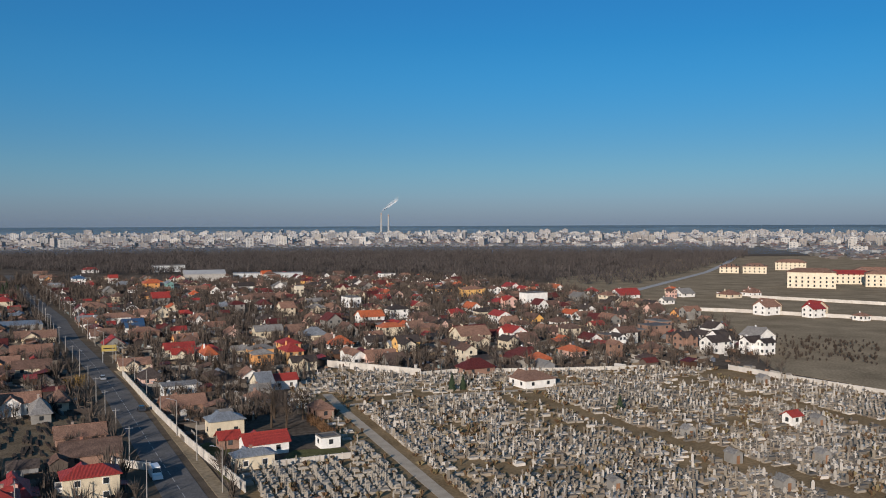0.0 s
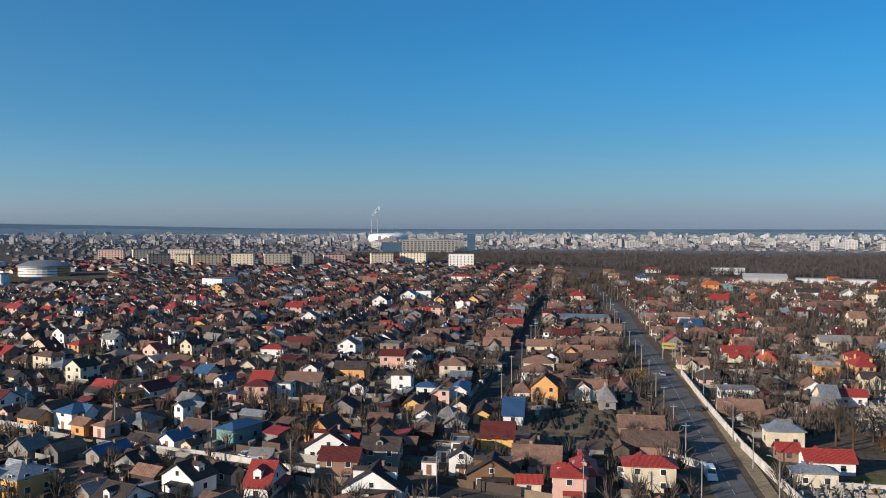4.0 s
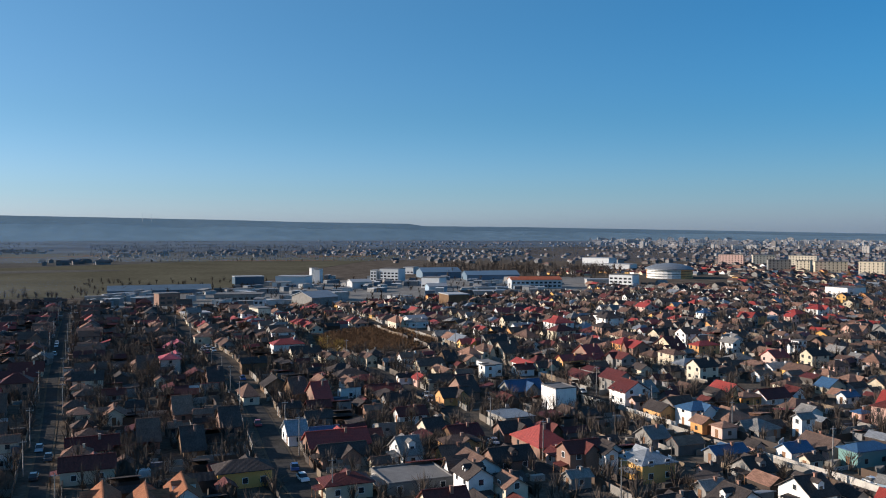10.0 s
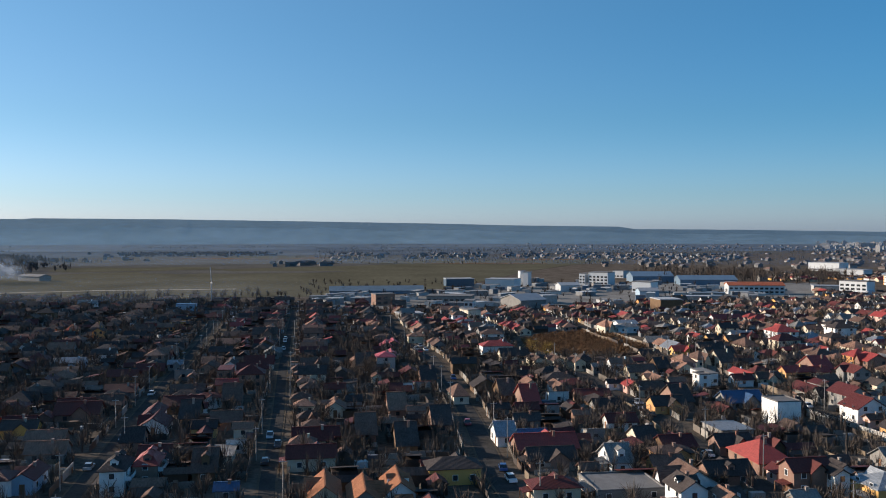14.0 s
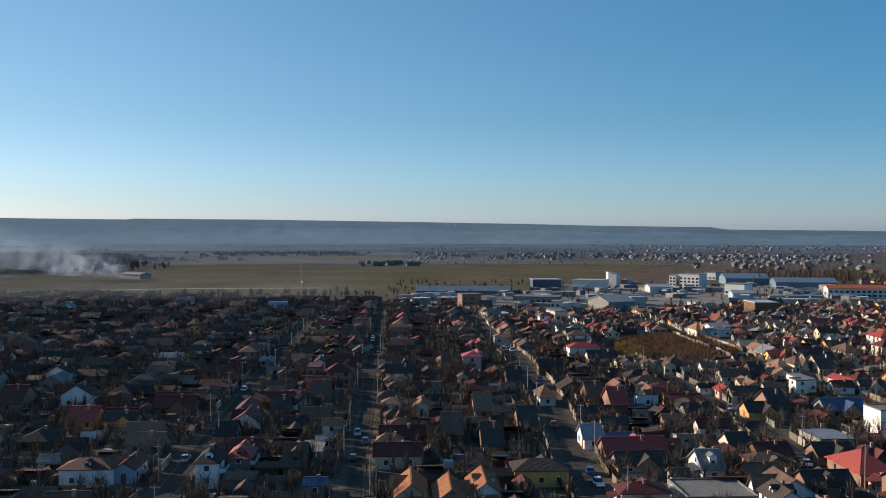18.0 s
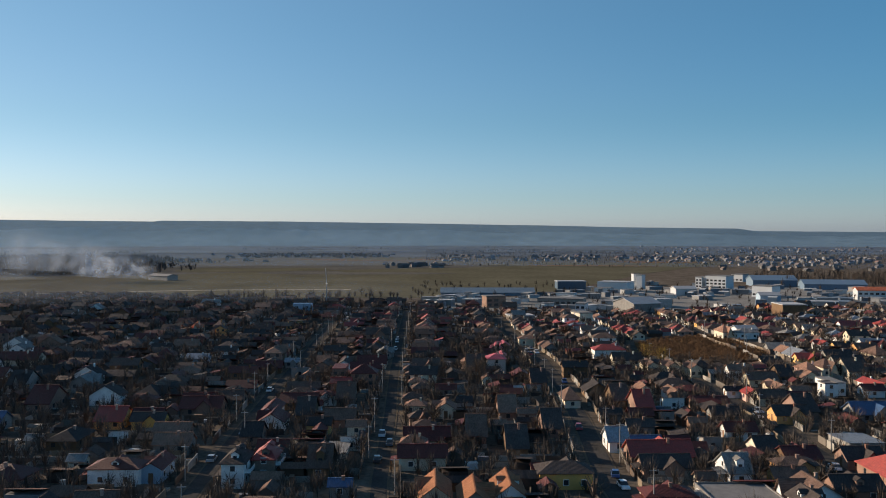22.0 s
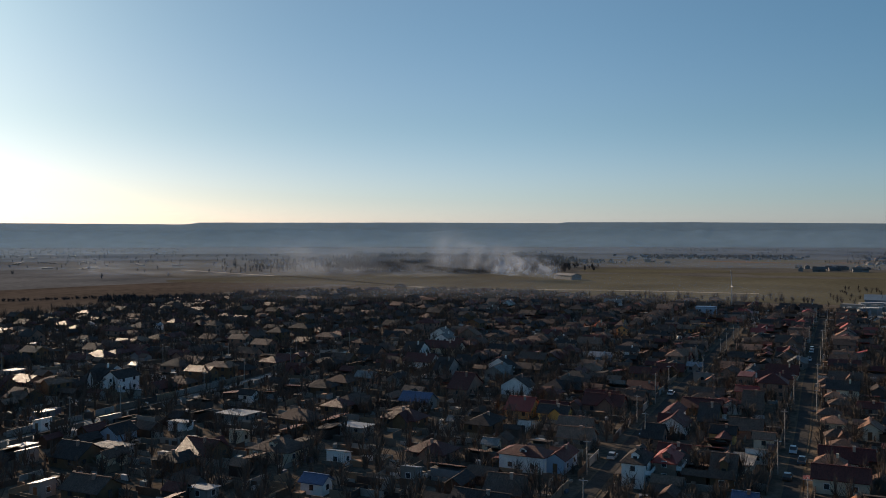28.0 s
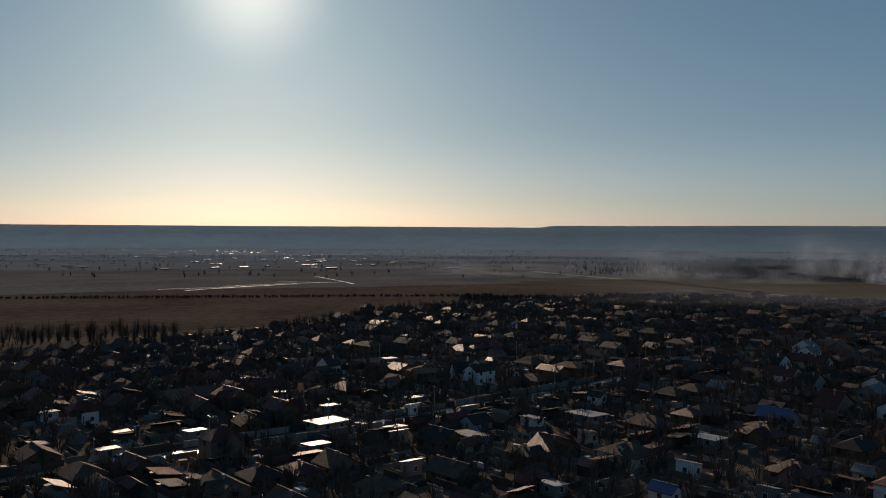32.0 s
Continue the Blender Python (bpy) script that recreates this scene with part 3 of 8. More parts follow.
ribbon("road_pale_lane", [(-257, -260), (-279, -243), (-301, -225)], 4, 0.15, GRAVEL, "pale gravel lane between gardens")
ribbon("road_pale_track", [(-191, -310), (-200, -303), (-210, -295)], 4, 0.15, GRAVEL, "short pale track beside the plots")
ribbon("road_plain", [polar(-182, 400), polar(-176, 395), polar(-170, 388), polar(-164, 387)], 7, 0.15, WET_LANE, "straight country road past bare trees")
ribbon("road_cemetery_path", [(4, 140), (0.5, 155), (-28.4, 233), (-34, 250)], 2.7, 0.12, GRAVEL, "pale gravel path through the cemetery", "path")
ribbon("road_cemetery_cross_path", [(-27, 234), (1, 248.5), (45, 262)], 2.4, 0.125, GRAVEL, "pale cross path between the graves", "path")
for i in range(60):
    k = i / 59 * (len(ROAD_A) - 4)
    j = int(k)
    (x0, y0), (x1, y1) = ROAD_A[j], ROAD_A[j + 1]
    x, y = x0 + (x1 - x0) * (k - j), y0 + (y1 - y0) * (k - j)
    d = math.hypot(x1 - x0, y1 - y0)
    e = (x1 - x0) / d * 1.5, (y1 - y0) / d * 1.5
    ribbon("trim_lane_mark", [(x - e[0], y - e[1]), (x + e[0], y + e[1])], 0.18, 0.166, PAINT, "white dashed lane mark", "road marking", low=0.15)

# ---------------------------------------------------------------- houses

TAKEN, FRONT = {}, {}


def free(x, y, rad):
    for i in range(int((x - 24) // 12), int((x + 24) // 12) + 1):
        for j in range(int((y - 24) // 12), int((y + 24) // 12) + 1):
            for a, b, q in TAKEN.get((i, j), ()):
                if (a - x) ** 2 + (b - y) ** 2 < (q + rad) ** 2:
                    return False
    return True


def take(x, y, rad):
    TAKEN.setdefault((int(x // 12), int(y // 12)), []).append((x, y, rad))


def clear_front(x, y, rad):
    """Keep tall houses off the open yard before a house that stands free."""
    FRONT.setdefault((int(x // 24), int(y // 24)), []).append((x, y, rad))


def yard_free(x, y, rad):
    for i in range(int(x // 24) - 1, int(x // 24) + 2):
        for j in range(int(y // 24) - 1, int(y // 24) + 2):
            if any((a - x) ** 2 + (b - y) ** 2 < (q + rad) ** 2 for a, b, q in FRONT.get((i, j), ())):
                return False
    return True


def take_rect(x, y, deg, w, l):
    """Reserve a rectangle by a row of discs."""
    rad = min(w, l) / 2
    n = max(1, int(round(max(w, l) / min(w, l) * 1.3)))
    span = max(w, l) - 2 * rad
    a = radians(deg + (90 if l >= w else 0))
    for i in range(n):
        k = (i / (n - 1) - 0.5) * span if n > 1 else 0
        take(x + math.cos(a) * k, y + math.sin(a) * k, rad)


def near_line(line, x, y):
    best = 1e9
    for (x0, y0), (x1, y1) in zip(line, line[1:]):
        dx, dy = x1 - x0, y1 - y0
        t = max(0, min(1, ((x - x0) * dx + (y - y0) * dy) / (dx * dx + dy * dy)))
        best = min(best, math.hypot(x - x0 - t * dx, y - y0 - t * dy))
    return best


ROOF_WORDS = {"brown": "brown clay tile", "clay": "weathered orange-brown clay tile", "terracotta": "sunlit terracotta tile", "red": "bright red metal tile", "orange": "vivid orange-red metal tile", "pink": "pinkish red metal tile", "maroon": "dark maroon metal tile",
              "dark": "dark brown shingle", "blue": "blue sheet-metal", "steel": "silver galvanised sheet", "grey": "grey corrugated sheet", "flat": "flat bitumen"}
WALL_WORDS = {"white": "white plastered", "cream": "cream plastered", "yellow": "yellow plastered", "orange": "orange plastered", "pink": "pink plastered", "grey": "bare grey rendered", "brick": "bare brick", "green": "pale green plastered", "blue": "pale blue plastered", "wood": "timber-boarded"}
SHAPE_WORDS = {"gable": "gable roof", "hip": "hipped roof", "shed": "lean-to roof", "flat": "roof"}


def windows_on(parent, w, l, h, floors, level, wall_l, gable_rise=0.0):
    """Rows of windows on the four outer faces, and a door."""
    def one(px, py, deg, z, ww=1.15, hh=1.25):
        fr = part("window", shared(("window", ww, hh), lambda g: g.box(-ww / 2, -0.05, 0, ww / 2, 0.02, hh)), FRAME_WHITE, parent, "", (px, py, z), deg) if level >= 2 else None
        part("window" if fr is None else "pane", shared(("pane", ww, hh), lambda g: g.box(-ww / 2 + 0.1, -0.065, 0.1, ww / 2 - 0.1, -0.01, hh - 0.1)), GLASS, fr or parent, "", (0, 0, 0) if fr else (px, py, z), 0 if fr else deg)
        return fr
    for face, (span, off, deg) in enumerate(((w, l / 2, 0), (l, w / 2, 90), (w, l / 2, 180), (l, w / 2, 270))):
        n = max(1, min(3, int(span / 3.4)))
        if level < 2:
            n = min(n, 2)
        a = radians(deg)
        for fl in range(floors):
            for i in range(n):
                k = (i + 0.5) / n * span - span / 2
                x, y = k * math.cos(a) + off * math.sin(a), k * math.sin(a) - off * math.cos(a)
                if face == 0 and fl == 0 and i == n - 1:
                    part("door", shared(("door",), lambda g: g.box(-0.5, -0.05, 0, 0.5, 0.02, 2.05)), DOOR_WOOD, parent, "", (x, y, 0.1), deg)
                    continue
                one(x, y, deg, 0.85 + fl * 2.5)
        if face in (0, 2) and gable_rise > 2.2 and level >= 2:
            one(off * math.sin(a), -off * math.cos(a), deg, h + 0.2, 1.0, 1.1)


HOUSE_COUNT = [0]
JOINED = {}


def joined(piece, tint):
    """The common mesh of all far walls or roofs of one colour."""
    return JOINED.setdefault((piece, tint), Geo())


def vary(mat):
    """The same paint or tile, its tint picked house by house inside a joined mesh."""
    m = mat.copy()
    n, li = m.node_tree.nodes, m.node_tree.links
    isl = n.new("ShaderNodeNewGeometry")
    ramp = next(k for k in n if k.type == "VALTORGB")
    li.new(isl.outputs["Random Per Island"], ramp.inputs[0])
    return m


def far_house(x, y, deg, w, l, h, kind, rise, roof, wall, panes=True):
    """A house far off: walls, roof, chimney and windows go into the joined meshes."""
    gw, gr, gp = joined("walls", wall), joined("roofs", roof), joined("windows", "dark")
    for q in (gw, gr, gp):
        q.place(x, y, 0, deg)
    if kind == "gable":
        gw.gable_walls(w, l, h, rise - 0.06)
        gr.gable_roof(w, l, h, rise)
    elif kind == "hip":
        gw.box(-w / 2, -l / 2, 0, w / 2, l / 2, h)
        gr.hip_roof(w, l, h + 0.06, rise)
    else:
        gw.box(-w / 2, -l / 2, 0, w / 2, l / 2, h)
        gr.box(-w / 2 - 0.1, -l / 2 - 0.1, h + 0.01, w / 2 + 0.1, l / 2 + 0.1, h + 0.3)
    if not panes:
        return
    if kind != "flat":
        if int(abs(x * 7 + y * 3)) % 9 < 4:
            sx = 1 if int(abs(x * 3 + y)) % 2 else -1
            c, s_ = math.cos(radians(deg)), math.sin(radians(deg))
            dx, dy = sx * (w / 4 + 0.5), l * 0.12
            for q, f in ((gw, gw.gable_walls), (gr, gr.gable_roof)):
                q.place(x + c * dx - s_ * dy, y + s_ * dx + c * dy, 0, deg + 90 * sx)
                f(l * 0.4, w / 2 + 1.0, h - 0.02, rise * 0.86)
        gw.place(x, y, 0, deg)
        gw.box(w * 0.1, l * 0.2, h + rise * 0.5, w * 0.1 + 0.45, l * 0.2 + 0.5, h + rise + 0.6)
    for z in ((1.0,) if h < 4 else (1.0, 3.5)):
        z = min(z, h - 1.3)
        for k in (-0.27, 0.27):
            gp.box(k * w - 0.55, -l / 2 - 0.04, z, k * w + 0.55, -l / 2 + 0.02, z + 1.1)
            gp.box(k * w - 0.55, l / 2 - 0.02, z, k * w + 0.55, l / 2 + 0.04, z + 1.1)
            gp.box(-w / 2 - 0.04, k * l - 0.55, z, -w / 2 + 0.02, k * l + 0.55, z + 1.1)
            gp.box(w / 2 - 0.02, k * l - 0.55, z, w / 2 + 0.04, k * l + 0.55, z + 1.1)



def house(x, y, deg, w, l, floors, roof, wall, kind="gable", rise=None, level=2, chimneys=1, label="", h=None, yard=True, blank=False):
    """A dwelling: walls, roof, chimney, windows, door. The ridge runs along the local y."""
    w, l = round(w * 2) / 2, round(l * 2) / 2
    h = h or {1: 2.5, 2: 4.8, 3: 7.6}[floors]
    if rise is None:
        rise = round(w * (0.31 if kind == "gable" else 0.25), 1)
    if kind == "flat":
        rise = 0
    if level == 0:
        take_rect(x, y, deg, w + 0.6, l + 0.6)
        d = math.hypot(x, y)
        for k in (5.0, 11.0) if yard else ():
            clear_front(x - x / d * (k + w / 2), y - y / d * (k + w / 2), max(w, l) * 0.42)
        return far_house(x, y, deg, w, l, h, "gable" if kind == "shed" else kind, rise, roof, wall)
    floor_word = {1: "single-storey", 2: "two-storey", 3: "three-storey"}[floors]
    label = label or f"{WALL_WORDS[wall]} {floor_word} house with {ROOF_WORDS[roof]} {SHAPE_WORDS[kind]}"
    ob = thing("house", x, y, deg, label, "house", "suburban houses")
    HOUSE_COUNT[0] += 1
    take_rect(x, y, deg, w + 0.6, l + 0.6)
    if yard:
        d = math.hypot(x, y)
        for k in (5.0, 11.0):
            clear_front(x - x / d * (k + w / 2), y - y / d * (k + w / 2), max(w, l) * 0.42)
    # many houses have a cross gable on one long side
    turn = 0
    if kind in ("gable", "hip") and l > 7 and int(abs(x * 7 + y * 3)) % 5 < 3:
        turn = 90 if int(abs(x * 3 + y)) % 2 else -90
    k = max(0.6, w * 0.12)

    def wing(g, f):
        sx = 1 if turn > 0 else -1
        g.place(sx * (w / 4 + k / 2), l * 0.12, 0, turn)
        f(l * 0.40, w / 2 + k, h - 0.02, rise * 0.86)
        g.place(0, 0, 0, 0)
    if kind == "gable":
        part("wall", shared(("wall", w, l, h, rise, turn), lambda g: (g.gable_walls(w, l, h, rise - 0.06), turn and wing(g, lambda a, b, c, d: g.gable_walls(a, b, c, d - 0.06)))), PLASTER[wall], ob)
        part("roof", shared(("roof", w, l, h, rise, turn), lambda g: (g.gable_roof(w, l, h, rise), turn and wing(g, g.gable_roof))), ROOF[roof], ob)
    elif kind == "hip":
        part("wall", shared(("wall_box", w, l, h, rise, turn), lambda g: (g.box(-w / 2, -l / 2, 0, w / 2, l / 2, h), turn and wing(g, lambda a, b, c, d: g.gable_walls(a, b, c, d - 0.06)))), PLASTER[wall], ob)
        part("roof", shared(("hip", w, l, h, rise, turn), lambda g: (g.hip_roof(w, l, h + 0.06, rise), turn and wing(g, g.gable_roof))), ROOF[roof], ob)
    elif kind == "shed":
        part("wall", shared(("wall_shed", w, l, h, rise), lambda g: g.hexa([(-w / 2, -l / 2, 0), (w / 2, -l / 2, 0), (w / 2, l / 2, 0), (-w / 2, l / 2, 0), (-w / 2, -l / 2, h), (w / 2, -l / 2, h + rise - 0.05), (w / 2, l / 2, h + rise - 0.05), (-w / 2, l / 2, h)])), PLASTER[wall], ob)
        part("roof", shared(("lean", w, l, h, rise), lambda g: g.shed_roof(w, l, h + 0.02, rise)), ROOF[roof], ob)
    elif roof in ("steel", "grey"):
        part("wall", shared(("wall_low", w, l, h), lambda g: g.box(-w / 2, -l / 2, 0, w / 2, l / 2, h * 0.86)), PLASTER[wall], ob)
        part("roof", shared(("sheet_roof", w, l, h), lambda g: g.place(0, 0, -h * 0.14).shed_roof(w, l, h, 0.25, 0.35, 0.1)), ROOF[roof], ob)
    else:
        part("wall", shared(("wall_box", w, l, h), lambda g: g.box(-w / 2, -l / 2, 0, w / 2, l / 2, h)), PLASTER[wall], ob)
        part("roof", shared(("parapet", w, l, h), lambda g: (g.box(-w / 2 + 0.2, -l / 2 + 0.2, h, w / 2 - 0.2, l / 2 - 0.2, h + 0.1), g.box(-w / 2 - 0.05, -l / 2 - 0.05, h + 0.004, w / 2 + 0.05, -l / 2 + 0.2, h + 0.35), g.box(-w / 2 - 0.05, l / 2 - 0.2, h + 0.004, w / 2 + 0.05, l / 2 + 0.05, h + 0.35),
                                                                 g.box(-w / 2 - 0.05, -l / 2 + 0.2, h + 0.004, -w / 2 + 0.2, l / 2 - 0.2, h + 0.35), g.box(w / 2 - 0.2, -l / 2 + 0.2, h + 0.004, w / 2 + 0.05, l / 2 - 0.2, h + 0.35))), ROOF[roof], ob)
    if chimneys and kind in ("gable", "hip") and level >= 1 and int(abs(x * 5 + y * 11)) % 10 < 7:
        cz = h + rise * 0.45
        part("chimney", shared(("chimney", round(rise, 1)), lambda g: (g.box(-0.22, -0.28, 0, 0.22, 0.28, rise * 0.55 + 0.6), g.box(-0.29, -0.35, rise * 0.55 + 0.6, 0.29, 0.35, rise * 0.55 + 0.72))), CHIMNEY, ob, "", (w * 0.12, l * 0.14 if kind == "gable" else 0.3, cz))
    if level >= 1 and kind == "gable":
        part("ridge", shared(("ridge", l, h, rise), lambda g: g.box(-0.14, -l / 2 - 0.45, h + rise + 0.12, 0.14, l / 2 + 0.45, h + rise + 0.27)), ROOF[roof], ob)
    if level == 2 and kind in ("gable", "hip") and not turn and w > 4.5:
        # a dormer on each long slope and a lean-to porch before the door
        for sx in (-1, 1):
            dm = part("dormer", shared(("dormer", w, rise), lambda g: g.place(0, 0, 0, 90).gable_walls(1.5, w * 0.24, rise * 0.62, 0.45)), PLASTER[wall], ob, "", (sx * w * 0.25, 0.2, h + rise * 0.16))
            part("dormer_roof", shared(("dormer_roof", w, rise), lambda g: g.place(0, 0, 0, 90).gable_roof(1.5, w * 0.24, rise * 0.62, 0.5, 0.2, 0.1)), ROOF[roof], dm)
            part("pane", shared(("dormer_pane", w, rise), lambda g: g.box(w * 0.12 - 0.05, -0.4, 0.25, w * 0.12 + 0.03, 0.4, 0.95)), GLASS, dm, "", (0, 0, 0), 0 if sx > 0 else 180)
    if level == 2 and w > 4.5:
        pw = round(w * 0.6, 1)
        pc = part("porch", shared(("porch", pw), lambda g: g.hexa([(-pw / 2, -1.9, 2.05), (pw / 2, -1.9, 2.05), (pw / 2, 0, 2.35), (-pw / 2, 0, 2.35), (-pw / 2, -1.9, 2.15), (pw / 2, -1.9, 2.15), (pw / 2, 0, 2.45), (-pw / 2, 0, 2.45)])), ROOF[roof], ob, "", (w * 0.1, -l / 2, 0))
        for k in (-1, 1):
            part("post", shared(("porch_post",), lambda g: g.box(-0.08, -0.08, 0, 0.08, 0.08, 2.06)), DOOR_WOOD, pc, "", (k * (pw / 2 - 0.15), -1.75, 0))
    if level == 2 and floors >= 2 and w > 4.5:
        bl = part("balcony", shared(("balcony", w), lambda g: g.box(-w * 0.36, -1.0, 2.55, w * 0.36, 0, 2.7)), CONCRETE, ob, "", (0, l / 2 + 1.0, 0))
        part("railing", shared(("railing", w), lambda g: (g.box(-w * 0.36, -0.06, 2.7, w * 0.36, 0, 3.5), g.box(-w * 0.36, -1.0, 2.7, -w * 0.36 + 0.06, -0.06, 3.5), g.box(w * 0.36 - 0.06, -1.0, 2.7, w * 0.36, -0.06, 3.5))), DOOR_WOOD if wall in ("orange", "yellow") else FRAME_WHITE, bl)
    if level >= 1 and not blank:
        windows_on(ob, w, l, h, floors, level, wall, rise if kind == "gable" else 0)
    return ob


# three alike long narrow houses in a row, gables to the street
house(-159.4, -20.7, 98, 5.5, 11.0, 1, "terracotta", "cream", "gable", 2.1, level=2, chimneys=0, label="long narrow house with a sunlit terracotta gable roof")
house(-156.7, -13.2, 98, 5.5, 11.0, 1, "terracotta", "grey", "gable", 2.1, level=2, chimneys=0, label="long narrow house with a sunlit terracotta gable roof")
house(-161.8, -7.2, 98, 5.5, 11.0, 1, "terracotta", "white", "gable", 2.1, level=2, chimneys=0, label="long narrow house with a sunlit terracotta gable roof")
house(-223.8, 90.4, 8, 7.8, 6.6, 3, "flat", "white", "flat", level=1, h=6.6, blank=True, label="tall blank white rendered block with a flat roof")
house(-157.8, 83.0, 8, 8.1, 7.8, 2, "steel", "yellow", "hip", level=2, h=3.7, label="ochre yellow two-storey house with a silver metal roof")
house(-183.3, 69.5, 8, 13.4, 7.4, 1, "red", "brick", "hip", level=1, h=2.4)
house(-307.4, 186.4, 8, 6.0, 10.0, 2, "red", "orange", "hip", level=0, h=4.3, label="vivid orange house under a bright red hipped roof")
house(-325.9, 211.0, 98, 6.8, 6.2, 2, "grey", "white", "gable", level=0, h=3.7)
house(-398.2, 160.6, 8, 12.1, 10.4, 2, "red", "white", "hip", level=0, h=4.7)
house(-433.0, 204.3, 8, 8.0, 15.6, 2, "dark", "white", "hip", level=0, h=3.9, yard=False)
house(-477.1, 250.0, 8, 10.8, 9.3, 1, "red", "pink", "hip", level=0, h=3.4, yard=False)
house(-445.6, 270.8, 8, 7.0, 8.8, 1, "blue", "cream", "hip", level=0, h=3.0, yard=False)
house(-436.6, 340.1, 8, 10.1, 11.2, 2, "red", "white", "hip", level=0, h=4.0, yard=False)
house(-422.4, 313.6, 8, 8.8, 7.6, 1, "red", "brick", "hip", level=0, h=3.4, yard=False)
house(-292.9, 122.6, 8, 5.1, 8.6, 1, "red", "orange", "gable", level=0, h=3.0)
house(-306.2, 135.9, 8, 11.8, 6.5, 1, "red", "brick", "gable", level=0, h=2.5)
house(-227.9, 114.1, 98, 8.7, 8.1, 2, "maroon", "white", "gable", level=1, h=4.0)
house(-198.6, 118.4, 8, 6.7, 8.7, 2, "blue", "white", "hip", level=1, h=4.2)
house(-205.4, 111.5, 98, 4.8, 7.4, 1, "dark", "orange", "gable", level=1, h=3.0)
house(-256.7, 155.1, 8, 7.2, 7.6, 2, "dark", "cream", "gable", level=0, h=5.0)
house(-189.3, 114.6, 98, 4.0, 4.5, 1, "clay", "orange", "gable", level=1, h=2.9)
house(-183.9, 117.1, 8, 4.0, 4.5, 1, "clay", "pink", "hip", level=1, h=2.8)
house(-216.4, 144.9, 8, 5.2, 6.9, 1, "clay", "orange", "hip", level=1, h=2.7)
house(-164.5, 105.2, 8, 4.1, 8.5, 1, "blue", "grey", "gable", level=1, h=2.4)
house(-151.5, 103.1, 8, 7.2, 5.3, 1, "dark", "grey", "gable", level=2, h=2.4)
house(-133.7, 102.2, 8, 8.1, 5.8, 1, "dark", "white", "gable", level=2, h=3.2)
house(-155.4, 133.1, 8, 5.2, 10.2, 1, "blue", "green", "hip", level=1, h=3.5, label="pale house with green porch and deep blue hipped roof")
house(-120.8, 109.6, 118, 10.3, 4.5, 1, "red", "white", "gable", level=2, h=2.7)
house(-132.4, 87.1, 98, 8.6, 6.4, 1, "dark", "white", "gable", level=2, h=2.6)
house(-171.0, 80.8, 98, 4.0, 4.5, 1, "dark", "white", "gable", level=1, h=3.0)
house(-289.9, 104.2, 98, 4.1, 12.9, 1, "red", "white", "gable", level=0, h=2.6)
house(-478.8, 161.8, 8, 8.0, 16.6, 1, "red", "white", "gable", level=0, h=2.4, yard=False)
house(-193.9, 148.5, 98, 5.0, 4.6, 1, "grey", "white", "gable", level=1, h=2.6)
house(-192.2, 174.0, 118, 12.2, 6.2, 1, "red", "pink", "gable", level=1, h=3.2)
house(-244.4, 226.3, 118, 5.5, 9.1, 1, "red", "white", "hip", level=0, h=3.3)
house(-283.7, 202.2, 8, 7.6, 7.2, 1, "red", "pink", "gable", level=0, h=2.6)
house(-322.6, 179.5, 8, 11.4, 6.5, 1, "maroon", "cream", "gable", level=0, h=2.5)
house(-181.4, 96.7, 8, 6.3, 4.9, 1, "grey", "grey", "gable", level=1, h=2.4)
house(-218.9, 162.2, 98, 5.1, 5.2, 1, "maroon", "white", "gable", level=1, h=2.6)
house(-274.5, 230.9, 98, 4.0, 4.5, 1, "grey", "white", "gable", level=0, h=2.7)
house(-306.7, 229.8, 8, 4.0, 4.5, 2, "flat", "white", "flat", level=0, h=4.7)
house(-236.6, 98.4, 8, 7.2, 4.5, 1, "dark", "grey", "gable", level=1, h=2.4)
house(-225.9, 180.4, 98, 6.8, 5.6, 1, "blue", "cream", "gable", level=0, h=2.5)
house(-322.9, 224.1, 8, 7.1, 5.6, 1, "brown", "cream", "hip", level=0, h=2.8)
house(-413.3, 271.1, 98, 7.4, 7.7, 1, "dark", "white", "gable", level=0, h=2.4, yard=False)
house(-351.3, 294.4, 8, 8.7, 10.9, 1, "clay", "pink", "gable", level=0, h=2.4, yard=False)
house(-397.6, 228.5, 8, 7.7, 6.6, 1, "brown", "grey", "gable", level=0, h=2.4, yard=False)
house(-354.1, 173.8, 8, 9.9, 7.6, 1, "clay", "cream", "hip", level=0, h=2.8)
house(-361.6, 130.6, 8, 13.1, 6.1, 1, "brown", "cream", "hip", level=0, h=2.8)
house(-360.3, 115.1, 8, 6.2, 10.3, 1, "dark", "grey", "gable", level=0, h=2.5)
house(-101.6, 160.5, 118, 7.8, 6.8, 2, "maroon", "yellow", "gable", level=1, h=4.0, label="yellow two-storey villa with a dark red gable roof")
house(-63.9, 154.3, 118, 5.7, 9.5, 2, "red", "cream", "hip", level=2, h=4.9, label="cream two-storey house with a bright red hipped roof")
house(-75.4, 149.7, 118, 10.3, 4.5, 1, "red", "pink", "hip", level=2, h=3.1)
house(-82.6, 194.2, 118, 6.2, 10.3, 1, "clay", "brick", "gable", level=1, h=2.4)
house(-74.2, 179.4, 118, 7.0, 11.6, 1, "brown", "brick", "gable", level=1, h=2.4)
house(-98.7, 142.5, 28, 4.9, 6.2, 2, "dark", "white", "gable", level=2, h=3.8)
house(-119.6, 140.6, 28, 5.8, 13.0, 1, "dark", "grey", "gable", level=2, h=3.1)
house(-127.4, 134.6, 28, 10.3, 6.2, 1, "maroon", "white", "gable", level=2, h=3.0)
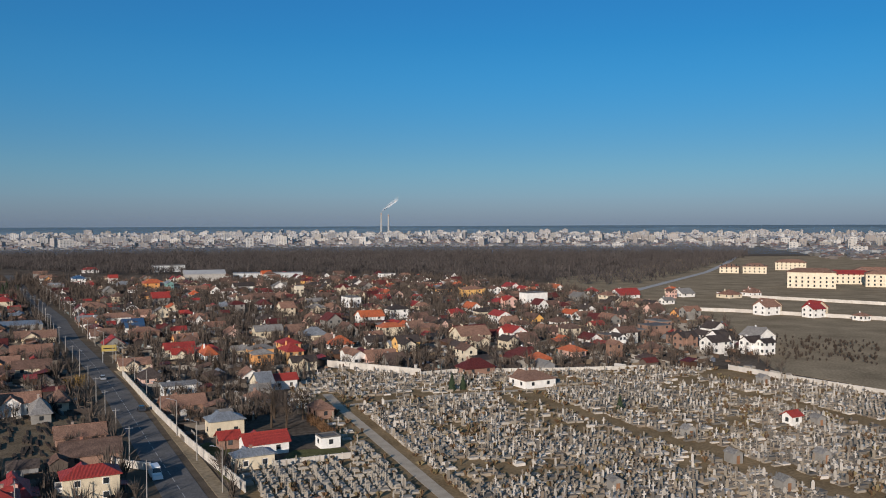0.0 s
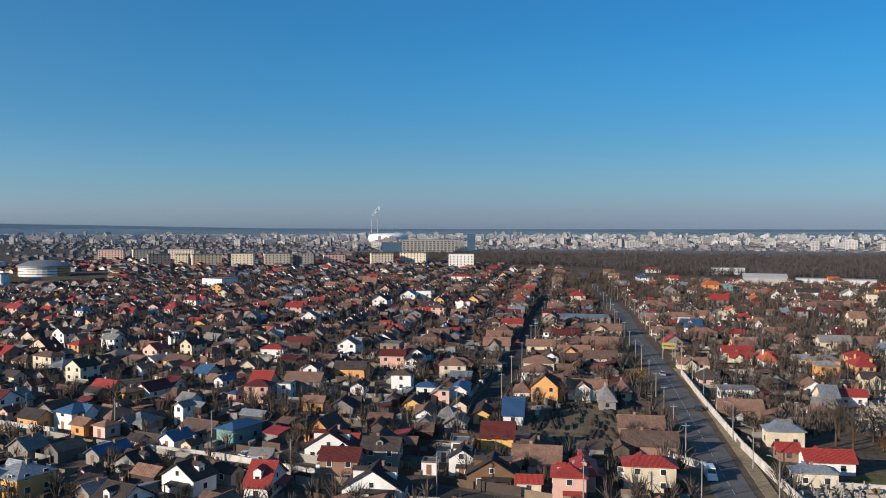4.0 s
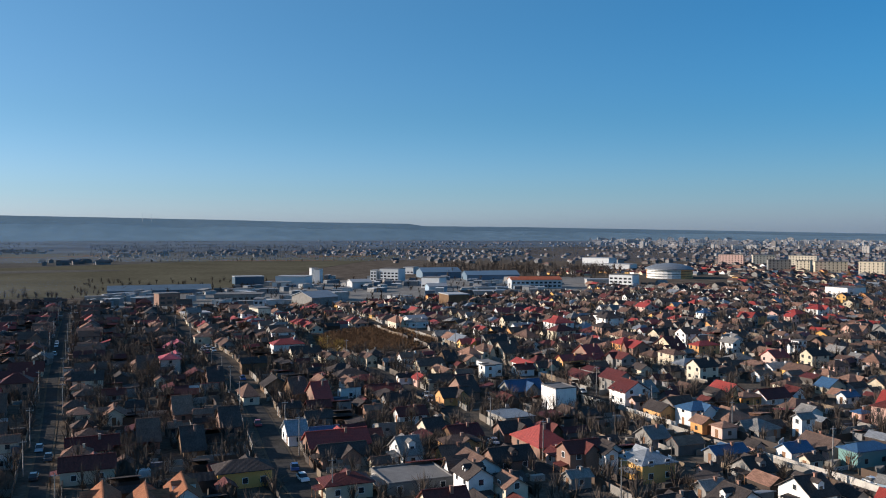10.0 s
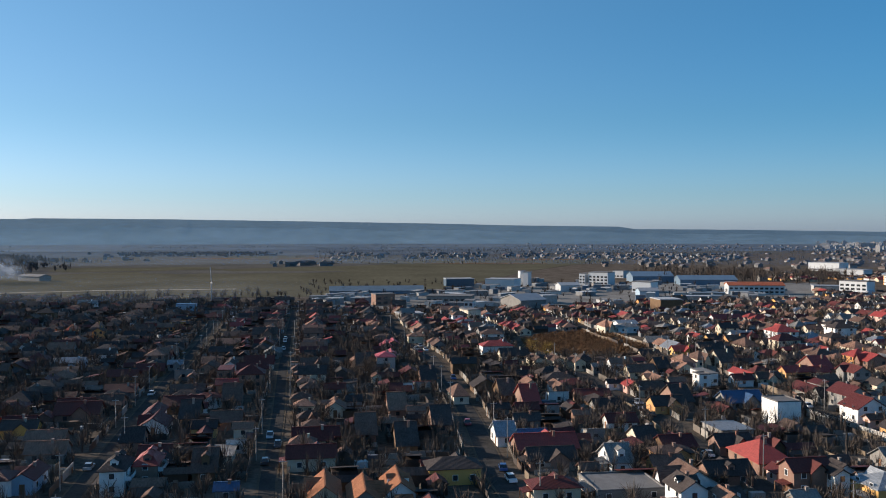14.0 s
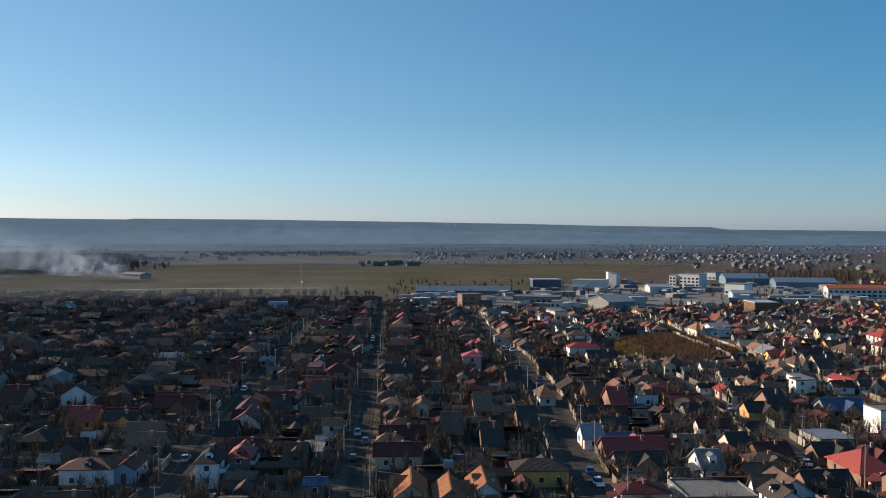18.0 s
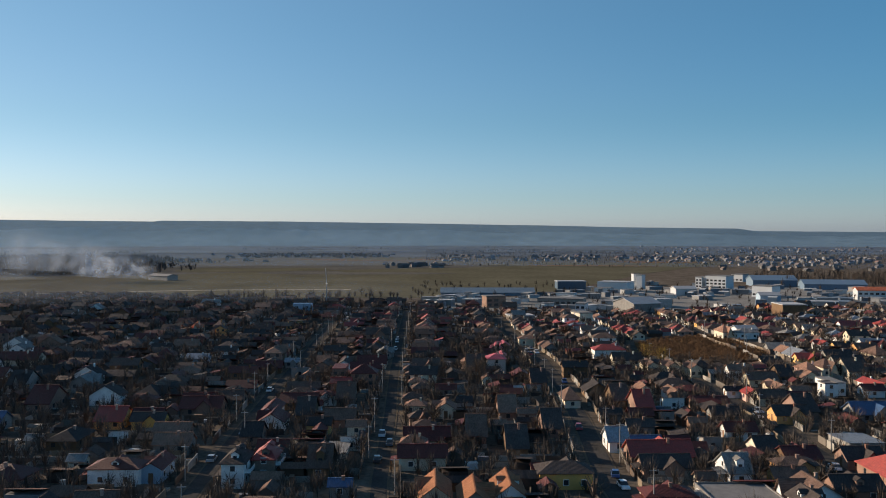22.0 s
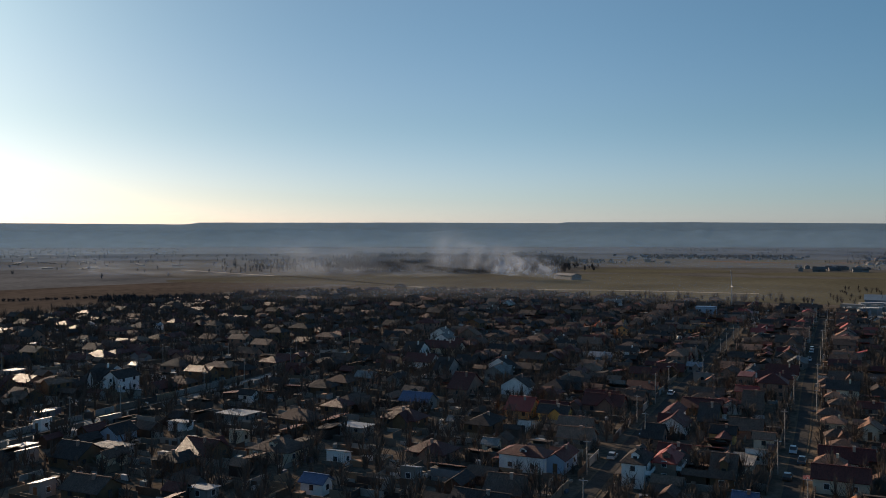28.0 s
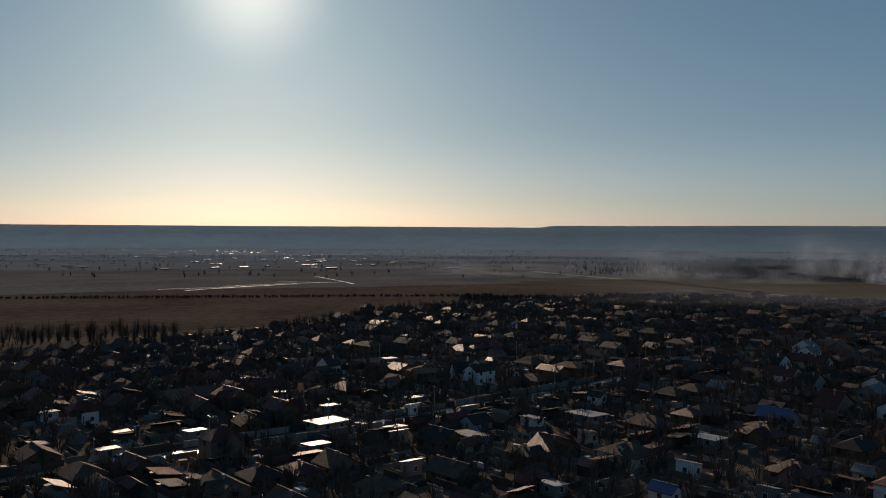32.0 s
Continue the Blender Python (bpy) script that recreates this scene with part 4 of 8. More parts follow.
house(-89.0, 138.6, 28, 9.4, 5.6, 1, "dark", "wood", "gable", level=2, h=2.8)
house(-102.7, 119.9, 28, 11.1, 6.6, 1, "dark", "white", "gable", level=2, h=2.4)
house(-114.5, 188.3, 118, 10.7, 4.8, 1, "blue", "white", "gable", level=1, h=2.5)
house(-142.8, 205.1, 28, 4.5, 11.8, 1, "blue", "white", "gable", level=1, h=3.0)
house(-142.4, 182.6, 28, 4.0, 9.4, 1, "dark", "yellow", "gable", level=1, h=2.9)
house(-143.0, 194.9, 28, 4.0, 6.6, 1, "grey", "pink", "gable", level=1, h=3.0)
house(-131.9, 189.5, 28, 4.0, 9.4, 1, "dark", "cream", "gable", level=1, h=2.5)
house(-133.4, 176.0, 28, 4.0, 9.6, 1, "clay", "white", "gable", level=1, h=2.4)
house(-121.5, 184.8, 28, 4.2, 13.1, 1, "dark", "yellow", "gable", level=1, h=2.7)
house(-125.6, 175.1, 118, 8.8, 4.5, 1, "grey", "grey", "hip", level=1, h=2.4)
house(-112.5, 225.5, 118, 6.7, 11.2, 1, "clay", "white", "gable", level=1, h=3.4)
house(-104.4, 232.0, 118, 10.3, 4.5, 1, "clay", "cream", "hip", level=1, h=2.4)
house(-103.2, 218.8, 118, 12.4, 4.5, 1, "grey", "grey", "hip", level=1, h=2.4)
house(-127.6, 214.5, 118, 8.8, 4.5, 1, "clay", "white", "hip", level=1, h=2.4)
house(-188.4, 229.7, 118, 5.0, 8.4, 2, "maroon", "pink", "gable", level=0, h=5.5)
house(-180.3, 230.9, 28, 4.2, 11.0, 2, "dark", "white", "gable", level=0, h=4.6)
house(-188.4, 208.1, 118, 6.1, 10.2, 2, "dark", "orange", "gable", level=0, h=3.9)
house(-205.5, 205.9, 28, 4.0, 8.6, 1, "maroon", "white", "gable", level=0, h=3.2)
house(-229.4, 254.5, 28, 8.8, 5.3, 2, "clay", "cream", "gable", level=0, h=4.0)
house(-170.3, 208.8, 28, 4.0, 10.9, 1, "dark", "grey", "gable", level=1, h=2.9)
house(-168.6, 240.4, 118, 6.3, 10.5, 1, "clay", "brick", "hip", level=0, h=3.1)
house(-160.5, 247.9, 118, 5.2, 8.7, 1, "brown", "cream", "hip", level=0, h=2.7)
house(-440.9, 633.4, 118, 8.0, 17.0, 2, "red", "white", "hip", level=0, h=4.5, yard=False)
house(-286.5, 413.4, 118, 5.0, 8.4, 2, "maroon", "white", "hip", level=0, h=5.9, yard=False)
house(-345.8, 453.6, 118, 6.1, 10.2, 3, "grey", "white", "flat", level=0, h=6.7, yard=False)
house(-352.7, 421.6, 28, 11.1, 6.6, 1, "dark", "white", "gable", level=0, h=2.9, yard=False)
house(-306.5, 386.5, 118, 11.9, 5.6, 1, "clay", "orange", "hip", level=0, h=2.9, yard=False)
house(-370.5, 363.3, 118, 5.9, 9.9, 1, "red", "brick", "gable", level=0, h=3.0, yard=False)
house(-210.9, 289.8, 118, 12.5, 4.5, 1, "maroon", "brick", "hip", level=0, h=2.6)
house(-170.9, 192.4, 28, 4.0, 7.0, 1, "dark", "white", "gable", level=1, h=2.5)
house(-199.2, 486.8, 118, 8.0, 14.0, 1, "clay", "brick", "hip", level=0, h=3.4, yard=False)
house(-162.8, 426.9, 118, 8.0, 16.9, 1, "clay", "white", "hip", level=0, h=3.5, yard=False)
house(-312.7, 740.5, 118, 8.0, 14.4, 1, "blue", "white", "hip", level=0, h=3.3, yard=False)
house(-359.2, 874.5, 118, 8.0, 16.0, 1, "red", "white", "hip", level=0, h=3.3, yard=False)
house(-218.2, 357.3, 118, 6.1, 10.2, 1, "red", "brick", "gable", level=0, h=2.9, label="yellow two-storey villa with a dark red gable roof")
house(-198.5, 314.2, 118, 6.4, 10.7, 1, "clay", "cream", "gable", level=0, h=2.7)
house(-227.0, 416.7, 118, 8.0, 14.2, 1, "maroon", "pink", "hip", level=0, h=2.5, yard=False)
house(-278.4, 543.1, 118, 8.0, 14.3, 1, "red", "cream", "gable", level=0, h=2.9, yard=False)
house(-169.7, 299.4, 118, 6.5, 10.8, 1, "clay", "cream", "gable", level=0, h=2.6)
house(-151.5, 292.5, 118, 7.1, 11.8, 1, "clay", "orange", "gable", level=0, h=2.4)
house(-153.6, 319.4, 118, 8.0, 13.8, 1, "clay", "brick", "gable", level=0, h=2.4)
house(-171.5, 360.5, 118, 8.0, 15.5, 1, "clay", "cream", "gable", level=0, h=2.6)
house(-137.2, 285.7, 118, 6.9, 11.5, 1, "brown", "cream", "gable", level=0, h=2.4)
house(-177.5, 335.5, 118, 7.1, 11.9, 1, "maroon", "cream", "gable", level=0, h=2.5)
house(-52.1, 203.6, 118, 5.7, 8.2, 1, "steel", "cream", "hip", level=1, h=3.6)
house(-39.2, 186.7, 118, 5.6, 9.3, 1, "red", "white", "gable", level=1, h=2.7)
house(-48.1, 190.9, 118, 4.0, 4.5, 1, "red", "brick", "gable", level=1, h=2.4)
house(-39.1, 175.1, 118, 4.0, 8.0, 1, "steel", "cream", "hip", level=2, h=2.8)
house(-25.9, 191.7, 118, 4.0, 4.7, 1, "flat", "white", "flat", level=1, h=2.4)
house(-48.6, 259.7, 118, 4.4, 7.3, 1, "red", "white", "gable", level=1, h=3.0)
house(-55.0, 309.8, 118, 10.6, 6.2, 2, "red", "orange", "hip", level=0, h=4.3)
house(-68.3, 319.6, 118, 5.5, 9.2, 1, "grey", "orange", "hip", level=0, h=3.4)
house(-32.4, 307.2, 28, 4.4, 12.4, 1, "clay", "white", "gable", level=0, h=3.7)
house(-85.0, 310.0, 118, 10.8, 4.6, 1, "orange", "white", "hip", level=0, h=3.0)
house(-101.5, 328.9, 118, 6.5, 10.9, 1, "red", "cream", "gable", level=0, h=2.4)
house(-149.7, 413.0, 118, 5.7, 9.5, 1, "blue", "white", "gable", level=0, h=2.5)
house(-224.6, 664.0, 118, 8.0, 14.0, 2, "orange", "orange", "hip", level=0, h=4.9, yard=False)
house(-205.4, 643.6, 28, 4.5, 12.7, 2, "steel", "green", "gable", level=0, h=5.5, yard=False)
house(-199.4, 650.1, 118, 6.5, 10.9, 1, "clay", "white", "hip", level=0, h=3.2, yard=False)
house(-147.9, 635.3, 118, 8.0, 14.9, 2, "dark", "white", "gable", level=0, h=3.8, yard=False)
house(-122.2, 640.1, 28, 9.7, 5.8, 1, "grey", "white", "gable", level=0, h=3.4, yard=False)
house(-98.8, 588.5, 118, 4.0, 5.3, 3, "flat", "cream", "flat", level=0, h=7.3, yard=False)
house(-65.3, 655.3, 28, 11.4, 6.9, 1, "dark", "white", "gable", level=0, h=3.5, yard=False)
house(-36.8, 432.6, 118, 7.5, 12.4, 1, "orange", "white", "hip", level=0, h=3.5)
house(-23.4, 381.8, 118, 6.5, 10.8, 2, "orange", "cream", "hip", level=0, h=4.1)
house(-55.0, 513.5, 118, 13.0, 7.3, 2, "flat", "white", "flat", level=0, h=6.0, yard=False)
house(-7.0, 384.5, 118, 6.6, 11.1, 1, "clay", "brick", "hip", level=0, h=3.4)
house(-51.2, 234.5, 118, 7.2, 4.5, 1, "clay", "white", "hip", level=1, h=2.4)
house(-77.0, 250.0, 118, 6.1, 10.2, 1, "grey", "white", "flat", level=1, h=3.7)
house(-69.3, 227.2, 118, 6.6, 11.1, 1, "clay", "brick", "gable", level=1, h=2.4)
house(-53.7, 254.1, 118, 11.2, 4.5, 1, "steel", "cream", "gable", level=1, h=2.4)
house(-31.8, 221.7, 118, 7.3, 4.5, 1, "clay", "brick", "hip", level=1, h=2.4)
house(-48.0, 292.5, 118, 5.0, 8.4, 1, "dark", "cream", "gable", level=0, h=3.2)
house(-77.4, 377.8, 118, 7.1, 11.9, 1, "grey", "cream", "gable", level=0, h=3.0)
house(-129.9, 372.1, 118, 7.1, 11.8, 1, "clay", "brick", "hip", level=0, h=3.3)
house(-177.8, 618.3, 118, 8.0, 17.0, 1, "clay", "cream", "gable", level=0, h=2.6, yard=False)
house(-117.5, 554.1, 118, 8.0, 17.0, 1, "brown", "brick", "gable", level=0, h=2.4, yard=False)
house(-91.5, 718.0, 118, 7.9, 13.2, 2, "clay", "brick", "hip", level=0, h=3.8, yard=False)
house(-50.4, 768.2, 118, 8.0, 13.3, 2, "flat", "white", "flat", level=0, h=5.1, yard=False)
house(-12.6, 670.2, 118, 6.6, 10.9, 1, "clay", "brick", "hip", level=0, h=2.4, yard=False)
house(-79.0, 524.1, 118, 6.1, 10.2, 1, "grey", "cream", "gable", level=0, h=2.4, yard=False)
house(-150.7, 458.1, 28, 9.4, 5.7, 1, "grey", "cream", "gable", level=0, h=2.4, yard=False)
house(108.7, 338.5, 118, 10.3, 6.2, 2, "dark", "white", "gable", level=0, h=4.3)
house(128.8, 351.1, 28, 10.0, 9.4, 2, "grey", "white", "gable", level=0, h=4.0)
house(120.4, 381.3, 28, 8.0, 7.4, 1, "dark", "white", "gable", level=0, h=3.5)
house(96.5, 350.2, 118, 8.7, 6.6, 2, "dark", "brick", "hip", level=0, h=4.2)
house(98.8, 394.2, 118, 10.8, 6.7, 2, "grey", "brick", "flat", level=0, h=5.0)
house(76.1, 369.2, 28, 6.0, 7.2, 2, "dark", "white", "gable", level=0, h=3.8)
house(59.3, 346.5, 28, 6.3, 7.6, 1, "maroon", "white", "gable", level=0, h=3.5)
house(66.0, 346.1, 118, 5.3, 4.5, 2, "flat", "brick", "flat", level=0, h=5.0)
house(54.3, 516.2, 118, 8.0, 15.1, 3, "grey", "white", "flat", level=0, h=8.2, yard=False)
house(19.4, 583.7, 118, 8.0, 14.6, 2, "clay", "yellow", "hip", level=0, h=5.1, yard=False)
house(25.9, 342.0, 28, 4.8, 7.6, 1, "dark", "cream", "gable", level=0, h=3.5)
house(6.5, 322.1, 28, 4.5, 9.3, 2, "dark", "cream", "gable", level=0, h=4.0)
house(14.5, 341.0, 28, 4.5, 7.6, 1, "clay", "cream", "gable", level=0, h=3.5)
house(11.2, 375.0, 118, 8.0, 15.3, 1, "maroon", "cream", "gable", level=0, h=2.9)
house(24.0, 459.3, 118, 8.0, 13.4, 1, "dark", "cream", "hip", level=0, h=2.9, yard=False)
house(181.3, 479.5, 28, 11.6, 9.6, 2, "clay", "cream", "gable", level=0, h=3.9, yard=False)
house(204.7, 471.8, 28, 10.8, 7.7, 1, "red", "cream", "gable", level=0, h=3.6, yard=False)
house(190.6, 571.9, 118, 11.7, 11.5, 1, "clay", "cream", "hip", level=0, h=2.4, yard=False)
house(217.2, 604.6, 118, 8.1, 8.1, 1, "clay", "pink", "hip", level=0, h=2.4, yard=False)
house(161.2, 605.0, 118, 6.9, 7.2, 1, "orange", "cream", "hip", level=0, h=3.3, yard=False)
house(125.3, 588.6, 118, 8.0, 17.0, 1, "red", "white", "gable", level=0, h=2.6, yard=False)
house(88.3, 575.6, 118, 10.1, 8.9, 1, "clay", "brick", "hip", level=0, h=2.4, yard=False)
house(82.1, 644.9, 118, 7.8, 13.0, 1, "clay", "cream", "hip", level=0, h=2.6, yard=False)
house(49.9, 631.5, 28, 9.1, 12.2, 1, "red", "white", "gable", level=0, h=3.3, yard=False)
house(6.2, 691.8, 118, 7.1, 11.8, 1, "clay", "white", "hip", level=0, h=3.2, yard=False)
house(162.6, 581.2, 118, 10.7, 10.9, 1, "grey", "white", "gable", level=0, h=2.4, yard=False)
house(83.3, 367.9, 118, 6.5, 4.7, 2, "flat", "brick", "flat", level=0, h=4.3)
house(-167.5, -62.2, 8, 9.0, 4.5, 2, "dark", "white", "hip", level=2, h=4.9, label="white three-storey house with a dark hipped roof")
house(-164.3, -86.1, 8, 6.1, 10.2, 1, "maroon", "white", "hip", level=2, h=3.5, label="white house with a broad dull red roof")
house(-169.0, -79.8, 98, 4.0, 9.7, 1, "maroon", "blue", "gable", level=2, h=3.0)
house(-226.5, -74.3, 98, 4.3, 13.4, 1, "maroon", "white", "gable", level=1, h=3.1)
house(-209.0, -100.7, 8, 4.9, 8.1, 1, "dark", "yellow", "gable", level=1, h=3.2)
house(-213.0, -112.5, 8, 9.1, 7.0, 1, "red", "orange", "gable", level=1, h=2.4)
house(-238.8, -128.0, 98, 9.2, 5.5, 1, "dark", "white", "gable", level=1, h=3.5)
house(-275.2, -154.3, 98, 9.6, 5.7, 1, "dark", "white", "gable", level=0, h=3.0)
house(-344.0, -225.3, 98, 9.7, 5.8, 1, "grey", "white", "gable", level=0, h=3.6)
house(-308.4, -201.2, 8, 8.0, 16.7, 1, "maroon", "cream", "gable", level=0, h=2.9)
house(-353.0, -215.1, 98, 9.5, 5.7, 1, "clay", "brick", "gable", level=0, h=3.2)
house(-285.5, -69.6, 8, 11.1, 4.5, 2, "maroon", "brick", "flat", level=0, h=5.5)
house(-248.6, -65.6, 8, 4.4, 7.3, 1, "maroon", "white", "hip", level=1, h=2.9)
house(-174.1, -58.1, 8, 9.0, 4.5, 2, "red", "brick", "hip", level=2, h=4.1)
house(-483.1, -141.2, 8, 4.5, 7.4, 1, "dark", "yellow", "gable", level=0, h=2.4, yard=False)
house(-542.7, -157.0, 8, 7.3, 12.2, 2, "blue", "blue", "flat", level=0, h=5.9, yard=False)
house(-183.3, -26.6, 8, 6.0, 10.0, 1, "maroon", "cream", "gable", level=2, h=3.0)
house(-176.5, -47.1, 8, 11.2, 4.5, 1, "brown", "wood", "gable", level=2, h=2.6)
house(-189.8, -46.9, 8, 11.6, 4.5, 1, "grey", "cream", "flat", level=1, h=2.4)
house(-366.4, -173.7, 98, 4.0, 11.9, 1, "dark", "white", "gable", level=0, h=2.4)
house(-425.2, -223.4, 98, 4.3, 12.9, 1, "brown", "orange", "gable", level=0, h=2.4, yard=False)
house(-438.3, -172.0, 8, 11.4, 4.5, 1, "clay", "orange", "hip", level=0, h=2.4, yard=False)
house(-429.5, -180.8, 8, 11.2, 4.5, 1, "orange", "cream", "hip", level=0, h=2.4, yard=False)
house(-491.6, -284.8, 8, 7.3, 12.1, 1, "clay", "white", "gable", level=0, h=2.4, yard=False)
house(-240.3, -100.2, 8, 5.6, 9.3, 1, "maroon", "brick", "gable", level=1, h=2.4)
house(-201.7, -91.1, 8, 5.0, 8.3, 1, "clay", "brick", "gable", level=1, h=2.4)
house(-228.1, -64.8, 8, 11.5, 4.5, 1, "dark", "wood", "gable", level=1, h=2.4)
house(-233.1, -143.7, 8, 12.8, 6.4, 1, "maroon", "brick", "gable", level=1, h=2.6)
house(-261.9, -169.4, 8, 11.8, 5.5, 1, "dark", "grey", "gable", level=0, h=2.4)
house(-343.2, -131.9, 8, 5.4, 8.9, 1, "dark", "white", "gable", level=0, h=2.5)
house(-534.2, -293.7, 98, 9.2, 5.5, 1, "grey", "white", "gable", level=0, h=2.5, yard=False)
house(-591.1, -238.4, 8, 7.3, 12.1, 1, "grey", "white", "gable", level=0, h=2.4, yard=False)
house(-290.0, -105.1, 8, 5.6, 9.4, 1, "maroon", "wood", "gable", level=0, h=2.6, label="white three-storey house with a dark hipped roof")
house(-443.2, -138.2, 8, 5.5, 9.2, 1, "clay", "orange", "gable", level=0, h=2.4, yard=False)
house(-314.8, -74.8, 98, 4.0, 11.3, 1, "dark", "white", "gable", level=0, h=2.9)
house(-251.6, -59.3, 8, 12.5, 4.9, 1, "brown", "brick", "gable", level=1, h=2.4)
house(-447.7, -101.7, 8, 5.7, 9.5, 1, "red", "cream", "gable", level=0, h=2.4, yard=False)
house(-200.8, -70.4, 8, 8.1, 4.5, 1, "dark", "brick", "gable", level=1, h=2.4)
house(-354.4, -202.6, 8, 5.7, 9.4, 1, "brown", "brick", "hip", level=0, h=2.7)
house(-173.3, 3.4, 8, 6.3, 10.5, 1, "dark", "yellow", "hip", level=2, h=3.2)
house(-193.0, 24.4, 8, 8.0, 13.6, 1, "red", "brick", "gable", level=1, h=2.5)
house(-204.9, 16.1, 8, 7.8, 4.5, 1, "steel", "white", "gable", level=1, h=2.6)
house(-354.9, 24.9, 8, 7.4, 12.3, 2, "red", "white", "hip", level=0, h=3.9)
house(-341.9, -17.7, 98, 4.0, 10.1, 1, "pink", "brick", "gable", level=0, h=2.4)
house(-378.0, -18.8, 98, 4.0, 9.2, 1, "pink", "brick", "gable", level=0, h=2.4)
house(-247.0, 26.2, 8, 13.3, 4.5, 1, "red", "brick", "gable", level=1, h=2.4)
house(-161.0, 22.1, 8, 5.4, 9.0, 1, "maroon", "cream", "hip", level=2, h=2.8)
house(-181.3, 38.0, 8, 9.1, 4.5, 1, "grey", "white", "gable", level=2, h=2.7)
house(-185.7, 51.2, 8, 5.2, 8.7, 1, "brown", "orange", "hip", level=1, h=2.8)
house(-209.3, 71.4, 8, 10.5, 8.1, 1, "steel", "grey", "flat", level=1, h=3.3)
house(-311.7, 66.8, 8, 4.9, 8.2, 1, "clay", "white", "gable", level=0, h=3.2)
house(-286.7, 89.8, 8, 11.5, 4.7, 2, "flat", "white", "flat", level=0, h=3.9)
house(-315.0, 91.0, 8, 10.6, 5.1, 1, "clay", "pink", "hip", level=0, h=3.1)
house(-323.0, 99.2, 8, 10.5, 5.3, 1, "brown", "cream", "hip", level=0, h=3.1)
house(-562.9, 109.3, 8, 5.8, 9.7, 1, "clay", "orange", "hip", level=0, h=2.7, yard=False)
house(-433.3, 96.5, 8, 6.6, 11.0, 1, "grey", "white", "hip", level=0, h=3.1)
house(-393.5, 119.6, 98, 4.3, 8.3, 1, "red", "white", "gable", level=0, h=2.9)
house(-431.8, 85.6, 8, 13.0, 4.8, 1, "clay", "cream", "hip", level=0, h=3.5)
house(-199.9, 48.2, 8, 8.6, 4.5, 1, "dark", "cream", "gable", level=1, h=2.4)
house(-183.4, 24.4, 8, 6.0, 10.1, 1, "dark", "brick", "gable", level=2, h=2.4)
house(-268.8, 38.2, 98, 4.0, 10.2, 1, "clay", "white", "gable", level=1, h=2.4)
house(-323.5, 37.8, 98, 4.0, 10.5, 1, "brown", "cream", "gable", level=0, h=2.9)
house(-315.5, 51.8, 98, 4.0, 9.5, 1, "brown", "cream", "gable", level=0, h=3.4)
house(-319.2, 44.6, 98, 4.0, 9.5, 1, "brown", "cream", "gable", level=0, h=3.4)
house(-306.6, 79.9, 8, 10.1, 4.5, 1, "dark", "wood", "gable", level=0, h=2.6)
house(-319.4, 106.6, 8, 12.0, 6.0, 1, "brown", "cream", "gable", level=0, h=2.9)
house(-283.5, 72.3, 98, 4.2, 10.9, 1, "clay", "cream", "gable", level=0, h=2.4)
house(-247.6, 69.6, 8, 12.0, 4.8, 1, "dark", "brick", "gable", level=1, h=2.6)
house(-308.2, 9.8, 8, 5.2, 8.7, 2, "dark", "wood", "gable", level=0, h=3.9)
house(-285.2, -3.1, 8, 11.5, 4.5, 1, "dark", "brick", "gable", level=0, h=2.5)
house(-237.3, -11.1, 8, 11.5, 4.5, 1, "clay", "brick", "gable", level=1, h=2.5)
house(-219.8, 0.9, 8, 11.8, 4.5, 1, "dark", "brick", "gable", level=1, h=2.4)
house(-209.4, -17.3, 8, 12.5, 4.5, 1, "brown", "brick", "gable", level=1, h=2.4)
house(-199.1, -7.2, 8, 12.4, 4.5, 1, "dark", "wood", "gable", level=1, h=2.4)
house(-256.3, 6.7, 8, 11.7, 4.5, 1, "brown", "cream", "hip", level=1, h=2.4)
house(-258.1, 20.7, 8, 11.8, 4.5, 1, "brown", "wood", "gable", level=1, h=2.5)
house(-420.3, -30.7, 8, 5.5, 9.2, 1, "clay", "brick", "gable", level=0, h=3.0)
house(-394.6, -8.1, 8, 5.6, 9.4, 1, "clay", "cream", "hip", level=0, h=3.1)
house(-316.2, -27.1, 8, 11.9, 4.5, 1, "brown", "brick", "gable", level=0, h=2.5)
house(-162.8, 48.1, 98, 8.8, 8.5, 1, "brown", "white", "gable", level=2, h=3.1)
house(-148.9, 50.7, 98, 4.4, 5.5, 2, "clay", "cream", "gable", level=2, h=3.8)
house(-178.4, -250.1, 8, 14.0, 8.0, 1, "dark", "white", "gable", level=0, h=3.3)
house(-142.6, -288.6, 98, 8.6, 4.8, 1, "dark", "white", "gable", level=0, h=3.4)
house(-122.0, -169.9, 8, 5.5, 7.8, 1, "grey", "grey", "flat", level=1, h=3.0)
house(-132.9, -182.2, 98, 5.6, 6.6, 1, "dark", "blue", "gable", level=1, h=2.4)
house(-113.9, -170.5, 8, 7.8, 8.7, 1, "dark", "wood", "gable", level=1, h=2.4)
house(-292.9, -204.8, 8, 12.6, 7.5, 1, "dark", "white", "gable", level=0, h=2.4)
house(-73.4, 140.2, 28, 5.8, 7.2, 2, "red", "pink", "hip", level=2)
house(-52.9, 246.4, 118, 4.0, 5.7, 1, "grey", "grey", "gable", level=1)
house(-58.8, 325.2, 28, 6.8, 8.4, 2, "red", "orange", "hip", level=0)
house(-63.1, 298.0, 118, 5.7, 7.0, 2, "grey", "orange", "hip", level=1)
house(-75.8, 324.3, 28, 6.1, 7.5, 1, "grey", "cream", "hip", level=0)
house(-96.0, 314.9, 118, 5.2, 7.4, 1, "red", "cream", "gable", level=1)
house(-27.8, 347.3, 118, 6.3, 8.7, 1, "dark", "white", "gable", level=0)
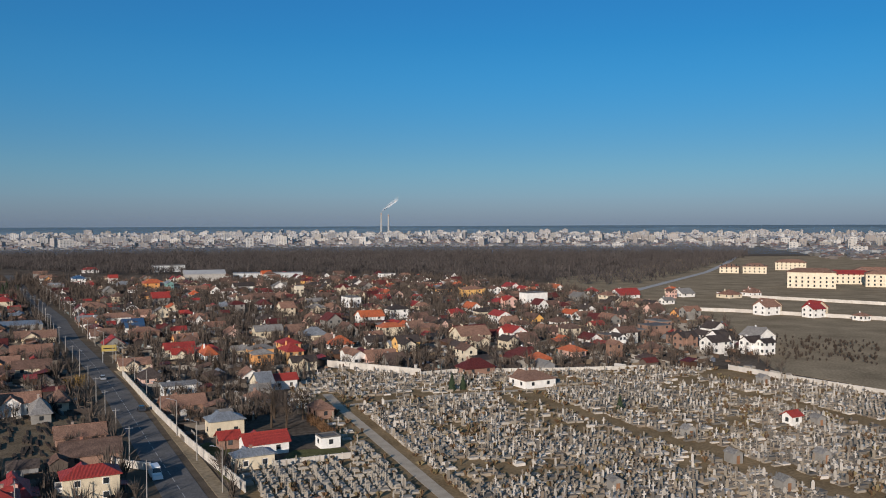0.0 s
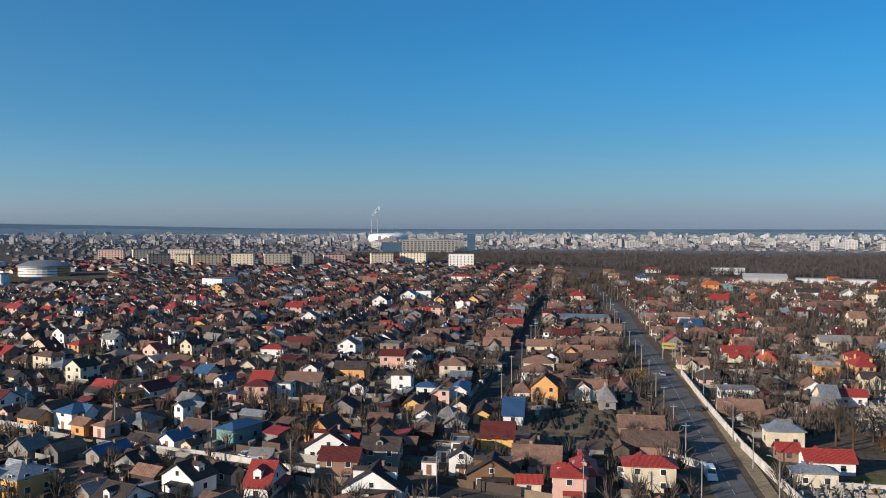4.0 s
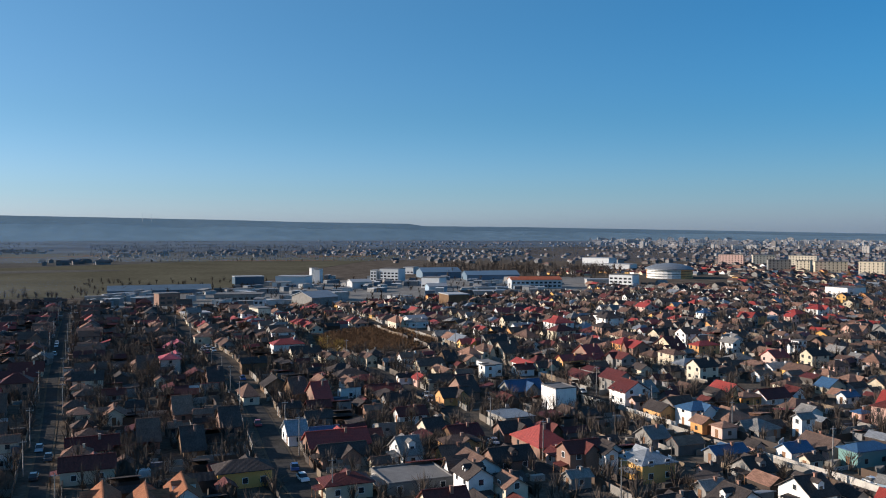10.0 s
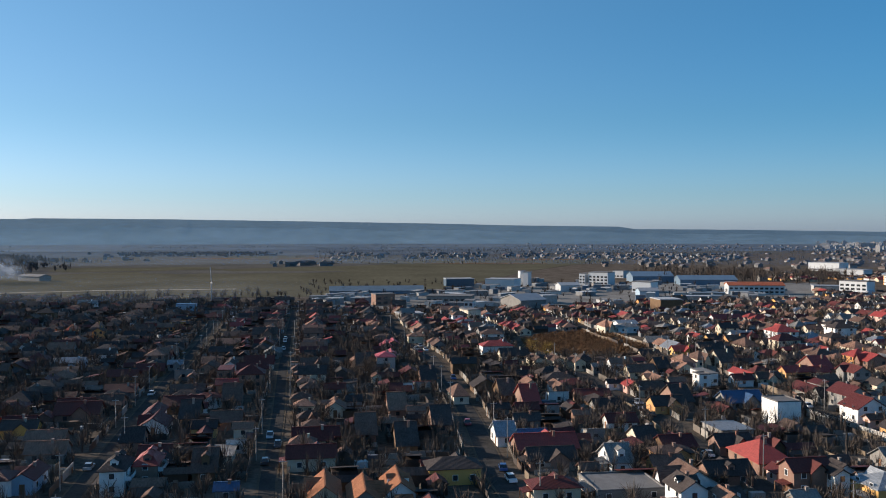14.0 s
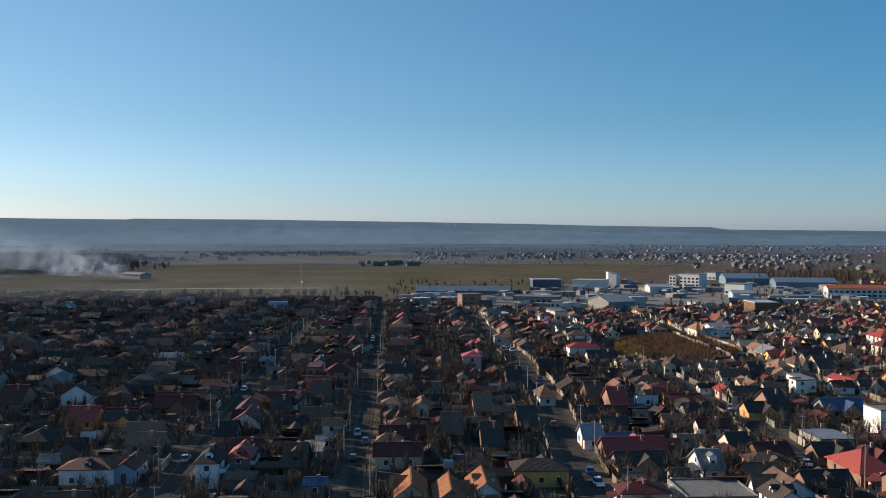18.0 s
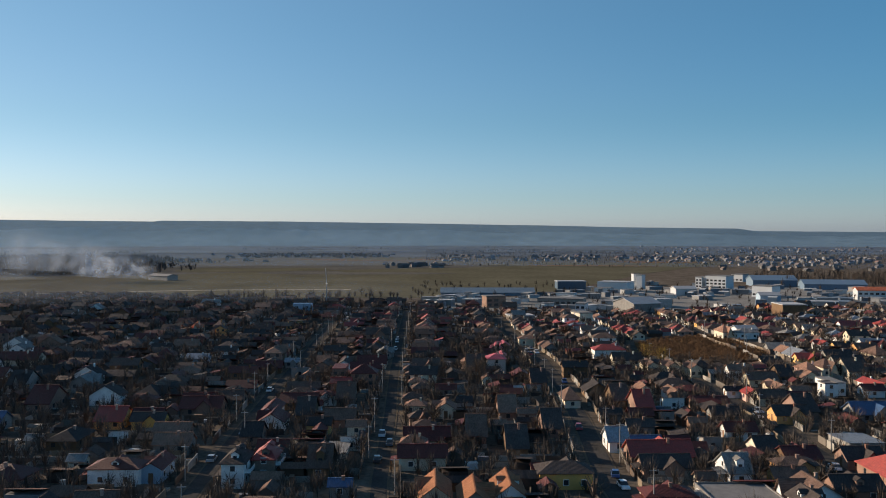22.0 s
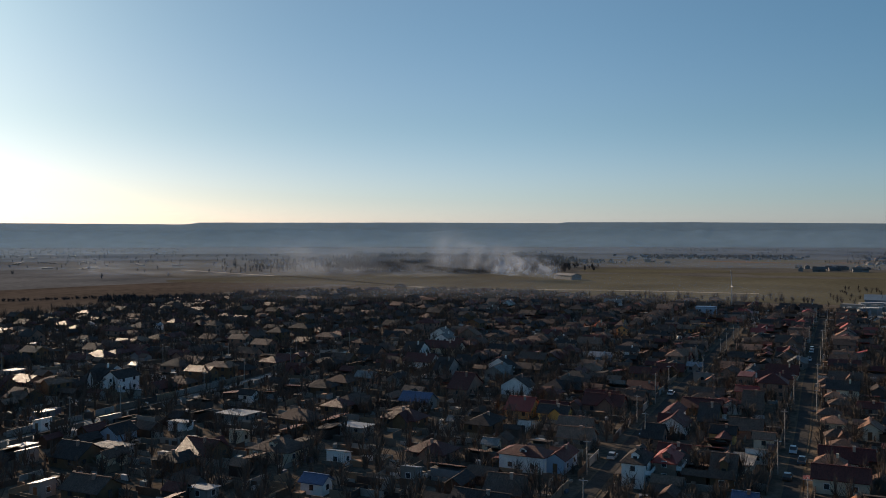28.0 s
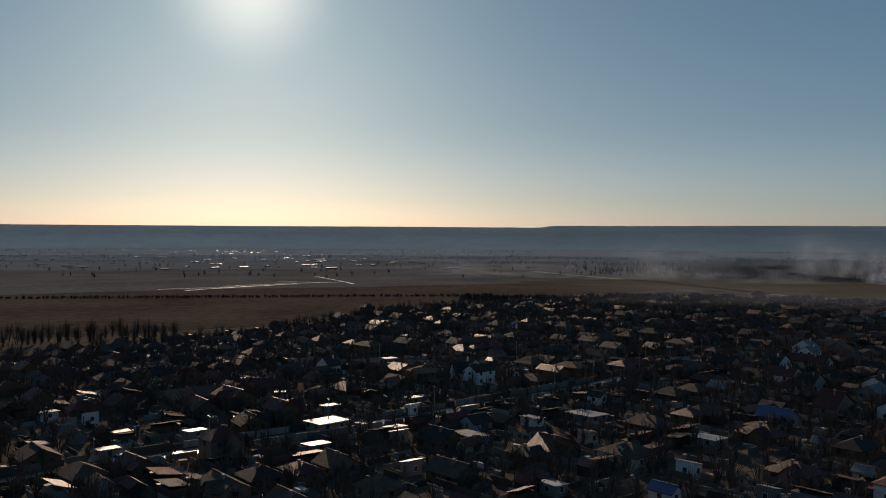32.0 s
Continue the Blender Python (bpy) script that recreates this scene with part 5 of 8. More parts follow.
house(-14.3, 329.1, 118, 6.5, 9.0, 2, "dark", "yellow", "gable", level=1)
house(-36.0, 419.9, 118, 8.6, 11.8, 2, "orange", "white", "gable", level=0)
house(-24.6, 452.8, 118, 8.3, 10.1, 2, "dark", "white", "hip", level=0)
house(-71.7, 483.5, 118, 8.0, 9.8, 1, "grey", "cream", "hip", level=0)
house(-142.5, 395.9, 118, 5.6, 7.8, 1, "blue", "white", "gable", level=0)
house(-119.0, 384.8, 118, 4.5, 6.3, 1, "red", "cream", "gable", level=0)
house(-222.2, 653.1, 118, 9.3, 11.4, 2, "orange", "orange", "hip", level=0)
house(-300.1, 708.8, 28, 9.3, 11.3, 2, "blue", "white", "hip", level=0)
house(-103.0, 147.9, 28, 3.7, 4.4, 2, "flat", "white", "flat", level=2)
house(-106.8, 147.4, 28, 3.0, 3.5, 1, "flat", "white", "flat", level=2)
house(-103.8, 138.2, 28, 3.0, 3.5, 1, "flat", "white", "flat", level=2)
house(-113.4, 134.7, 118, 5.4, 7.6, 2, "dark", "grey", "gable", level=2)
house(-114.6, 123.8, 118, 5.4, 7.5, 2, "maroon", "brick", "gable", level=2)
house(-135.6, 122.3, 118, 3.2, 4.6, 1, "grey", "blue", "gable", level=2)
house(-120.0, 170.4, 28, 4.8, 6.7, 1, "grey", "grey", "gable", level=1)
house(-138.7, 191.3, 28, 3.0, 3.5, 2, "flat", "pink", "flat", level=1)
house(-80.8, 138.4, 118, 3.1, 4.5, 1, "red", "cream", "gable", level=2)
house(-155.4, 169.1, 28, 6.5, 9.0, 1, "dark", "grey", "gable", level=1)
house(-164.8, 167.3, 118, 3.8, 5.4, 1, "clay", "orange", "gable", level=1)
house(-181.5, 172.8, 28, 4.1, 4.8, 2, "flat", "white", "flat", level=1)
house(-185.3, 166.0, 118, 5.7, 7.1, 2, "maroon", "pink", "hip", level=1)
house(-163.7, 203.9, 118, 4.9, 6.1, 2, "brown", "white", "hip", level=1)
house(-153.5, 202.7, 118, 4.3, 5.3, 1, "blue", "white", "hip", level=1)
house(-197.3, 239.6, 28, 7.0, 8.2, 3, "flat", "brick", "flat", level=1)
house(-186.3, 241.2, 28, 6.7, 9.3, 2, "dark", "white", "gable", level=1)
house(-162.1, 228.7, 118, 7.0, 8.5, 2, "clay", "cream", "hip", level=1)
house(-190.5, 216.6, 28, 3.7, 5.3, 1, "dark", "orange", "gable", level=1)
house(-195.4, 197.5, 28, 4.7, 6.6, 2, "brown", "white", "gable", level=1)
house(-224.1, 246.5, 28, 7.0, 9.7, 2, "grey", "white", "gable", level=0)
house(-149.4, 262.4, 118, 8.7, 10.6, 1, "clay", "cream", "hip", level=1)
house(-140.9, 245.8, 118, 8.4, 10.2, 1, "clay", "white", "hip", level=1)
house(-204.8, 407.4, 118, 21.2, 25.6, 1, "steel", "grey", "flat", level=0)
house(-258.2, 503.5, 28, 10.2, 12.4, 2, "red", "cream", "hip", level=0)
house(-351.3, 445.0, 28, 9.6, 13.2, 2, "blue", "white", "gable", level=0)
house(-340.6, 403.8, 28, 9.1, 12.6, 2, "dark", "white", "gable", level=0)
house(-349.5, 339.6, 118, 6.5, 9.0, 2, "red", "pink", "gable", level=0)
house(-305.7, 281.1, 118, 5.2, 6.4, 1, "brown", "yellow", "hip", level=0)
house(-282.4, 383.8, 28, 7.3, 8.9, 2, "brown", "pink", "hip", level=0)
house(-552.7, 453.9, 98, 18.4, 21.2, 3, "flat", "white", "flat", level=0)
house(-142.0, 87.7, 8, 3.7, 5.2, 1, "grey", "grey", "gable", level=2)
house(-161.5, 75.9, 98, 3.0, 3.5, 2, "dark", "white", "gable", level=2)
house(-167.2, 114.1, 98, 3.0, 3.5, 1, "dark", "pink", "gable", level=1)
house(-161.9, 120.4, 8, 4.3, 6.0, 1, "blue", "white", "gable", level=1)
house(-154.4, 118.8, 8, 3.0, 3.5, 1, "brown", "cream", "gable", level=2)
house(-309.5, 200.3, 98, 5.4, 7.6, 2, "grey", "white", "gable", level=0)
house(-467.6, 243.8, 98, 7.0, 9.8, 2, "red", "pink", "gable", level=0)
house(-295.7, 132.0, 8, 4.6, 6.5, 1, "red", "cream", "gable", level=1)
house(-310.8, 174.6, 8, 5.7, 7.9, 1, "maroon", "cream", "gable", level=0)
house(-280.4, 100.0, 8, 4.7, 6.6, 1, "maroon", "white", "gable", level=1)
house(-276.2, 85.8, 98, 4.2, 4.9, 2, "flat", "white", "flat", level=1)
house(-394.6, 290.8, 98, 4.3, 6.0, 2, "red", "pink", "gable", level=0)
house(-423.3, 256.1, 98, 5.2, 6.3, 2, "blue", "white", "hip", level=0)
house(-411.6, 194.5, 8, 8.9, 10.8, 2, "dark", "white", "hip", level=0)
house(-163.8, 35.4, 8, 11.3, 13.1, 1, "flat", "grey", "flat", level=2)
house(-153.2, 44.9, 98, 4.8, 6.8, 2, "dark", "white", "gable", level=2)
house(-177.9, 47.7, 8, 4.5, 6.4, 1, "brown", "orange", "gable", level=2)
house(-190.1, 40.8, 8, 3.0, 3.6, 1, "steel", "grey", "gable", level=2)
house(-318.2, -18.7, 98, 6.5, 8.0, 2, "pink", "pink", "hip", level=1)
house(-366.9, -21.5, 98, 4.5, 6.3, 1, "pink", "pink", "gable", level=0)
house(-337.8, 30.5, 8, 7.9, 11.0, 1, "dark", "cream", "gable", level=0)
house(-304.3, 87.5, 98, 5.8, 8.1, 1, "clay", "cream", "gable", level=1)
house(-272.0, 29.6, 98, 4.8, 6.8, 1, "clay", "cream", "gable", level=1)
house(-216.6, -70.5, 98, 6.7, 9.3, 1, "maroon", "white", "gable", level=1)
house(-212.6, -57.3, 8, 4.3, 6.0, 1, "dark", "yellow", "gable", level=1)
house(-189.2, -85.3, 8, 5.8, 8.1, 1, "clay", "grey", "gable", level=1)
house(-187.6, -61.1, 8, 4.5, 6.4, 1, "maroon", "cream", "gable", level=2)
house(-260.4, -63.2, 8, 4.1, 5.9, 2, "red", "brick", "gable", level=1)
house(-236.9, -27.9, 98, 5.7, 8.0, 1, "clay", "cream", "gable", level=1)
house(-272.7, -188.0, 8, 8.5, 11.7, 1, "maroon", "white", "gable", level=0)
house(-323.3, -210.1, 98, 5.8, 8.1, 2, "grey", "white", "gable", level=0)
house(-216.4, -104.5, 8, 5.3, 7.4, 1, "maroon", "cream", "gable", level=1)
# some of these sunward white houses are grey, shade put into the plaster
house(-265.9, -150.2, 98, 7.2, 10.0, 1, "grey", "grey", "gable", level=1)
house(-249.7, -133.0, 8, 5.0, 7.1, 1, "dark", "grey", "gable", level=1)
house(-235.6, -172.3, 98, 4.6, 6.4, 1, "dark", "grey", "gable", level=1)
house(-170.0, -137.6, 8, 6.1, 7.5, 1, "steel", "grey", "flat", level=1)
house(-188.1, -118.9, 8, 3.0, 3.6, 1, "grey", "grey", "gable", level=1)
house(-164.9, -174.4, 8, 7.4, 9.0, 1, "steel", "grey", "flat", level=1)
house(-147.8, -155.8, 8, 3.0, 4.1, 1, "grey", "cream", "shed", level=1)
house(-142.0, -136.9, 8, 8.4, 10.3, 1, "brown", "cream", "hip", level=2)
house(-143.5, -101.5, 8, 3.0, 3.5, 1, "steel", "grey", "shed", level=2)
house(-176.6, -240.4, 98, 6.3, 8.8, 2, "dark", "white", "gable", level=1)
house(-145.4, -122.4, 8, 3.0, 4.4, 1, "steel", "white", "shed", level=2)
house(-100.3, -204.0, 98, 7.5, 9.2, 1, "steel", "grey", "flat", level=1)
house(-87.1, -182.4, 98, 4.0, 5.0, 1, "steel", "grey", "flat", level=1)
house(-67.8, -211.3, 98, 3.6, 4.4, 1, "steel", "grey", "flat", level=1)
house(-52.2, -219.7, 98, 3.6, 4.4, 1, "steel", "grey", "flat", level=1)
house(-45.2, -203.4, 98, 3.6, 4.4, 1, "steel", "grey", "flat", level=1)
house(-110.4, -222.7, 98, 3.6, 4.4, 1, "steel", "grey", "flat", level=1)
house(-107.7, -250.0, 98, 3.6, 4.4, 1, "steel", "grey", "flat", level=1)
house(-137.0, -220.4, 98, 3.6, 4.4, 1, "steel", "grey", "flat", level=1)
house(-108.8, -181.3, 98, 3.0, 3.5, 1, "steel", "grey", "shed", level=1)
house(-117.3, -163.1, 98, 3.7, 5.3, 1, "brown", "cream", "gable", level=1)
house(-49.9, -244.1, 98, 3.0, 3.5, 1, "steel", "white", "shed", level=1)
house(-41.2, -255.0, 98, 3.6, 4.4, 1, "steel", "white", "flat", level=1)
house(104.1, 328.5, 118, 6.6, 9.2, 2, "dark", "white", "gable", level=0)
house(105.6, 349.2, 28, 4.4, 6.3, 2, "dark", "white", "gable", level=0)
house(118.1, 328.3, 118, 5.4, 7.5, 2, "dark", "white", "gable", level=0)
house(122.3, 325.1, 118, 4.2, 6.0, 2, "dark", "white", "gable", level=0)
house(96.7, 342.1, 118, 5.7, 8.0, 2, "dark", "brick", "gable", level=0)
house(93.7, 380.4, 118, 9.4, 10.9, 2, "flat", "brick", "flat", level=0)
house(75.5, 357.1, 118, 6.4, 8.9, 2, "brown", "white", "gable", level=0)
house(70.1, 342.5, 28, 3.5, 4.9, 2, "dark", "white", "gable", level=0)
house(64.1, 321.1, 28, 3.7, 5.3, 2, "clay", "brick", "gable", level=1)
house(71.7, 401.8, 118, 5.0, 7.0, 1, "red", "cream", "gable", level=0)
house(20.1, 600.4, 118, 12.4, 14.4, 2, "brown", "yellow", "flat", level=0)
house(35.5, 592.9, 28, 5.7, 8.0, 2, "brown", "white", "gable", level=0)
house(120.6, 571.2, 118, 12.0, 16.5, 1, "red", "white", "gable", level=0)
house(151.5, 570.0, 28, 4.4, 6.2, 2, "brown", "pink", "gable", level=0)
house(194.7, 584.9, 28, 10.4, 12.1, 1, "brown", "white", "flat", level=0)
house(209.6, 583.6, 28, 8.1, 9.9, 1, "clay", "white", "hip", level=0)
house(175.6, 465.7, 118, 8.4, 11.6, 2, "clay", "white", "gable", level=0)
house(195.4, 452.6, 118, 6.8, 9.5, 2, "red", "white", "gable", level=0)
house(11.0, 350.5, 118, 9.8, 13.5, 2, "clay", "cream", "gable", level=0)
house(8.3, 308.4, 28, 5.1, 7.1, 2, "brown", "cream", "gable", level=1)
house(-13.6, 322.1, 28, 4.4, 6.2, 2, "dark", "cream", "gable", level=1)
house(27.4, 263.2, 118, 9.0, 10.9, 1, "clay", "white", "hip", level=1)
house(213.3, 437.3, 28, 5.4, 6.6, 1, "clay", "white", "hip", level=0)
house(137.5, 527.8, 118, 5.7, 7.9, 1, "grey", "white", "gable", level=0)
house(86.3, 211.6, 118, 3.0, 3.5, 1, "red", "white", "gable", level=1)
house(-303.6, 73.1, 8, 4.3, 6.1, 1, "brown", "cream", "gable", level=1)
house(-307.7, 57.8, 8, 3.0, 3.6, 1, "grey", "grey", "gable", level=1)
house(-254.3, 36.0, 8, 4.1, 5.8, 1, "steel", "white", "shed", level=1)
house(-234.0, 24.7, 8, 4.3, 6.1, 1, "maroon", "brick", "gable", level=1)
house(-234.1, 16.9, 8, 3.8, 5.4, 1, "dark", "grey", "gable", level=1)
house(-220.1, 23.2, 8, 4.5, 6.3, 1, "dark", "grey", "gable", level=1)
house(-201.7, 22.6, 8, 4.5, 6.3, 1, "blue", "grey", "gable", level=1)
house(-173.9, 31.0, 8, 3.0, 3.5, 1, "brown", "cream", "gable", level=2)
house(-237.8, 47.1, 8, 5.3, 7.4, 1, "dark", "grey", "gable", level=1)
house(-218.4, 46.9, 8, 5.2, 7.4, 1, "maroon", "white", "gable", level=1)
house(-206.3, 38.1, 8, 3.2, 4.6, 1, "grey", "grey", "shed", level=1)
house(-274.0, 56.9, 8, 3.1, 4.5, 1, "dark", "white", "gable", level=1)
house(-269.7, 61.4, 98, 3.9, 5.5, 1, "red", "pink", "gable", level=1)
house(-226.3, 38.1, 8, 3.0, 3.9, 1, "clay", "brick", "gable", level=1)
house(-234.0, 31.6, 8, 3.0, 3.5, 1, "steel", "grey", "shed", level=1)
house(-297.7, 70.8, 8, 6.7, 9.4, 1, "brown", "cream", "gable", level=1)
house(-264.5, 65.8, 8, 5.9, 8.2, 1, "brown", "cream", "gable", level=1)
house(-276.1, 77.5, 8, 3.9, 5.5, 1, "clay", "cream", "gable", level=1)
house(-239.9, 64.5, 8, 6.3, 8.8, 1, "dark", "orange", "gable", level=1)
house(-244.7, 86.9, 8, 8.1, 11.2, 1, "blue", "grey", "gable", level=1)
house(-194.8, 67.2, 8, 5.9, 8.2, 1, "dark", "brick", "gable", level=1)
house(-171.2, 57.9, 8, 6.6, 9.2, 1, "dark", "brick", "gable", level=2)
house(-165.1, 71.5, 8, 5.7, 8.0, 2, "maroon", "brick", "gable", level=2)
house(-154.8, 66.5, 8, 3.0, 4.3, 1, "grey", "grey", "gable", level=2)
house(-171.4, 68.8, 98, 3.0, 4.1, 1, "maroon", "pink", "gable", level=2)
house(-155.4, 52.5, 8, 3.9, 5.6, 1, "dark", "cream", "gable", level=2)
house(-283.0, 109.4, 8, 5.2, 7.4, 1, "brown", "cream", "gable", level=1)
house(-326.5, 134.8, 8, 4.8, 6.8, 1, "brown", "cream", "gable", level=0)
house(-349.9, 144.5, 8, 3.4, 4.9, 1, "red", "cream", "gable", level=0)
house(-339.3, 111.9, 8, 7.8, 10.8, 1, "dark", "grey", "gable", level=0)
house(-338.9, 124.9, 98, 4.7, 6.6, 1, "dark", "white", "gable", level=0)
house(-384.0, 134.0, 8, 6.5, 9.1, 1, "brown", "orange", "gable", level=0)
house(-219.8, 112.7, 8, 3.0, 4.0, 1, "brown", "pink", "gable", level=1)
house(-270.3, 139.8, 98, 4.3, 6.0, 1, "dark", "cream", "gable", level=1)
house(-264.1, 147.3, 8, 4.0, 5.7, 1, "dark", "grey", "gable", level=1)
house(-216.0, 152.7, 8, 6.6, 9.2, 1, "maroon", "white", "gable", level=1)
house(-179.7, 136.1, 8, 3.0, 4.1, 2, "grey", "white", "gable", level=1)
house(-190.2, 161.6, 8, 3.0, 3.7, 1, "blue", "pink", "hip", level=1)
house(-211.1, 174.6, 8, 3.6, 5.2, 1, "blue", "white", "gable", level=1)
house(-296.1, 219.7, 98, 3.0, 3.7, 2, "dark", "white", "hip", level=0)
house(-230.5, 168.7, 8, 5.3, 6.5, 1, "brown", "cream", "hip", level=1)
house(-250.6, 173.5, 8, 4.0, 5.7, 1, "clay", "white", "gable", level=1)
house(-343.1, 247.7, 98, 4.3, 6.0, 1, "brown", "white", "gable", level=0)
house(-355.5, 195.4, 8, 8.8, 12.1, 1, "dark", "cream", "gable", level=0)
house(-325.4, 269.0, 98, 8.1, 9.9, 1, "brown", "cream", "hip", level=0)
house(-292.9, 237.3, 98, 5.2, 7.3, 1, "grey", "grey", "gable", level=0)
house(-152.5, 93.5, 8, 3.0, 3.6, 1, "brown", "pink", "gable", level=2)
house(-135.1, 93.5, 8, 3.0, 3.5, 1, "steel", "grey", "shed", level=2)
house(-134.4, 76.0, 8, 4.9, 6.9, 1, "dark", "white", "gable", level=2)
house(-131.9, 109.9, 98, 3.4, 4.9, 1, "dark", "grey", "gable", level=2)
house(-265.7, -31.2, 8, 4.1, 5.9, 1, "maroon", "grey", "gable", level=1)
house(-217.7, -12.2, 8, 3.0, 3.6, 1, "clay", "brick", "gable", level=1)
house(-211.6, -47.4, 8, 3.3, 4.7, 1, "clay", "cream", "gable", level=1)
house(-196.8, -45.4, 8, 3.5, 5.0, 1, "grey", "white", "shed", level=1)
house(-160.7, -39.2, 8, 3.0, 4.0, 1, "blue", "grey", "gable", level=2)
house(-338.7, -47.9, 8, 5.1, 7.1, 1, "dark", "grey", "gable", level=0)
house(-322.9, -29.8, 98, 4.5, 6.3, 1, "clay", "cream", "gable", level=1)
house(-287.2, -19.9, 98, 3.1, 4.4, 1, "clay", "cream", "gable", level=1)
house(-270.5, -9.0, 8, 3.0, 3.6, 1, "steel", "white", "shed", level=1)
house(-272.6, -4.5, 8, 3.4, 4.9, 1, "pink", "grey", "shed", level=1)
house(-232.0, -5.4, 8, 3.0, 4.4, 1, "clay", "grey", "gable", level=1)
house(-347.2, -66.2, 98, 5.4, 7.5, 1, "grey", "grey", "gable", level=0)
house(-230.8, -95.5, 8, 7.8, 10.8, 1, "maroon", "brick", "gable", level=1)
house(-266.5, -105.9, 8, 3.1, 4.5, 1, "steel", "grey", "shed", level=1)
house(-316.5, -95.6, 8, 3.3, 4.8, 1, "steel", "grey", "gable", level=0)
house(-296.5, -86.7, 8, 4.2, 5.9, 1, "steel", "grey", "shed", level=1)
house(-288.0, -81.4, 98, 3.0, 4.2, 1, "clay", "grey", "gable", level=1)
house(-236.6, -65.4, 8, 3.2, 4.6, 1, "maroon", "white", "gable", level=1)
house(-404.7, -157.9, 98, 4.6, 6.4, 2, "brown", "orange", "gable", level=0)
house(-466.0, -137.7, 8, 6.7, 7.8, 1, "dark", "yellow", "flat", level=0)
house(-348.4, -162.2, 8, 5.6, 7.9, 1, "dark", "grey", "gable", level=0)
house(-321.3, -134.9, 8, 5.9, 8.2, 1, "steel", "blue", "shed", level=0)
house(-129.1, -208.2, 98, 3.0, 3.5, 1, "steel", "white", "shed", level=1)
house(-111.9, -188.3, 98, 3.6, 4.4, 1, "steel", "grey", "flat", level=1)
house(-148.9, -178.5, 8, 4.0, 4.9, 1, "steel", "white", "flat", level=1)
house(-192.2, -241.8, 8, 3.0, 4.2, 1, "steel", "white", "shed", level=1)
house(-267.6, -278.1, 98, 3.0, 3.5, 1, "grey", "cream", "gable", level=0)
house(-238.0, -350.3, 8, 3.0, 3.5, 1, "grey", "cream", "gable", level=0)
house(-172.5, -295.3, 98, 4.4, 5.4, 1, "steel", "grey", "flat", level=0)
house(-220.4, -361.6, 98, 3.6, 4.4, 1, "steel", "grey", "flat", level=0)
house(-141.8, -197.8, 98, 3.0, 3.9, 1, "steel", "grey", "shed", level=1)
house(-303.4, -381.5, 98, 3.0, 3.9, 1, "steel", "white", "gable", level=0)
house(-205.1, -270.8, 8, 3.0, 3.6, 1, "steel", "grey", "shed", level=0)
house(-112.0, -127.8, 8, 3.6, 4.4, 1, "steel", "grey", "flat", level=2)
house(-96.2, -155.2, 98, 3.0, 3.5, 1, "steel", "grey", "shed", level=2)
house(-126.6, -112.3, 8, 3.3, 4.8, 1, "blue", "white", "gable", level=2)
house(-206.2, -143.5, 8, 6.3, 8.8, 1, "blue", "grey", "gable", level=1)
house(-231.2, -181.9, 8, 5.1, 7.1, 1, "grey", "brick", "gable", level=1)
house(-185.8, -191.9, 8, 3.4, 4.9, 1, "dark", "white", "gable", level=1)
house(-195.5, -102.5, 8, 3.0, 4.2, 1, "steel", "white", "shed", level=1)
house(-171.9, -98.9, 8, 3.0, 3.6, 1, "grey", "cream", "gable", level=2)


# a terrace of alike narrow houses, gables in line along the pole street
for i in range(9):
    k = 22 + i * 13.5 + i % 2 * 3
    px, py = -173 - 0.986 * k, -34 - 0.160 * k
    off = 7.2 + (i * 7 % 4) * 0.9
    qx, qy = px - 0.160 * off, py + 0.986 * off
    if free(qx, qy, 2.6):
        house(qx, qy, 9 + (i % 3 - 1) * 4, 4.0 + i % 2, 5.5, 1, "brown" if i % 3 else "clay", "brick" if i % 3 else "cream", "hip", 1.5, level=0, chimneys=0, h=2.5, yard=False)

# outer edge of the dense houses by direction
TOWN_EDGE = [(-182, 380), (-172, 400), (-165, 430), (-158, 470), (-150, 600), (-142, 680), (-133, 790), (-120, 780), (-108, 680), (-100, 640), (-95, 575), (-86, 560), (-80, 590), (-74, 720), (-68, 1050), (-60, 1250), (-50, 1300), (-38, 1180), (-30, 1000), (-24, 860), (-20, 800), (-10, 830), (0, 800), (8, 660), (12, 560), (16, 470), (20, 430), (28, 400)]
PLOTS = [(-113, 192), (-107, 222), (-93, 222), (-85, 200), (-81, 174), (-90, 157)]
sheet("ground_garden_plots", PLOTS, 0.09, GARDEN, "bare vegetable plots with dry grass between the houses")
BACK_YARD = [(-47, 172), (-35, 174), (-18, 181), (-24, 200), (-34, 222), (-44, 224), (-50, 205), (-58, 190)]
KEEP_OUT = [CEMETERY, PLOTS, BACK_YARD, sector(-66, -57, [(-66, 790), (-57, 790)], [(-66, 1000), (-57, 1000)]), sector(-86, -66, [(-86, 565), (-80, 600), (-74, 640), (-66, 690)], [(-86, 1000), (-66, 960)]), [(-405, 36), (-430, 50), (-445, 80), (-422, 97), (-376, 98), (-342, 80), (-344, 52), (-360, 35)], [(112, 287), (132, 256), (175, 180), (420, 300), (420, 800), (210, 640), (140, 420), (120, 340)]]


def allowed(x, y, rad):
    a, r = az_r(x, y)
    if not -183 < (a if a < 90 else a - 360) < 29 or r < 118:
        return False
    if r > ease(TOWN_EDGE, a if a < 90 else a - 360):
        return False
    if any(inside(p, x, y) for p in KEEP_OUT):
        return False
    if any(near_line(line, x, y) < w / 2 + 1.2 + rad for line, w in STREETS):
        return False
    return free(x, y, rad * 0.93)


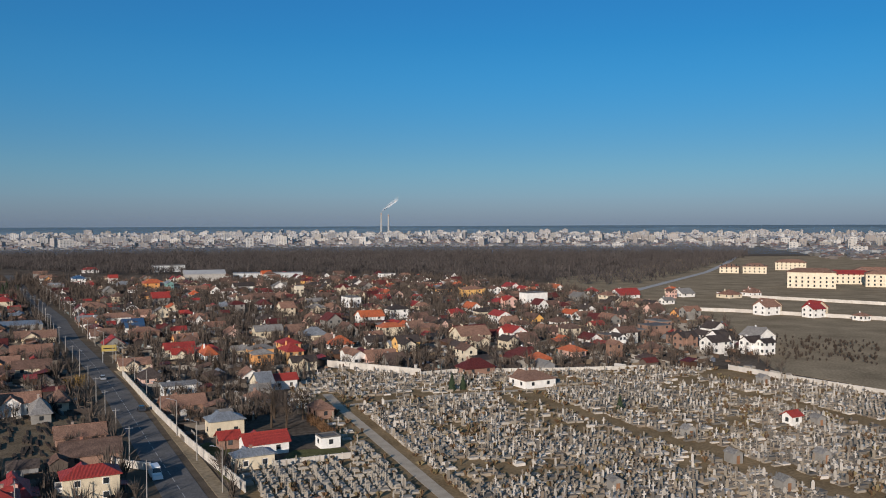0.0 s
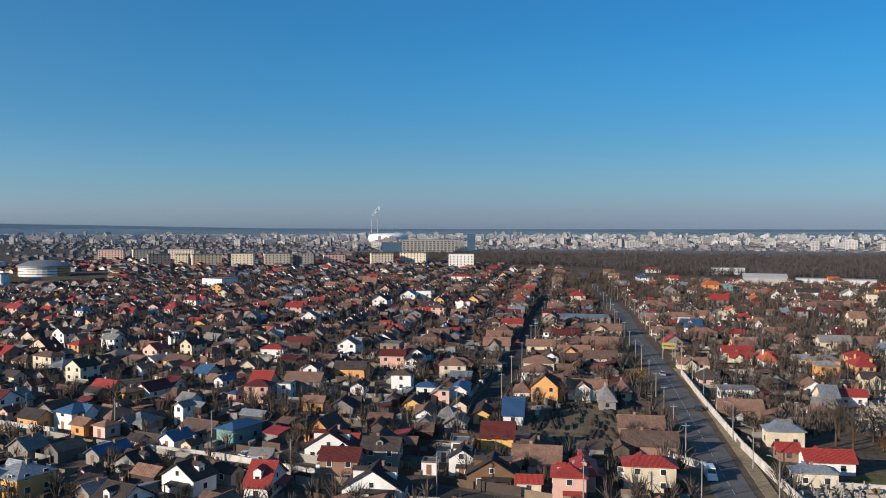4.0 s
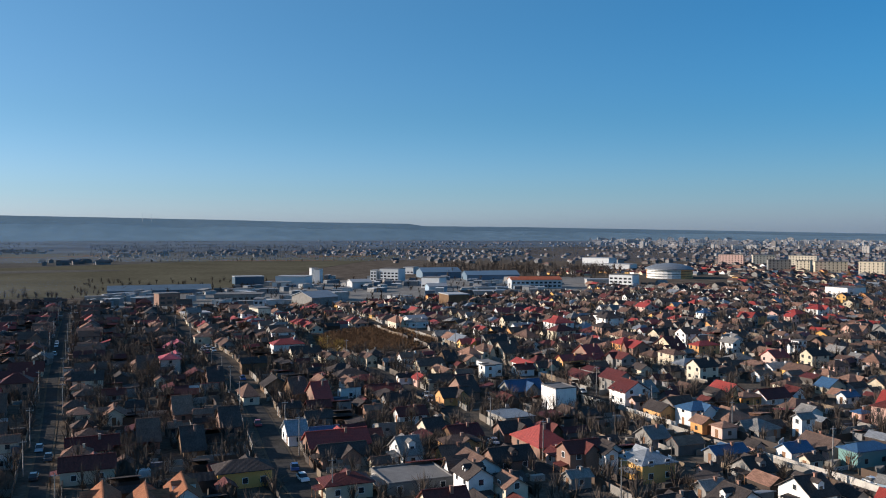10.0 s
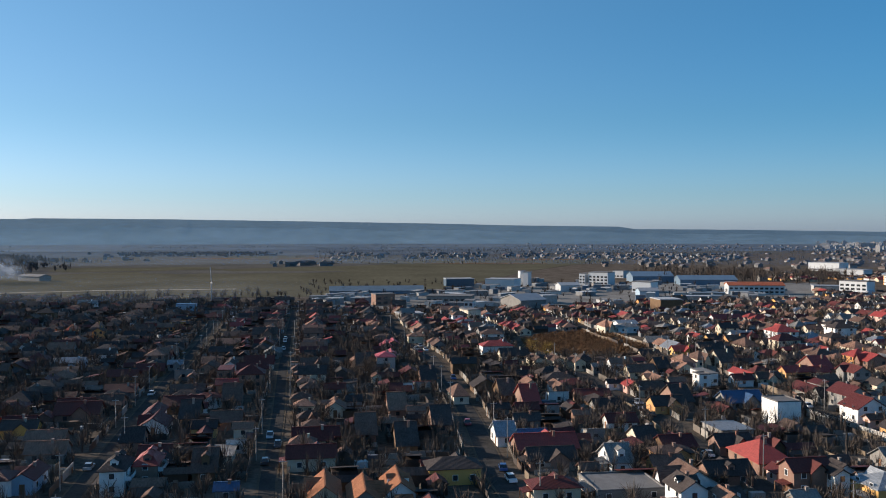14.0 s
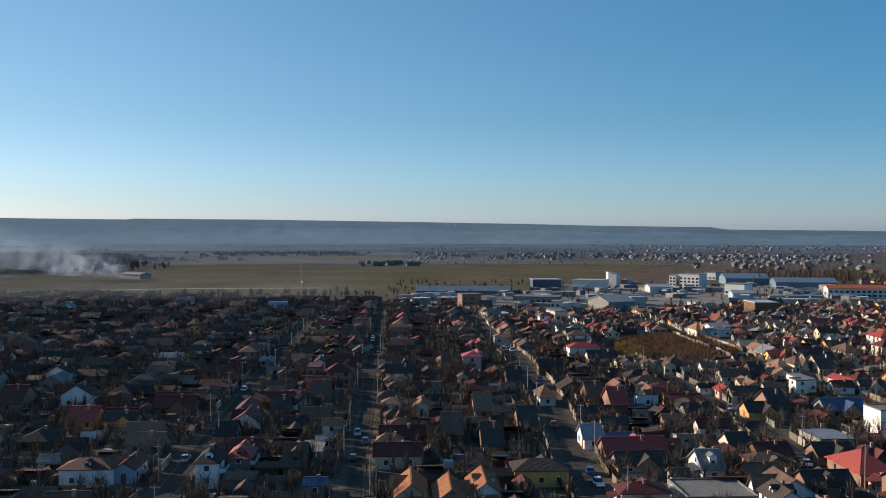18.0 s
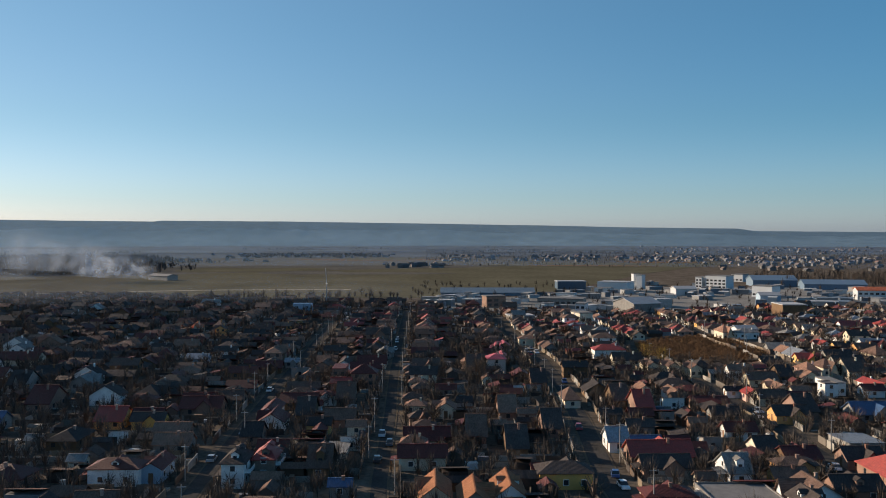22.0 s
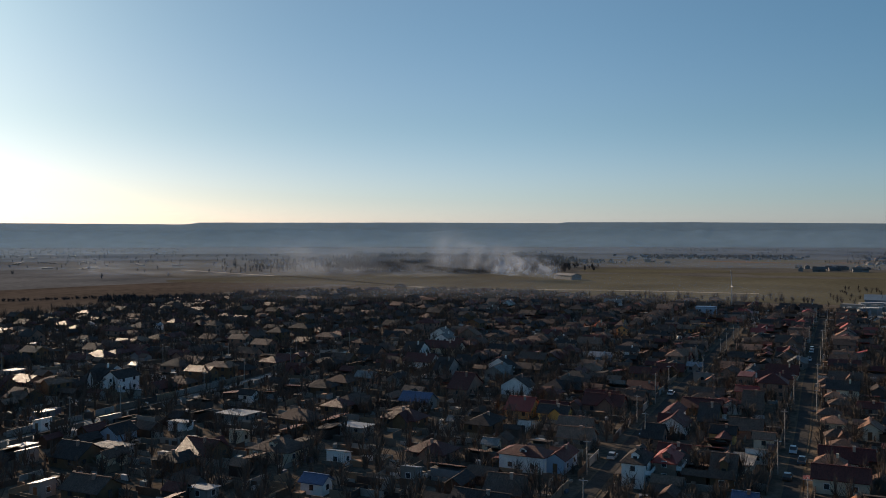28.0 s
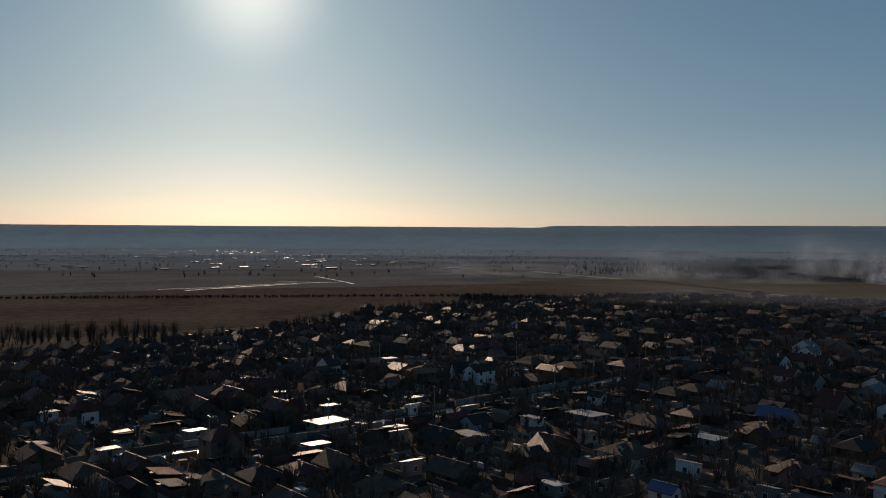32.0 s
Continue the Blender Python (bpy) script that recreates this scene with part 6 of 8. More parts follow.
# room kept free for the workshops on the edge of town
for hx, hy, hr in ((97, 279, 12), (-580, 59, 17), (-553, 22, 10), (-502, 20, 9), (-562, 151, 13), (-517, -16, 10), (-604, -37, 10), (-449, 99, 8), (-631, 11, 20)):
    take(hx, hy, hr)
far_sheds = Geo()

ROOF_PICK = ["brown"] * 10 + ["clay"] * 6 + ["dark"] * 5 + ["maroon"] * 4 + ["red"] * 3 + ["grey"] * 2 + ["steel"] * 2
WALL_PICK = ["white"] * 3 + ["cream"] * 4 + ["grey"] * 8 + ["pink"] + ["yellow"] + ["orange"] + ["brick"]


def generic(x, y, deg, annex=False):
    a, r = az_r(x, y)
    if annex:
        w, l, floors = rnd.uniform(2.4, 4.6), rnd.uniform(3.2, 7.5), 1
    else:
        w, l, floors = rnd.uniform(5.4, 8.0), rnd.uniform(7.0, 11.0), 1 if rnd.random() < 0.9 else 2
    rad = math.sqrt(w * l) * 0.5
    if not allowed(x, y, rad) or not (annex or yard_free(x, y, rad)):
        return False
    a = a if a < 90 else a - 360
    if a < -122 and rnd.random() < 0.40 or a > -24 and r > 230 and rnd.random() < 0.62:
        return False
    kind = "gable" if rnd.random() < 0.58 else "hip"
    rise = round(w * rnd.uniform(0.26, 0.44), 1)
    west = a < -49
    deg += rnd.gauss(0, 2.5) + (90 if rnd.random() < (0.30 if west else 0.38) else 0)
    if west:
        kind = "gable" if rnd.random() < 0.55 else "hip"
        rise = round(w * rnd.uniform(0.25, 0.36), 1)
    roof, wall = rnd.choice(ROOF_PICK), rnd.choice(WALL_PICK)
    a = a if a < 90 else a - 360
    if a > -24 and rnd.random() < 0.55:
        wall = rnd.choice(("white", "cream", "white", "pink"))
        roof = rnd.choice(("red", "clay", "clay", "maroon", "brown", "dark", "orange"))
    # towards the sun: darker walls and roofs picked, shade put into the materials
    if a < -92:
        wall = rnd.choice(("brick", "wood", "wood", "brick", "brick", "grey" if a > -118 else "wood"))
        roof = rnd.choice(("brown", "dark", "maroon", "brown", "dark", "maroon", "clay"))
    if (-36 < a < -27 and -12 < x * 0.883 + y * 0.47 < 30) or (-104 < a < -84 and rnd.random() < 0.6):
        roof = rnd.choice(("clay", "clay", "brown")) if a > -40 else rnd.choice(("brown", "dark", "maroon", "brown", "clay", "red"))
    # near west: darker picks also stand for the unlit sides seen there
    if -104 < a < -64 and r < 330:
        roof = rnd.choice(("brown", "maroon", "dark", "maroon", "dark"))
        wall = rnd.choice(("grey", "brick", "wood", "brick", "cream"))
    if r < 262 and not annex and HOUSE_COUNT[0] < 335:
        house(x, y, deg, w, l, floors, roof, wall, kind, rise, level=1, yard=False, h=2.2 if floors == 1 else 4.8)
        return True
    take_rect(x, y, deg, w, l)
    if annex:
        far_sheds.place(x, y, 0, deg)
        h = rnd.uniform(1.9, 2.4)
        if rnd.random() < 0.55:
            far_sheds.gable_walls(w, l, h, w * 0.3)
            joined("roofs", roof).place(x, y, 0, deg).gable_roof(w, l, h, w * 0.33, 0.25, 0.1)
        else:
            far_sheds.box(-w / 2, -l / 2, 0, w / 2, l / 2, h)
            joined("roofs", roof).place(x, y, 0, deg).shed_roof(w, l, h, rnd.uniform(0.5, 1.3))
    else:
        far_house(x, y, deg, w, l, 2.1 if floors == 1 else 4.6, kind, rise, roof, wall, r < 750)
    return True


AXIS_W, AXIS_N = Vector((-0.990, -0.139)), Vector((-0.47, 0.883))


def axis_at(x, y):
    a, r = az_r(x, y)
    a = a if a < 90 else a - 360
    if a > -49 + min(8, max(-8, (300 - r) * 0.05)):
        return AXIS_N, 28.0
    return AXIS_W, 188.0


def fill_rows():
    for axis, deg in ((AXIS_W, 8.0), (AXIS_N, 28.0)):
        perp = Vector((axis.y, -axis.x)) if axis is AXIS_N else Vector((0.139, -0.990))
        if axis is AXIS_W:
            lines = [-140, -91, -42, 11, 48] + [95 + 47 * k for k in range(20)] + [-188 - 48 * k for k in range(26)]
        else:
            lines = [34 + 50 * k for k in range(-26, 14)]
        for v in lines:
            for side in (-1, 1):
                for off, annex in ((10.5, False), (19.5, True)):
                    s = 0.0
                    while s < 1400:
                        s += rnd.uniform(8.5, 11.5) if not annex else rnd.uniform(5.0, 8.0)
                        p = axis * s + perp * (v + side * (off + (rnd.uniform(-3.5, 3.0) if annex else rnd.uniform(-1.2, 1.2))))
                        if axis_at(p.x, p.y)[0] is not axis or rnd.random() < (0.30 if annex else 0.06):
                            continue
                        if p.length > 560 and annex and rnd.random() < 0.5:
                            continue
                        generic(p.x, p.y, deg, annex)


fill_rows()
for (piece, tint), geo in JOINED.items():
    if piece == "windows":
        stuff("distant_house_windows", geo, GLASS, "dark windows of the packed houses further off", "windows")
    elif piece == "walls":
        stuff("distant_house_walls", geo, vary(PLASTER[tint]), f"{WALL_WORDS[tint]} walls of the packed houses further off", "houses")
    else:
        stuff("distant_house_roofs", geo, vary(ROOF[tint]), f"{ROOF_WORDS[tint]} roofs of the packed houses further off", "roofs")
stuff("yard_sheds", far_sheds, MIX_SHED, "low sheds and lean-tos in the back yards", "sheds")

# ---------------------------------------------------------------- trees


def tree_parts(seed, height, spread_r, blades, width):
    """Trunk with limbs, and a crown of many thin bare twigs."""
    q = random.Random(seed)
    trunk, crown = Geo(), Geo()
    trunk.frustum(height * 0.028, height * 0.012, 0, height * 0.62, 6)
    for i in range(6):
        a, z = q.uniform(0, 6.28), height * q.uniform(0.28, 0.55)
        ex, ey, ez = math.cos(a) * spread_r * q.uniform(0.4, 0.7), math.sin(a) * spread_r * q.uniform(0.4, 0.7), z + height * q.uniform(0.15, 0.3)
        t = height * 0.010
        trunk.hexa([(-t, -t, z), (t, -t, z), (t, t, z), (-t, t, z), (ex - t * 0.4, ey - t * 0.4, ez), (ex + t * 0.4, ey - t * 0.4, ez), (ex + t * 0.4, ey + t * 0.4, ez), (ex - t * 0.4, ey + t * 0.4, ez)])
    for i in range(blades):
        a, u = q.uniform(0, 6.28), q.uniform(0.05, 0.95)
        z0 = height * q.uniform(0.3, 0.72)
        r0 = spread_r * u * 0.55
        x0, y0 = math.cos(a) * r0, math.sin(a) * r0
        b = a + q.gauss(0, 0.6)
        ln = height * q.uniform(0.14, 0.32)
        up = q.uniform(0.3, 1.0)
        x1, y1, z1 = x0 + math.cos(b) * ln * (1.1 - up) * 1.3, y0 + math.sin(b) * ln * (1.1 - up) * 1.3, z0 + ln * up
        wx, wy = -math.sin(b) * width, math.cos(b) * width
        crown.raw([(x0 - wx, y0 - wy, z0), (x0 + wx, y0 + wy, z0), (x1, y1, z1), (x0, y0, z0 + width * 1.4)], [(0, 1, 2), (1, 3, 2), (3, 0, 2), (0, 3, 1)])
    return trunk, crown


TREES = []
for k in range(6):
    hgt = 5.0 + k * 0.9
    tr, cr = tree_parts(40 + k, hgt, hgt * 0.42, 170, 0.05)
    TREES.append((tr.mesh("trunk"), cr.mesh("crown"), hgt))


def tree(x, y, k, s=1.0, mat=None, label="bare winter fruit tree with brown twigs in a yard"):
    ob = thing("tree", x, y, rnd.uniform(0, 360), label, "tree", "yard trees")
    ob.scale = (s, s, s)
    part("trunk", TREES[k][0], BARK, ob)
    part("crown", TREES[k][1], mat or TWIG, ob)
    return ob


n = 0
for i in range(6000):
    a = rnd.uniform(-180, 20)
    r = rnd.uniform(135, 330)
    x, y = polar(a, r)
    if n < 120 and allowed(x, y, 1.2):
        take(x, y, 0.8)
        tree(x, y, rnd.randrange(6), rnd.uniform(0.7, 1.15))
        n += 1


def blade_tree(g, x, y, h, q, blades, spread_k=0.4, wide=0.35):
    g.place(x, y, 0, 0)
    vs, fs = [], []
    for i in range(blades):
        a = q.uniform(0, 6.28)
        u = q.uniform(0.1, 1)
        z0 = h * q.uniform(0.02, 0.5)
        x1, y1, z1 = math.cos(a) * h * spread_k * u, math.sin(a) * h * spread_k * u, h * (1 - 0.35 * u * u) * q.uniform(0.75, 1.05)
        wx, wy = -math.sin(a) * wide, math.cos(a) * wide
        k = len(vs)
        vs += [(x1 * 0.25 - wx, y1 * 0.25 - wy, z0), (x1 * 0.25 + wx, y1 * 0.25 + wy, z0), (x1, y1, z1), (x1 * 0.6, y1 * 0.6, (z0 + z1) * 0.5 + wide)]
        fs += [(k, k + 1, k + 2), (k, k + 3, k + 1), (k + 1, k + 3, k + 2), (k + 3, k, k + 2)]
    g.raw(vs, fs)


g = Geo()
n = 0
for i in range(90000):
    a = rnd.uniform(-182, 22)
    r = math.sqrt(rnd.uniform(140 ** 2, 900 ** 2))
    x, y = polar(a, r)
    if a < -122 and i % 5 < 3:
        continue
    if n < 11000 and allowed(x, y, 0.5):
        blade_tree(g, x, y, rnd.uniform(3.0, 7.5), rnd, 26 if r < 350 else 14, 0.45, 0.10 if r < 350 else 0.2)
        n += 1
for i in range(9000):
    a = rnd.uniform(-176, -122) if i % 3 else rnd.uniform(-27, 14)
    r = math.sqrt(rnd.uniform(150 ** 2, 760 ** 2))
    x, y = polar(a, r)
    if allowed(x, y, 0.4):
        blade_tree(g, x, y, rnd.uniform(3.0, 8.5), rnd, 18, 0.45, 0.16)
for i in range(3000):
    a, r = rnd.uniform(-122, -62), math.sqrt(rnd.uniform(140 ** 2, 420 ** 2))
    x, y = polar(a, r)
    if allowed(x, y, 0.4):
        blade_tree(g, x, y, rnd.uniform(2.5, 6.5), rnd, 20, 0.45, 0.09)
stuff("garden_trees", g, TWIG, "leafless brown fruit trees and bushes between the houses", "trees")

# woods that separate the suburb from the city
g = Geo()
WOOD_IN = [(-42, 1330), (-34, 1090), (-28, 1060), (-25, 990), (-22, 890), (-15, 860), (-4, 840), (2, 770), (6, 740), (10, 700), (12, 690), (13, 720), (15, 830), (16.5, 940), (18, 1100), (20, 1350)]
WOOD_OUT = [(-42, 1400), (-36, 1500), (-30, 1600), (0, 1650), (12, 1700), (20, 1800)]
for i in range(15000):
    a = rnd.uniform(-42, 19.5)
    r0, r1 = ease(WOOD_IN, a), ease(WOOD_OUT, a)
    r = math.sqrt(rnd.uniform(r0 * r0, r1 * r1))
    x, y = polar(a, r)
    blade_tree(g, x, y, rnd.uniform(6.5, 10.5), rnd, 11, 0.62, 0.26)
stuff("woods", g, FOREST, "belt of bare grey-brown woodland before the city", "woods")

# ---------------------------------------------------------------- city far off
blocks, bwin = Geo(), Geo()


def block(x, y, deg, w, l, h):
    blocks.place(x, y, 0, deg).box(-w / 2, -l / 2, 0, w / 2, l / 2, h)
    blocks.box(-w * 0.2, -l * 0.15, h, w * 0.1, l * 0.15, h + 2.5)
    bwin.place(x, y, 0, deg)
    z = 1.2
    while z < h - 1.6:
        for i in range(int(w / 6)):
            k = -w / 2 + 3 + i * 6
            bwin.box(k - 1.5, -l / 2 - 0.1, z, k + 1.5, -l / 2 + 0.05, z + 1.5)
        z += 3.0


for i in range(1700):
    a = rnd.uniform(-66, 30)
    lo = ease([(-66, 2600), (-50, 2100), (-45, 1800), (-36, 1750), (0, 1850), (30, 1500)], a)
    r = lo + (4200 - lo) * rnd.random() ** 0.8
    x, y = polar(a, r)
    block(x, y, -a + rnd.choice((-20, 10, 0, 75)) + rnd.uniform(-6, 6), rnd.uniform(8, 30), rnd.uniform(8, 13), rnd.choice((6, 7, 9, 9, 12, 14, 20)) * rnd.uniform(0.75, 1.05))
low_walls, low_roofs = Geo(), Geo()
for i in range(6500):
    a = rnd.uniform(-84, 30) if i % 2 else rnd.uniform(-66, 30)
    lo = ease([(-84, 1900), (-76, 1500), (-68, 1080), (-60, 1280), (-50, 1320), (-38, 1500), (-36, 1720), (0, 1800), (20, 1900), (24, 1300), (30, 1200)], a)
    r = lo + (4200 - lo) * rnd.random() ** 1.3
    if a < -58 and rnd.random() < (0.93 if a < -66 else 0.55):
        continue
    x, y = polar(a, r)
    w, l, h = rnd.uniform(6, 9), rnd.uniform(7, 12), rnd.choice((2.4, 2.4, 4.5))
    d = rnd.choice((8, 98, 28, 118))
    low_walls.place(x, y, 0, d).box(-w / 2, -l / 2, 0, w / 2, l / 2, h)
    low_roofs.place(x, y, 0, d).hip_roof(w, l, h + 0.05, w * 0.3)
stuff("far_suburb_walls", low_walls, VILLAGE_WALL, "tiny pale walls of the far suburbs", "houses")
stuff("far_suburb_roofs", low_roofs, FAR_ROOF, "tiny brown and red roofs of the far suburbs", "roofs")
stuff("city_blocks", blocks, BLOCK_MIX, "pale apartment blocks of the city on the horizon", "city")
stuff("city_block_windows", bwin, BLOCK_WIN, "dark window rows of the distant apartment blocks", "windows")

# ---------------------------------------------------------------- cemetery
ROW_U, ROW_V = Vector((0.345, -0.939)), Vector((0.939, 0.345))
graves = Geo()
stones = Geo()
PATHS = [[(4, 140), (0.5, 155), (-28.4, 233), (-34, 250)], [(-27, 234), (1, 248.5), (45, 262)], [(22, 250), (78, 150)], [(75, 275), (130, 170)]]


def slab_mesh(g, w, l, h):
    g.box(-w / 2, -l / 2, 0, w / 2, l / 2, h * 0.6)
    g.hexa([(-w / 2 + 0.08, -l / 2 + 0.08, h * 0.6), (w / 2 - 0.08, -l / 2 + 0.08, h * 0.6), (w / 2 - 0.08, l / 2 - 0.08, h * 0.6), (-w / 2 + 0.08, l / 2 - 0.08, h * 0.6),
            (-w / 2 + 0.14, -l / 2 + 0.14, h), (w / 2 - 0.14, -l / 2 + 0.14, h), (w / 2 - 0.14, l / 2 - 0.14, h), (-w / 2 + 0.14, l / 2 - 0.14, h)])


def cross_mesh(g, h, k):
    """A stone cross in one piece, or a stele with a rounded head."""
    if k == 0:
        a, b, t = 0.11, 0.40, 0.09
        z0, z1 = h * 0.60, h * 0.60 + 0.22
        out = [(-a, 0), (a, 0), (a, z0), (b, z0), (b, z1), (a, z1), (a, h), (-a, h), (-a, z1), (-b, z1), (-b, z0), (-a, z0)]
    else:
        a, t = 0.34, 0.08
        out = [(-a, 0), (a, 0), (a, h * 0.72), (a * 0.7, h * 0.9), (a * 0.25, h), (-a * 0.25, h), (-a * 0.7, h * 0.9), (-a, h * 0.72)]
    n = len(out)
    g.raw([(x, -t, z) for x, z in out] + [(x, t, z) for x, z in out], [tuple(range(n)), tuple(range(2 * n - 1, n - 1, -1))] + [(i, n + i, n + (i + 1) % n, (i + 1) % n) for i in range(n)])


grave_rnd = random.Random(21)
n_grave = 0
base = Vector((0, 150))
ROW_DEG = math.degrees(math.atan2(ROW_U.y, ROW_U.x)) + 90
for iv in range(-38, 80):
    for rank in (0, 2.35):
        su = -150.0
        while su < 60:
            su += grave_rnd.uniform(1.15, 1.75)
            p = base + ROW_V * (iv * 4.7 + rank + grave_rnd.uniform(-0.15, 0.15)) + ROW_U * su
            if not inside(CEMETERY, p.x, p.y) or math.hypot(p.x, p.y) < 128:
                continue
            if any(near_line(q, p.x, p.y) < 3.0 for q in PATHS) or near_line(ROAD_A, p.x, p.y) < 12 or not free(p.x, p.y, 1.2):
                continue
            if grave_rnd.random() < 0.22 + 0.55 * (noise.noise((p.x * 0.06, p.y * 0.06, 4)) > 0.16):
                continue
            w, l, h = grave_rnd.choice((0.9, 1.0, 1.7)), grave_rnd.choice((1.9, 2.1)), grave_rnd.choice((0.3, 0.45, 0.6))
            ch, ck = grave_rnd.choice((0.9, 1.2, 1.4, 1.8)), 0 if grave_rnd.random() < 0.72 else 1
            deg = ROW_DEG + 90 + grave_rnd.gauss(0, 3)
            d = math.hypot(p.x, p.y)
            if d < 205 and n_grave < 300 and -38 < p.x < 30:
                n_grave += 1
                ob = thing("grave", p.x, p.y, deg, "weathered pale stone grave with a low slab and " + ("a cross" if ck == 0 else "an upright stele"), "grave", "cemetery graves", z=0.08)
                part("slab", shared(("slab", w, l, h), lambda g: slab_mesh(g, w, l, h)), STONE, ob)
                part("cross" if ck == 0 else "headstone", shared(("cross", ch, ck), lambda g: cross_mesh(g, ch, ck)), STONE, ob, "", (0, l / 2 - 0.2, h * 0.6))
            else:
                graves.place(p.x, p.y, 0.08, deg)
                graves.box(-w / 2, -l / 2, 0, w / 2, l / 2, h)
                stones.place(p.x - math.sin(radians(deg)) * (l / 2 - 0.2), p.y + math.cos(radians(deg)) * (l / 2 - 0.2), 0.08 + h * 0.6, deg + 90 * (grave_rnd.random() < 0.3))
                cross_mesh(stones, ch, ck)
tufts = Geo()
for i in range(2600):
    x, y = grave_rnd.uniform(-46, 172), grave_rnd.uniform(125, 297)
    if inside(CEMETERY, x, y) and noise.noise((x * 0.05, y * 0.05, 9)) > -0.1 and not any(near_line(q, x, y) < 1.8 for q in PATHS):
        tufts.place(x, y, 0.08, grave_rnd.uniform(0, 360))
        h, w = grave_rnd.uniform(0.4, 1.5), grave_rnd.uniform(0.3, 1.1)
        for k in range(5):
            t = k * 1.257
            cx, cy = math.cos(t) * w, math.sin(t) * w
            tufts.raw([(-cy * 0.3, cx * 0.3, 0), (cy * 0.3, -cx * 0.3, 0), (cx, cy, h * 0.8), (cx * 0.3, cy * 0.3, h)], [(0, 1, 2), (0, 2, 3), (2, 1, 3), (0, 3, 1)])
stuff("grave_shrubs", tufts, GARDEN_TUFT, "dry brown shrubs and grass tufts between the graves", "shrubs")
stuff("grave_slabs", graves, STONE_MIX, "hundreds of low grey and white grave slabs in rows", "graves")
stuff("grave_crosses", stones, STONE_MIX, "crowd of pale stone crosses and steles over the graves", "crosses")

for x, y, w, l, deg, roof in ((60.5, 178, 2.4, 3.0, 20, "grey"), (63.6, 159, 2.8, 2.6, 20, "grey"), (57, 199, 2.6, 2.4, 22, "grey"), (92, 210, 2.6, 2.6, 20, "grey"), (32, 159, 2.2, 2.4, 18, "grey"), (79, 178, 2.4, 2.6, 22, "grey"), (99, 265, 3, 3, 20, "grey")):
    ob = thing("mausoleum", x, y, deg, "small grey burial chapel with a grey gabled roof", "mausoleum", "burial chapels", z=0.08)
    part("wall", shared(("tomb_wall", w, l), lambda g: g.gable_walls(w, l, 2.1, w * 0.3 - 0.05)), PLASTER["grey"], ob)
    part("roof", shared(("tomb_roof", w, l), lambda g: g.gable_roof(w, l, 2.1, w * 0.3, 0.2, 0.1)), ROOF[roof], ob)
    part("door", shared(("tomb_door",), lambda g: g.box(-0.4, -0.05, 0, 0.4, 0.02, 1.7)), DOOR_WOOD, ob, "", (0, -l / 2, 0))


def conifer(x, y, h, label="dark green conifer with drooping boughs"):
    ob = thing("conifer", x, y, rnd.uniform(0, 360), label, "tree", "conifers")
    part("trunk", shared(("conifer_trunk", round(h)), lambda g: g.frustum(0.16, 0.05, 0, h * 0.9, 6)), BARK, ob)

    def boughs(g):
        q = random.Random(3)
        for i in range(150):
            u = i / 149
            a, z = i * 2.4, h * (0.08 + 0.9 * u)
            r = h * 0.24 * (1 - u) ** 0.9 * q.uniform(0.7, 1.15) + 0.1
            x1, y1 = math.cos(a) * r, math.sin(a) * r
            wx, wy = -math.sin(a) * r * 0.35, math.cos(a) * r * 0.35
            g.raw([(0, 0, z + 0.15 * r), (x1 * 0.7 + wx, y1 * 0.7 + wy, z - 0.15 * r), (x1, y1, z - 0.35 * r), (x1 * 0.7 - wx, y1 * 0.7 - wy, z - 0.15 * r), (x1 * 0.5, y1 * 0.5, z + 0.22 * r)],
                  [(0, 1, 4), (1, 2, 4), (2, 3, 4), (3, 0, 4), (0, 3, 2, 1)])
    part("crown", shared(("conifer_crown", round(h)), boughs), CONIFER, ob)
    return ob


for x, y, h in ((46.9, 227, 5), (2.6, 255, 6), (6, 257, 5), (-300, 585, 10), (-292, 590, 9), (-310, 610, 11), (-150, 178, 5), (-214, 140, 6), (-196, 58, 5)):
    conifer(x, y, h)

# ---------------------------------------------------------------- fences and walls


def panel_fence(name, pts, h, mat, label, step=3.0, thick=0.12, cap=True):
    """Posts and panels along a line, each one a part."""
    ob = thing(name, pts[0][0], pts[0][1], 0, label, "fence")
    ox, oy = pts[0]
    for (x0, y0), (x1, y1) in zip(pts, pts[1:]):
        d = math.hypot(x1 - x0, y1 - y0)
        n = max(1, round(d / step))
        s = round(d / n, 2)
        deg = math.degrees(math.atan2(y1 - y0, x1 - x0))
        me = shared(("panel", s, h, thick), lambda g: (g.box(0.1, -thick / 2, 0, s - 0.1, thick / 2, h - 0.12), g.box(0.1, -thick / 2 - 0.05, h - 0.12, s - 0.1, thick / 2 + 0.05, h)))
        po = shared(("post", h, thick), lambda g: (g.box(-0.1, -thick / 2 - 0.06, 0, 0.1, thick / 2 + 0.06, h + 0.12),))
        for i in range(n):
            k = i / n
            at = (x0 + (x1 - x0) * k - ox, y0 + (y1 - y0) * k - oy, 0.05)
            part("panel", me, mat, ob, "", at, deg)
            part("post", po, mat, ob, "", at, deg)
    return ob


FENCE_PALE = material("fence_concrete_pale", [(0.44, 0.41, 0.37), (0.54, 0.51, 0.46)], amount=0.25)
WALL_WHITE = material("wall_whitewashed", [(0.42, 0.39, 0.35), (0.50, 0.47, 0.43)], amount=0.2)
panel_fence("concrete_fence", [(-36.8, 158.2), (-58, 193), (-80, 233), (-104.8, 279.8)], 2.0, FENCE_PALE, "pale precast concrete panel fence along the main road")
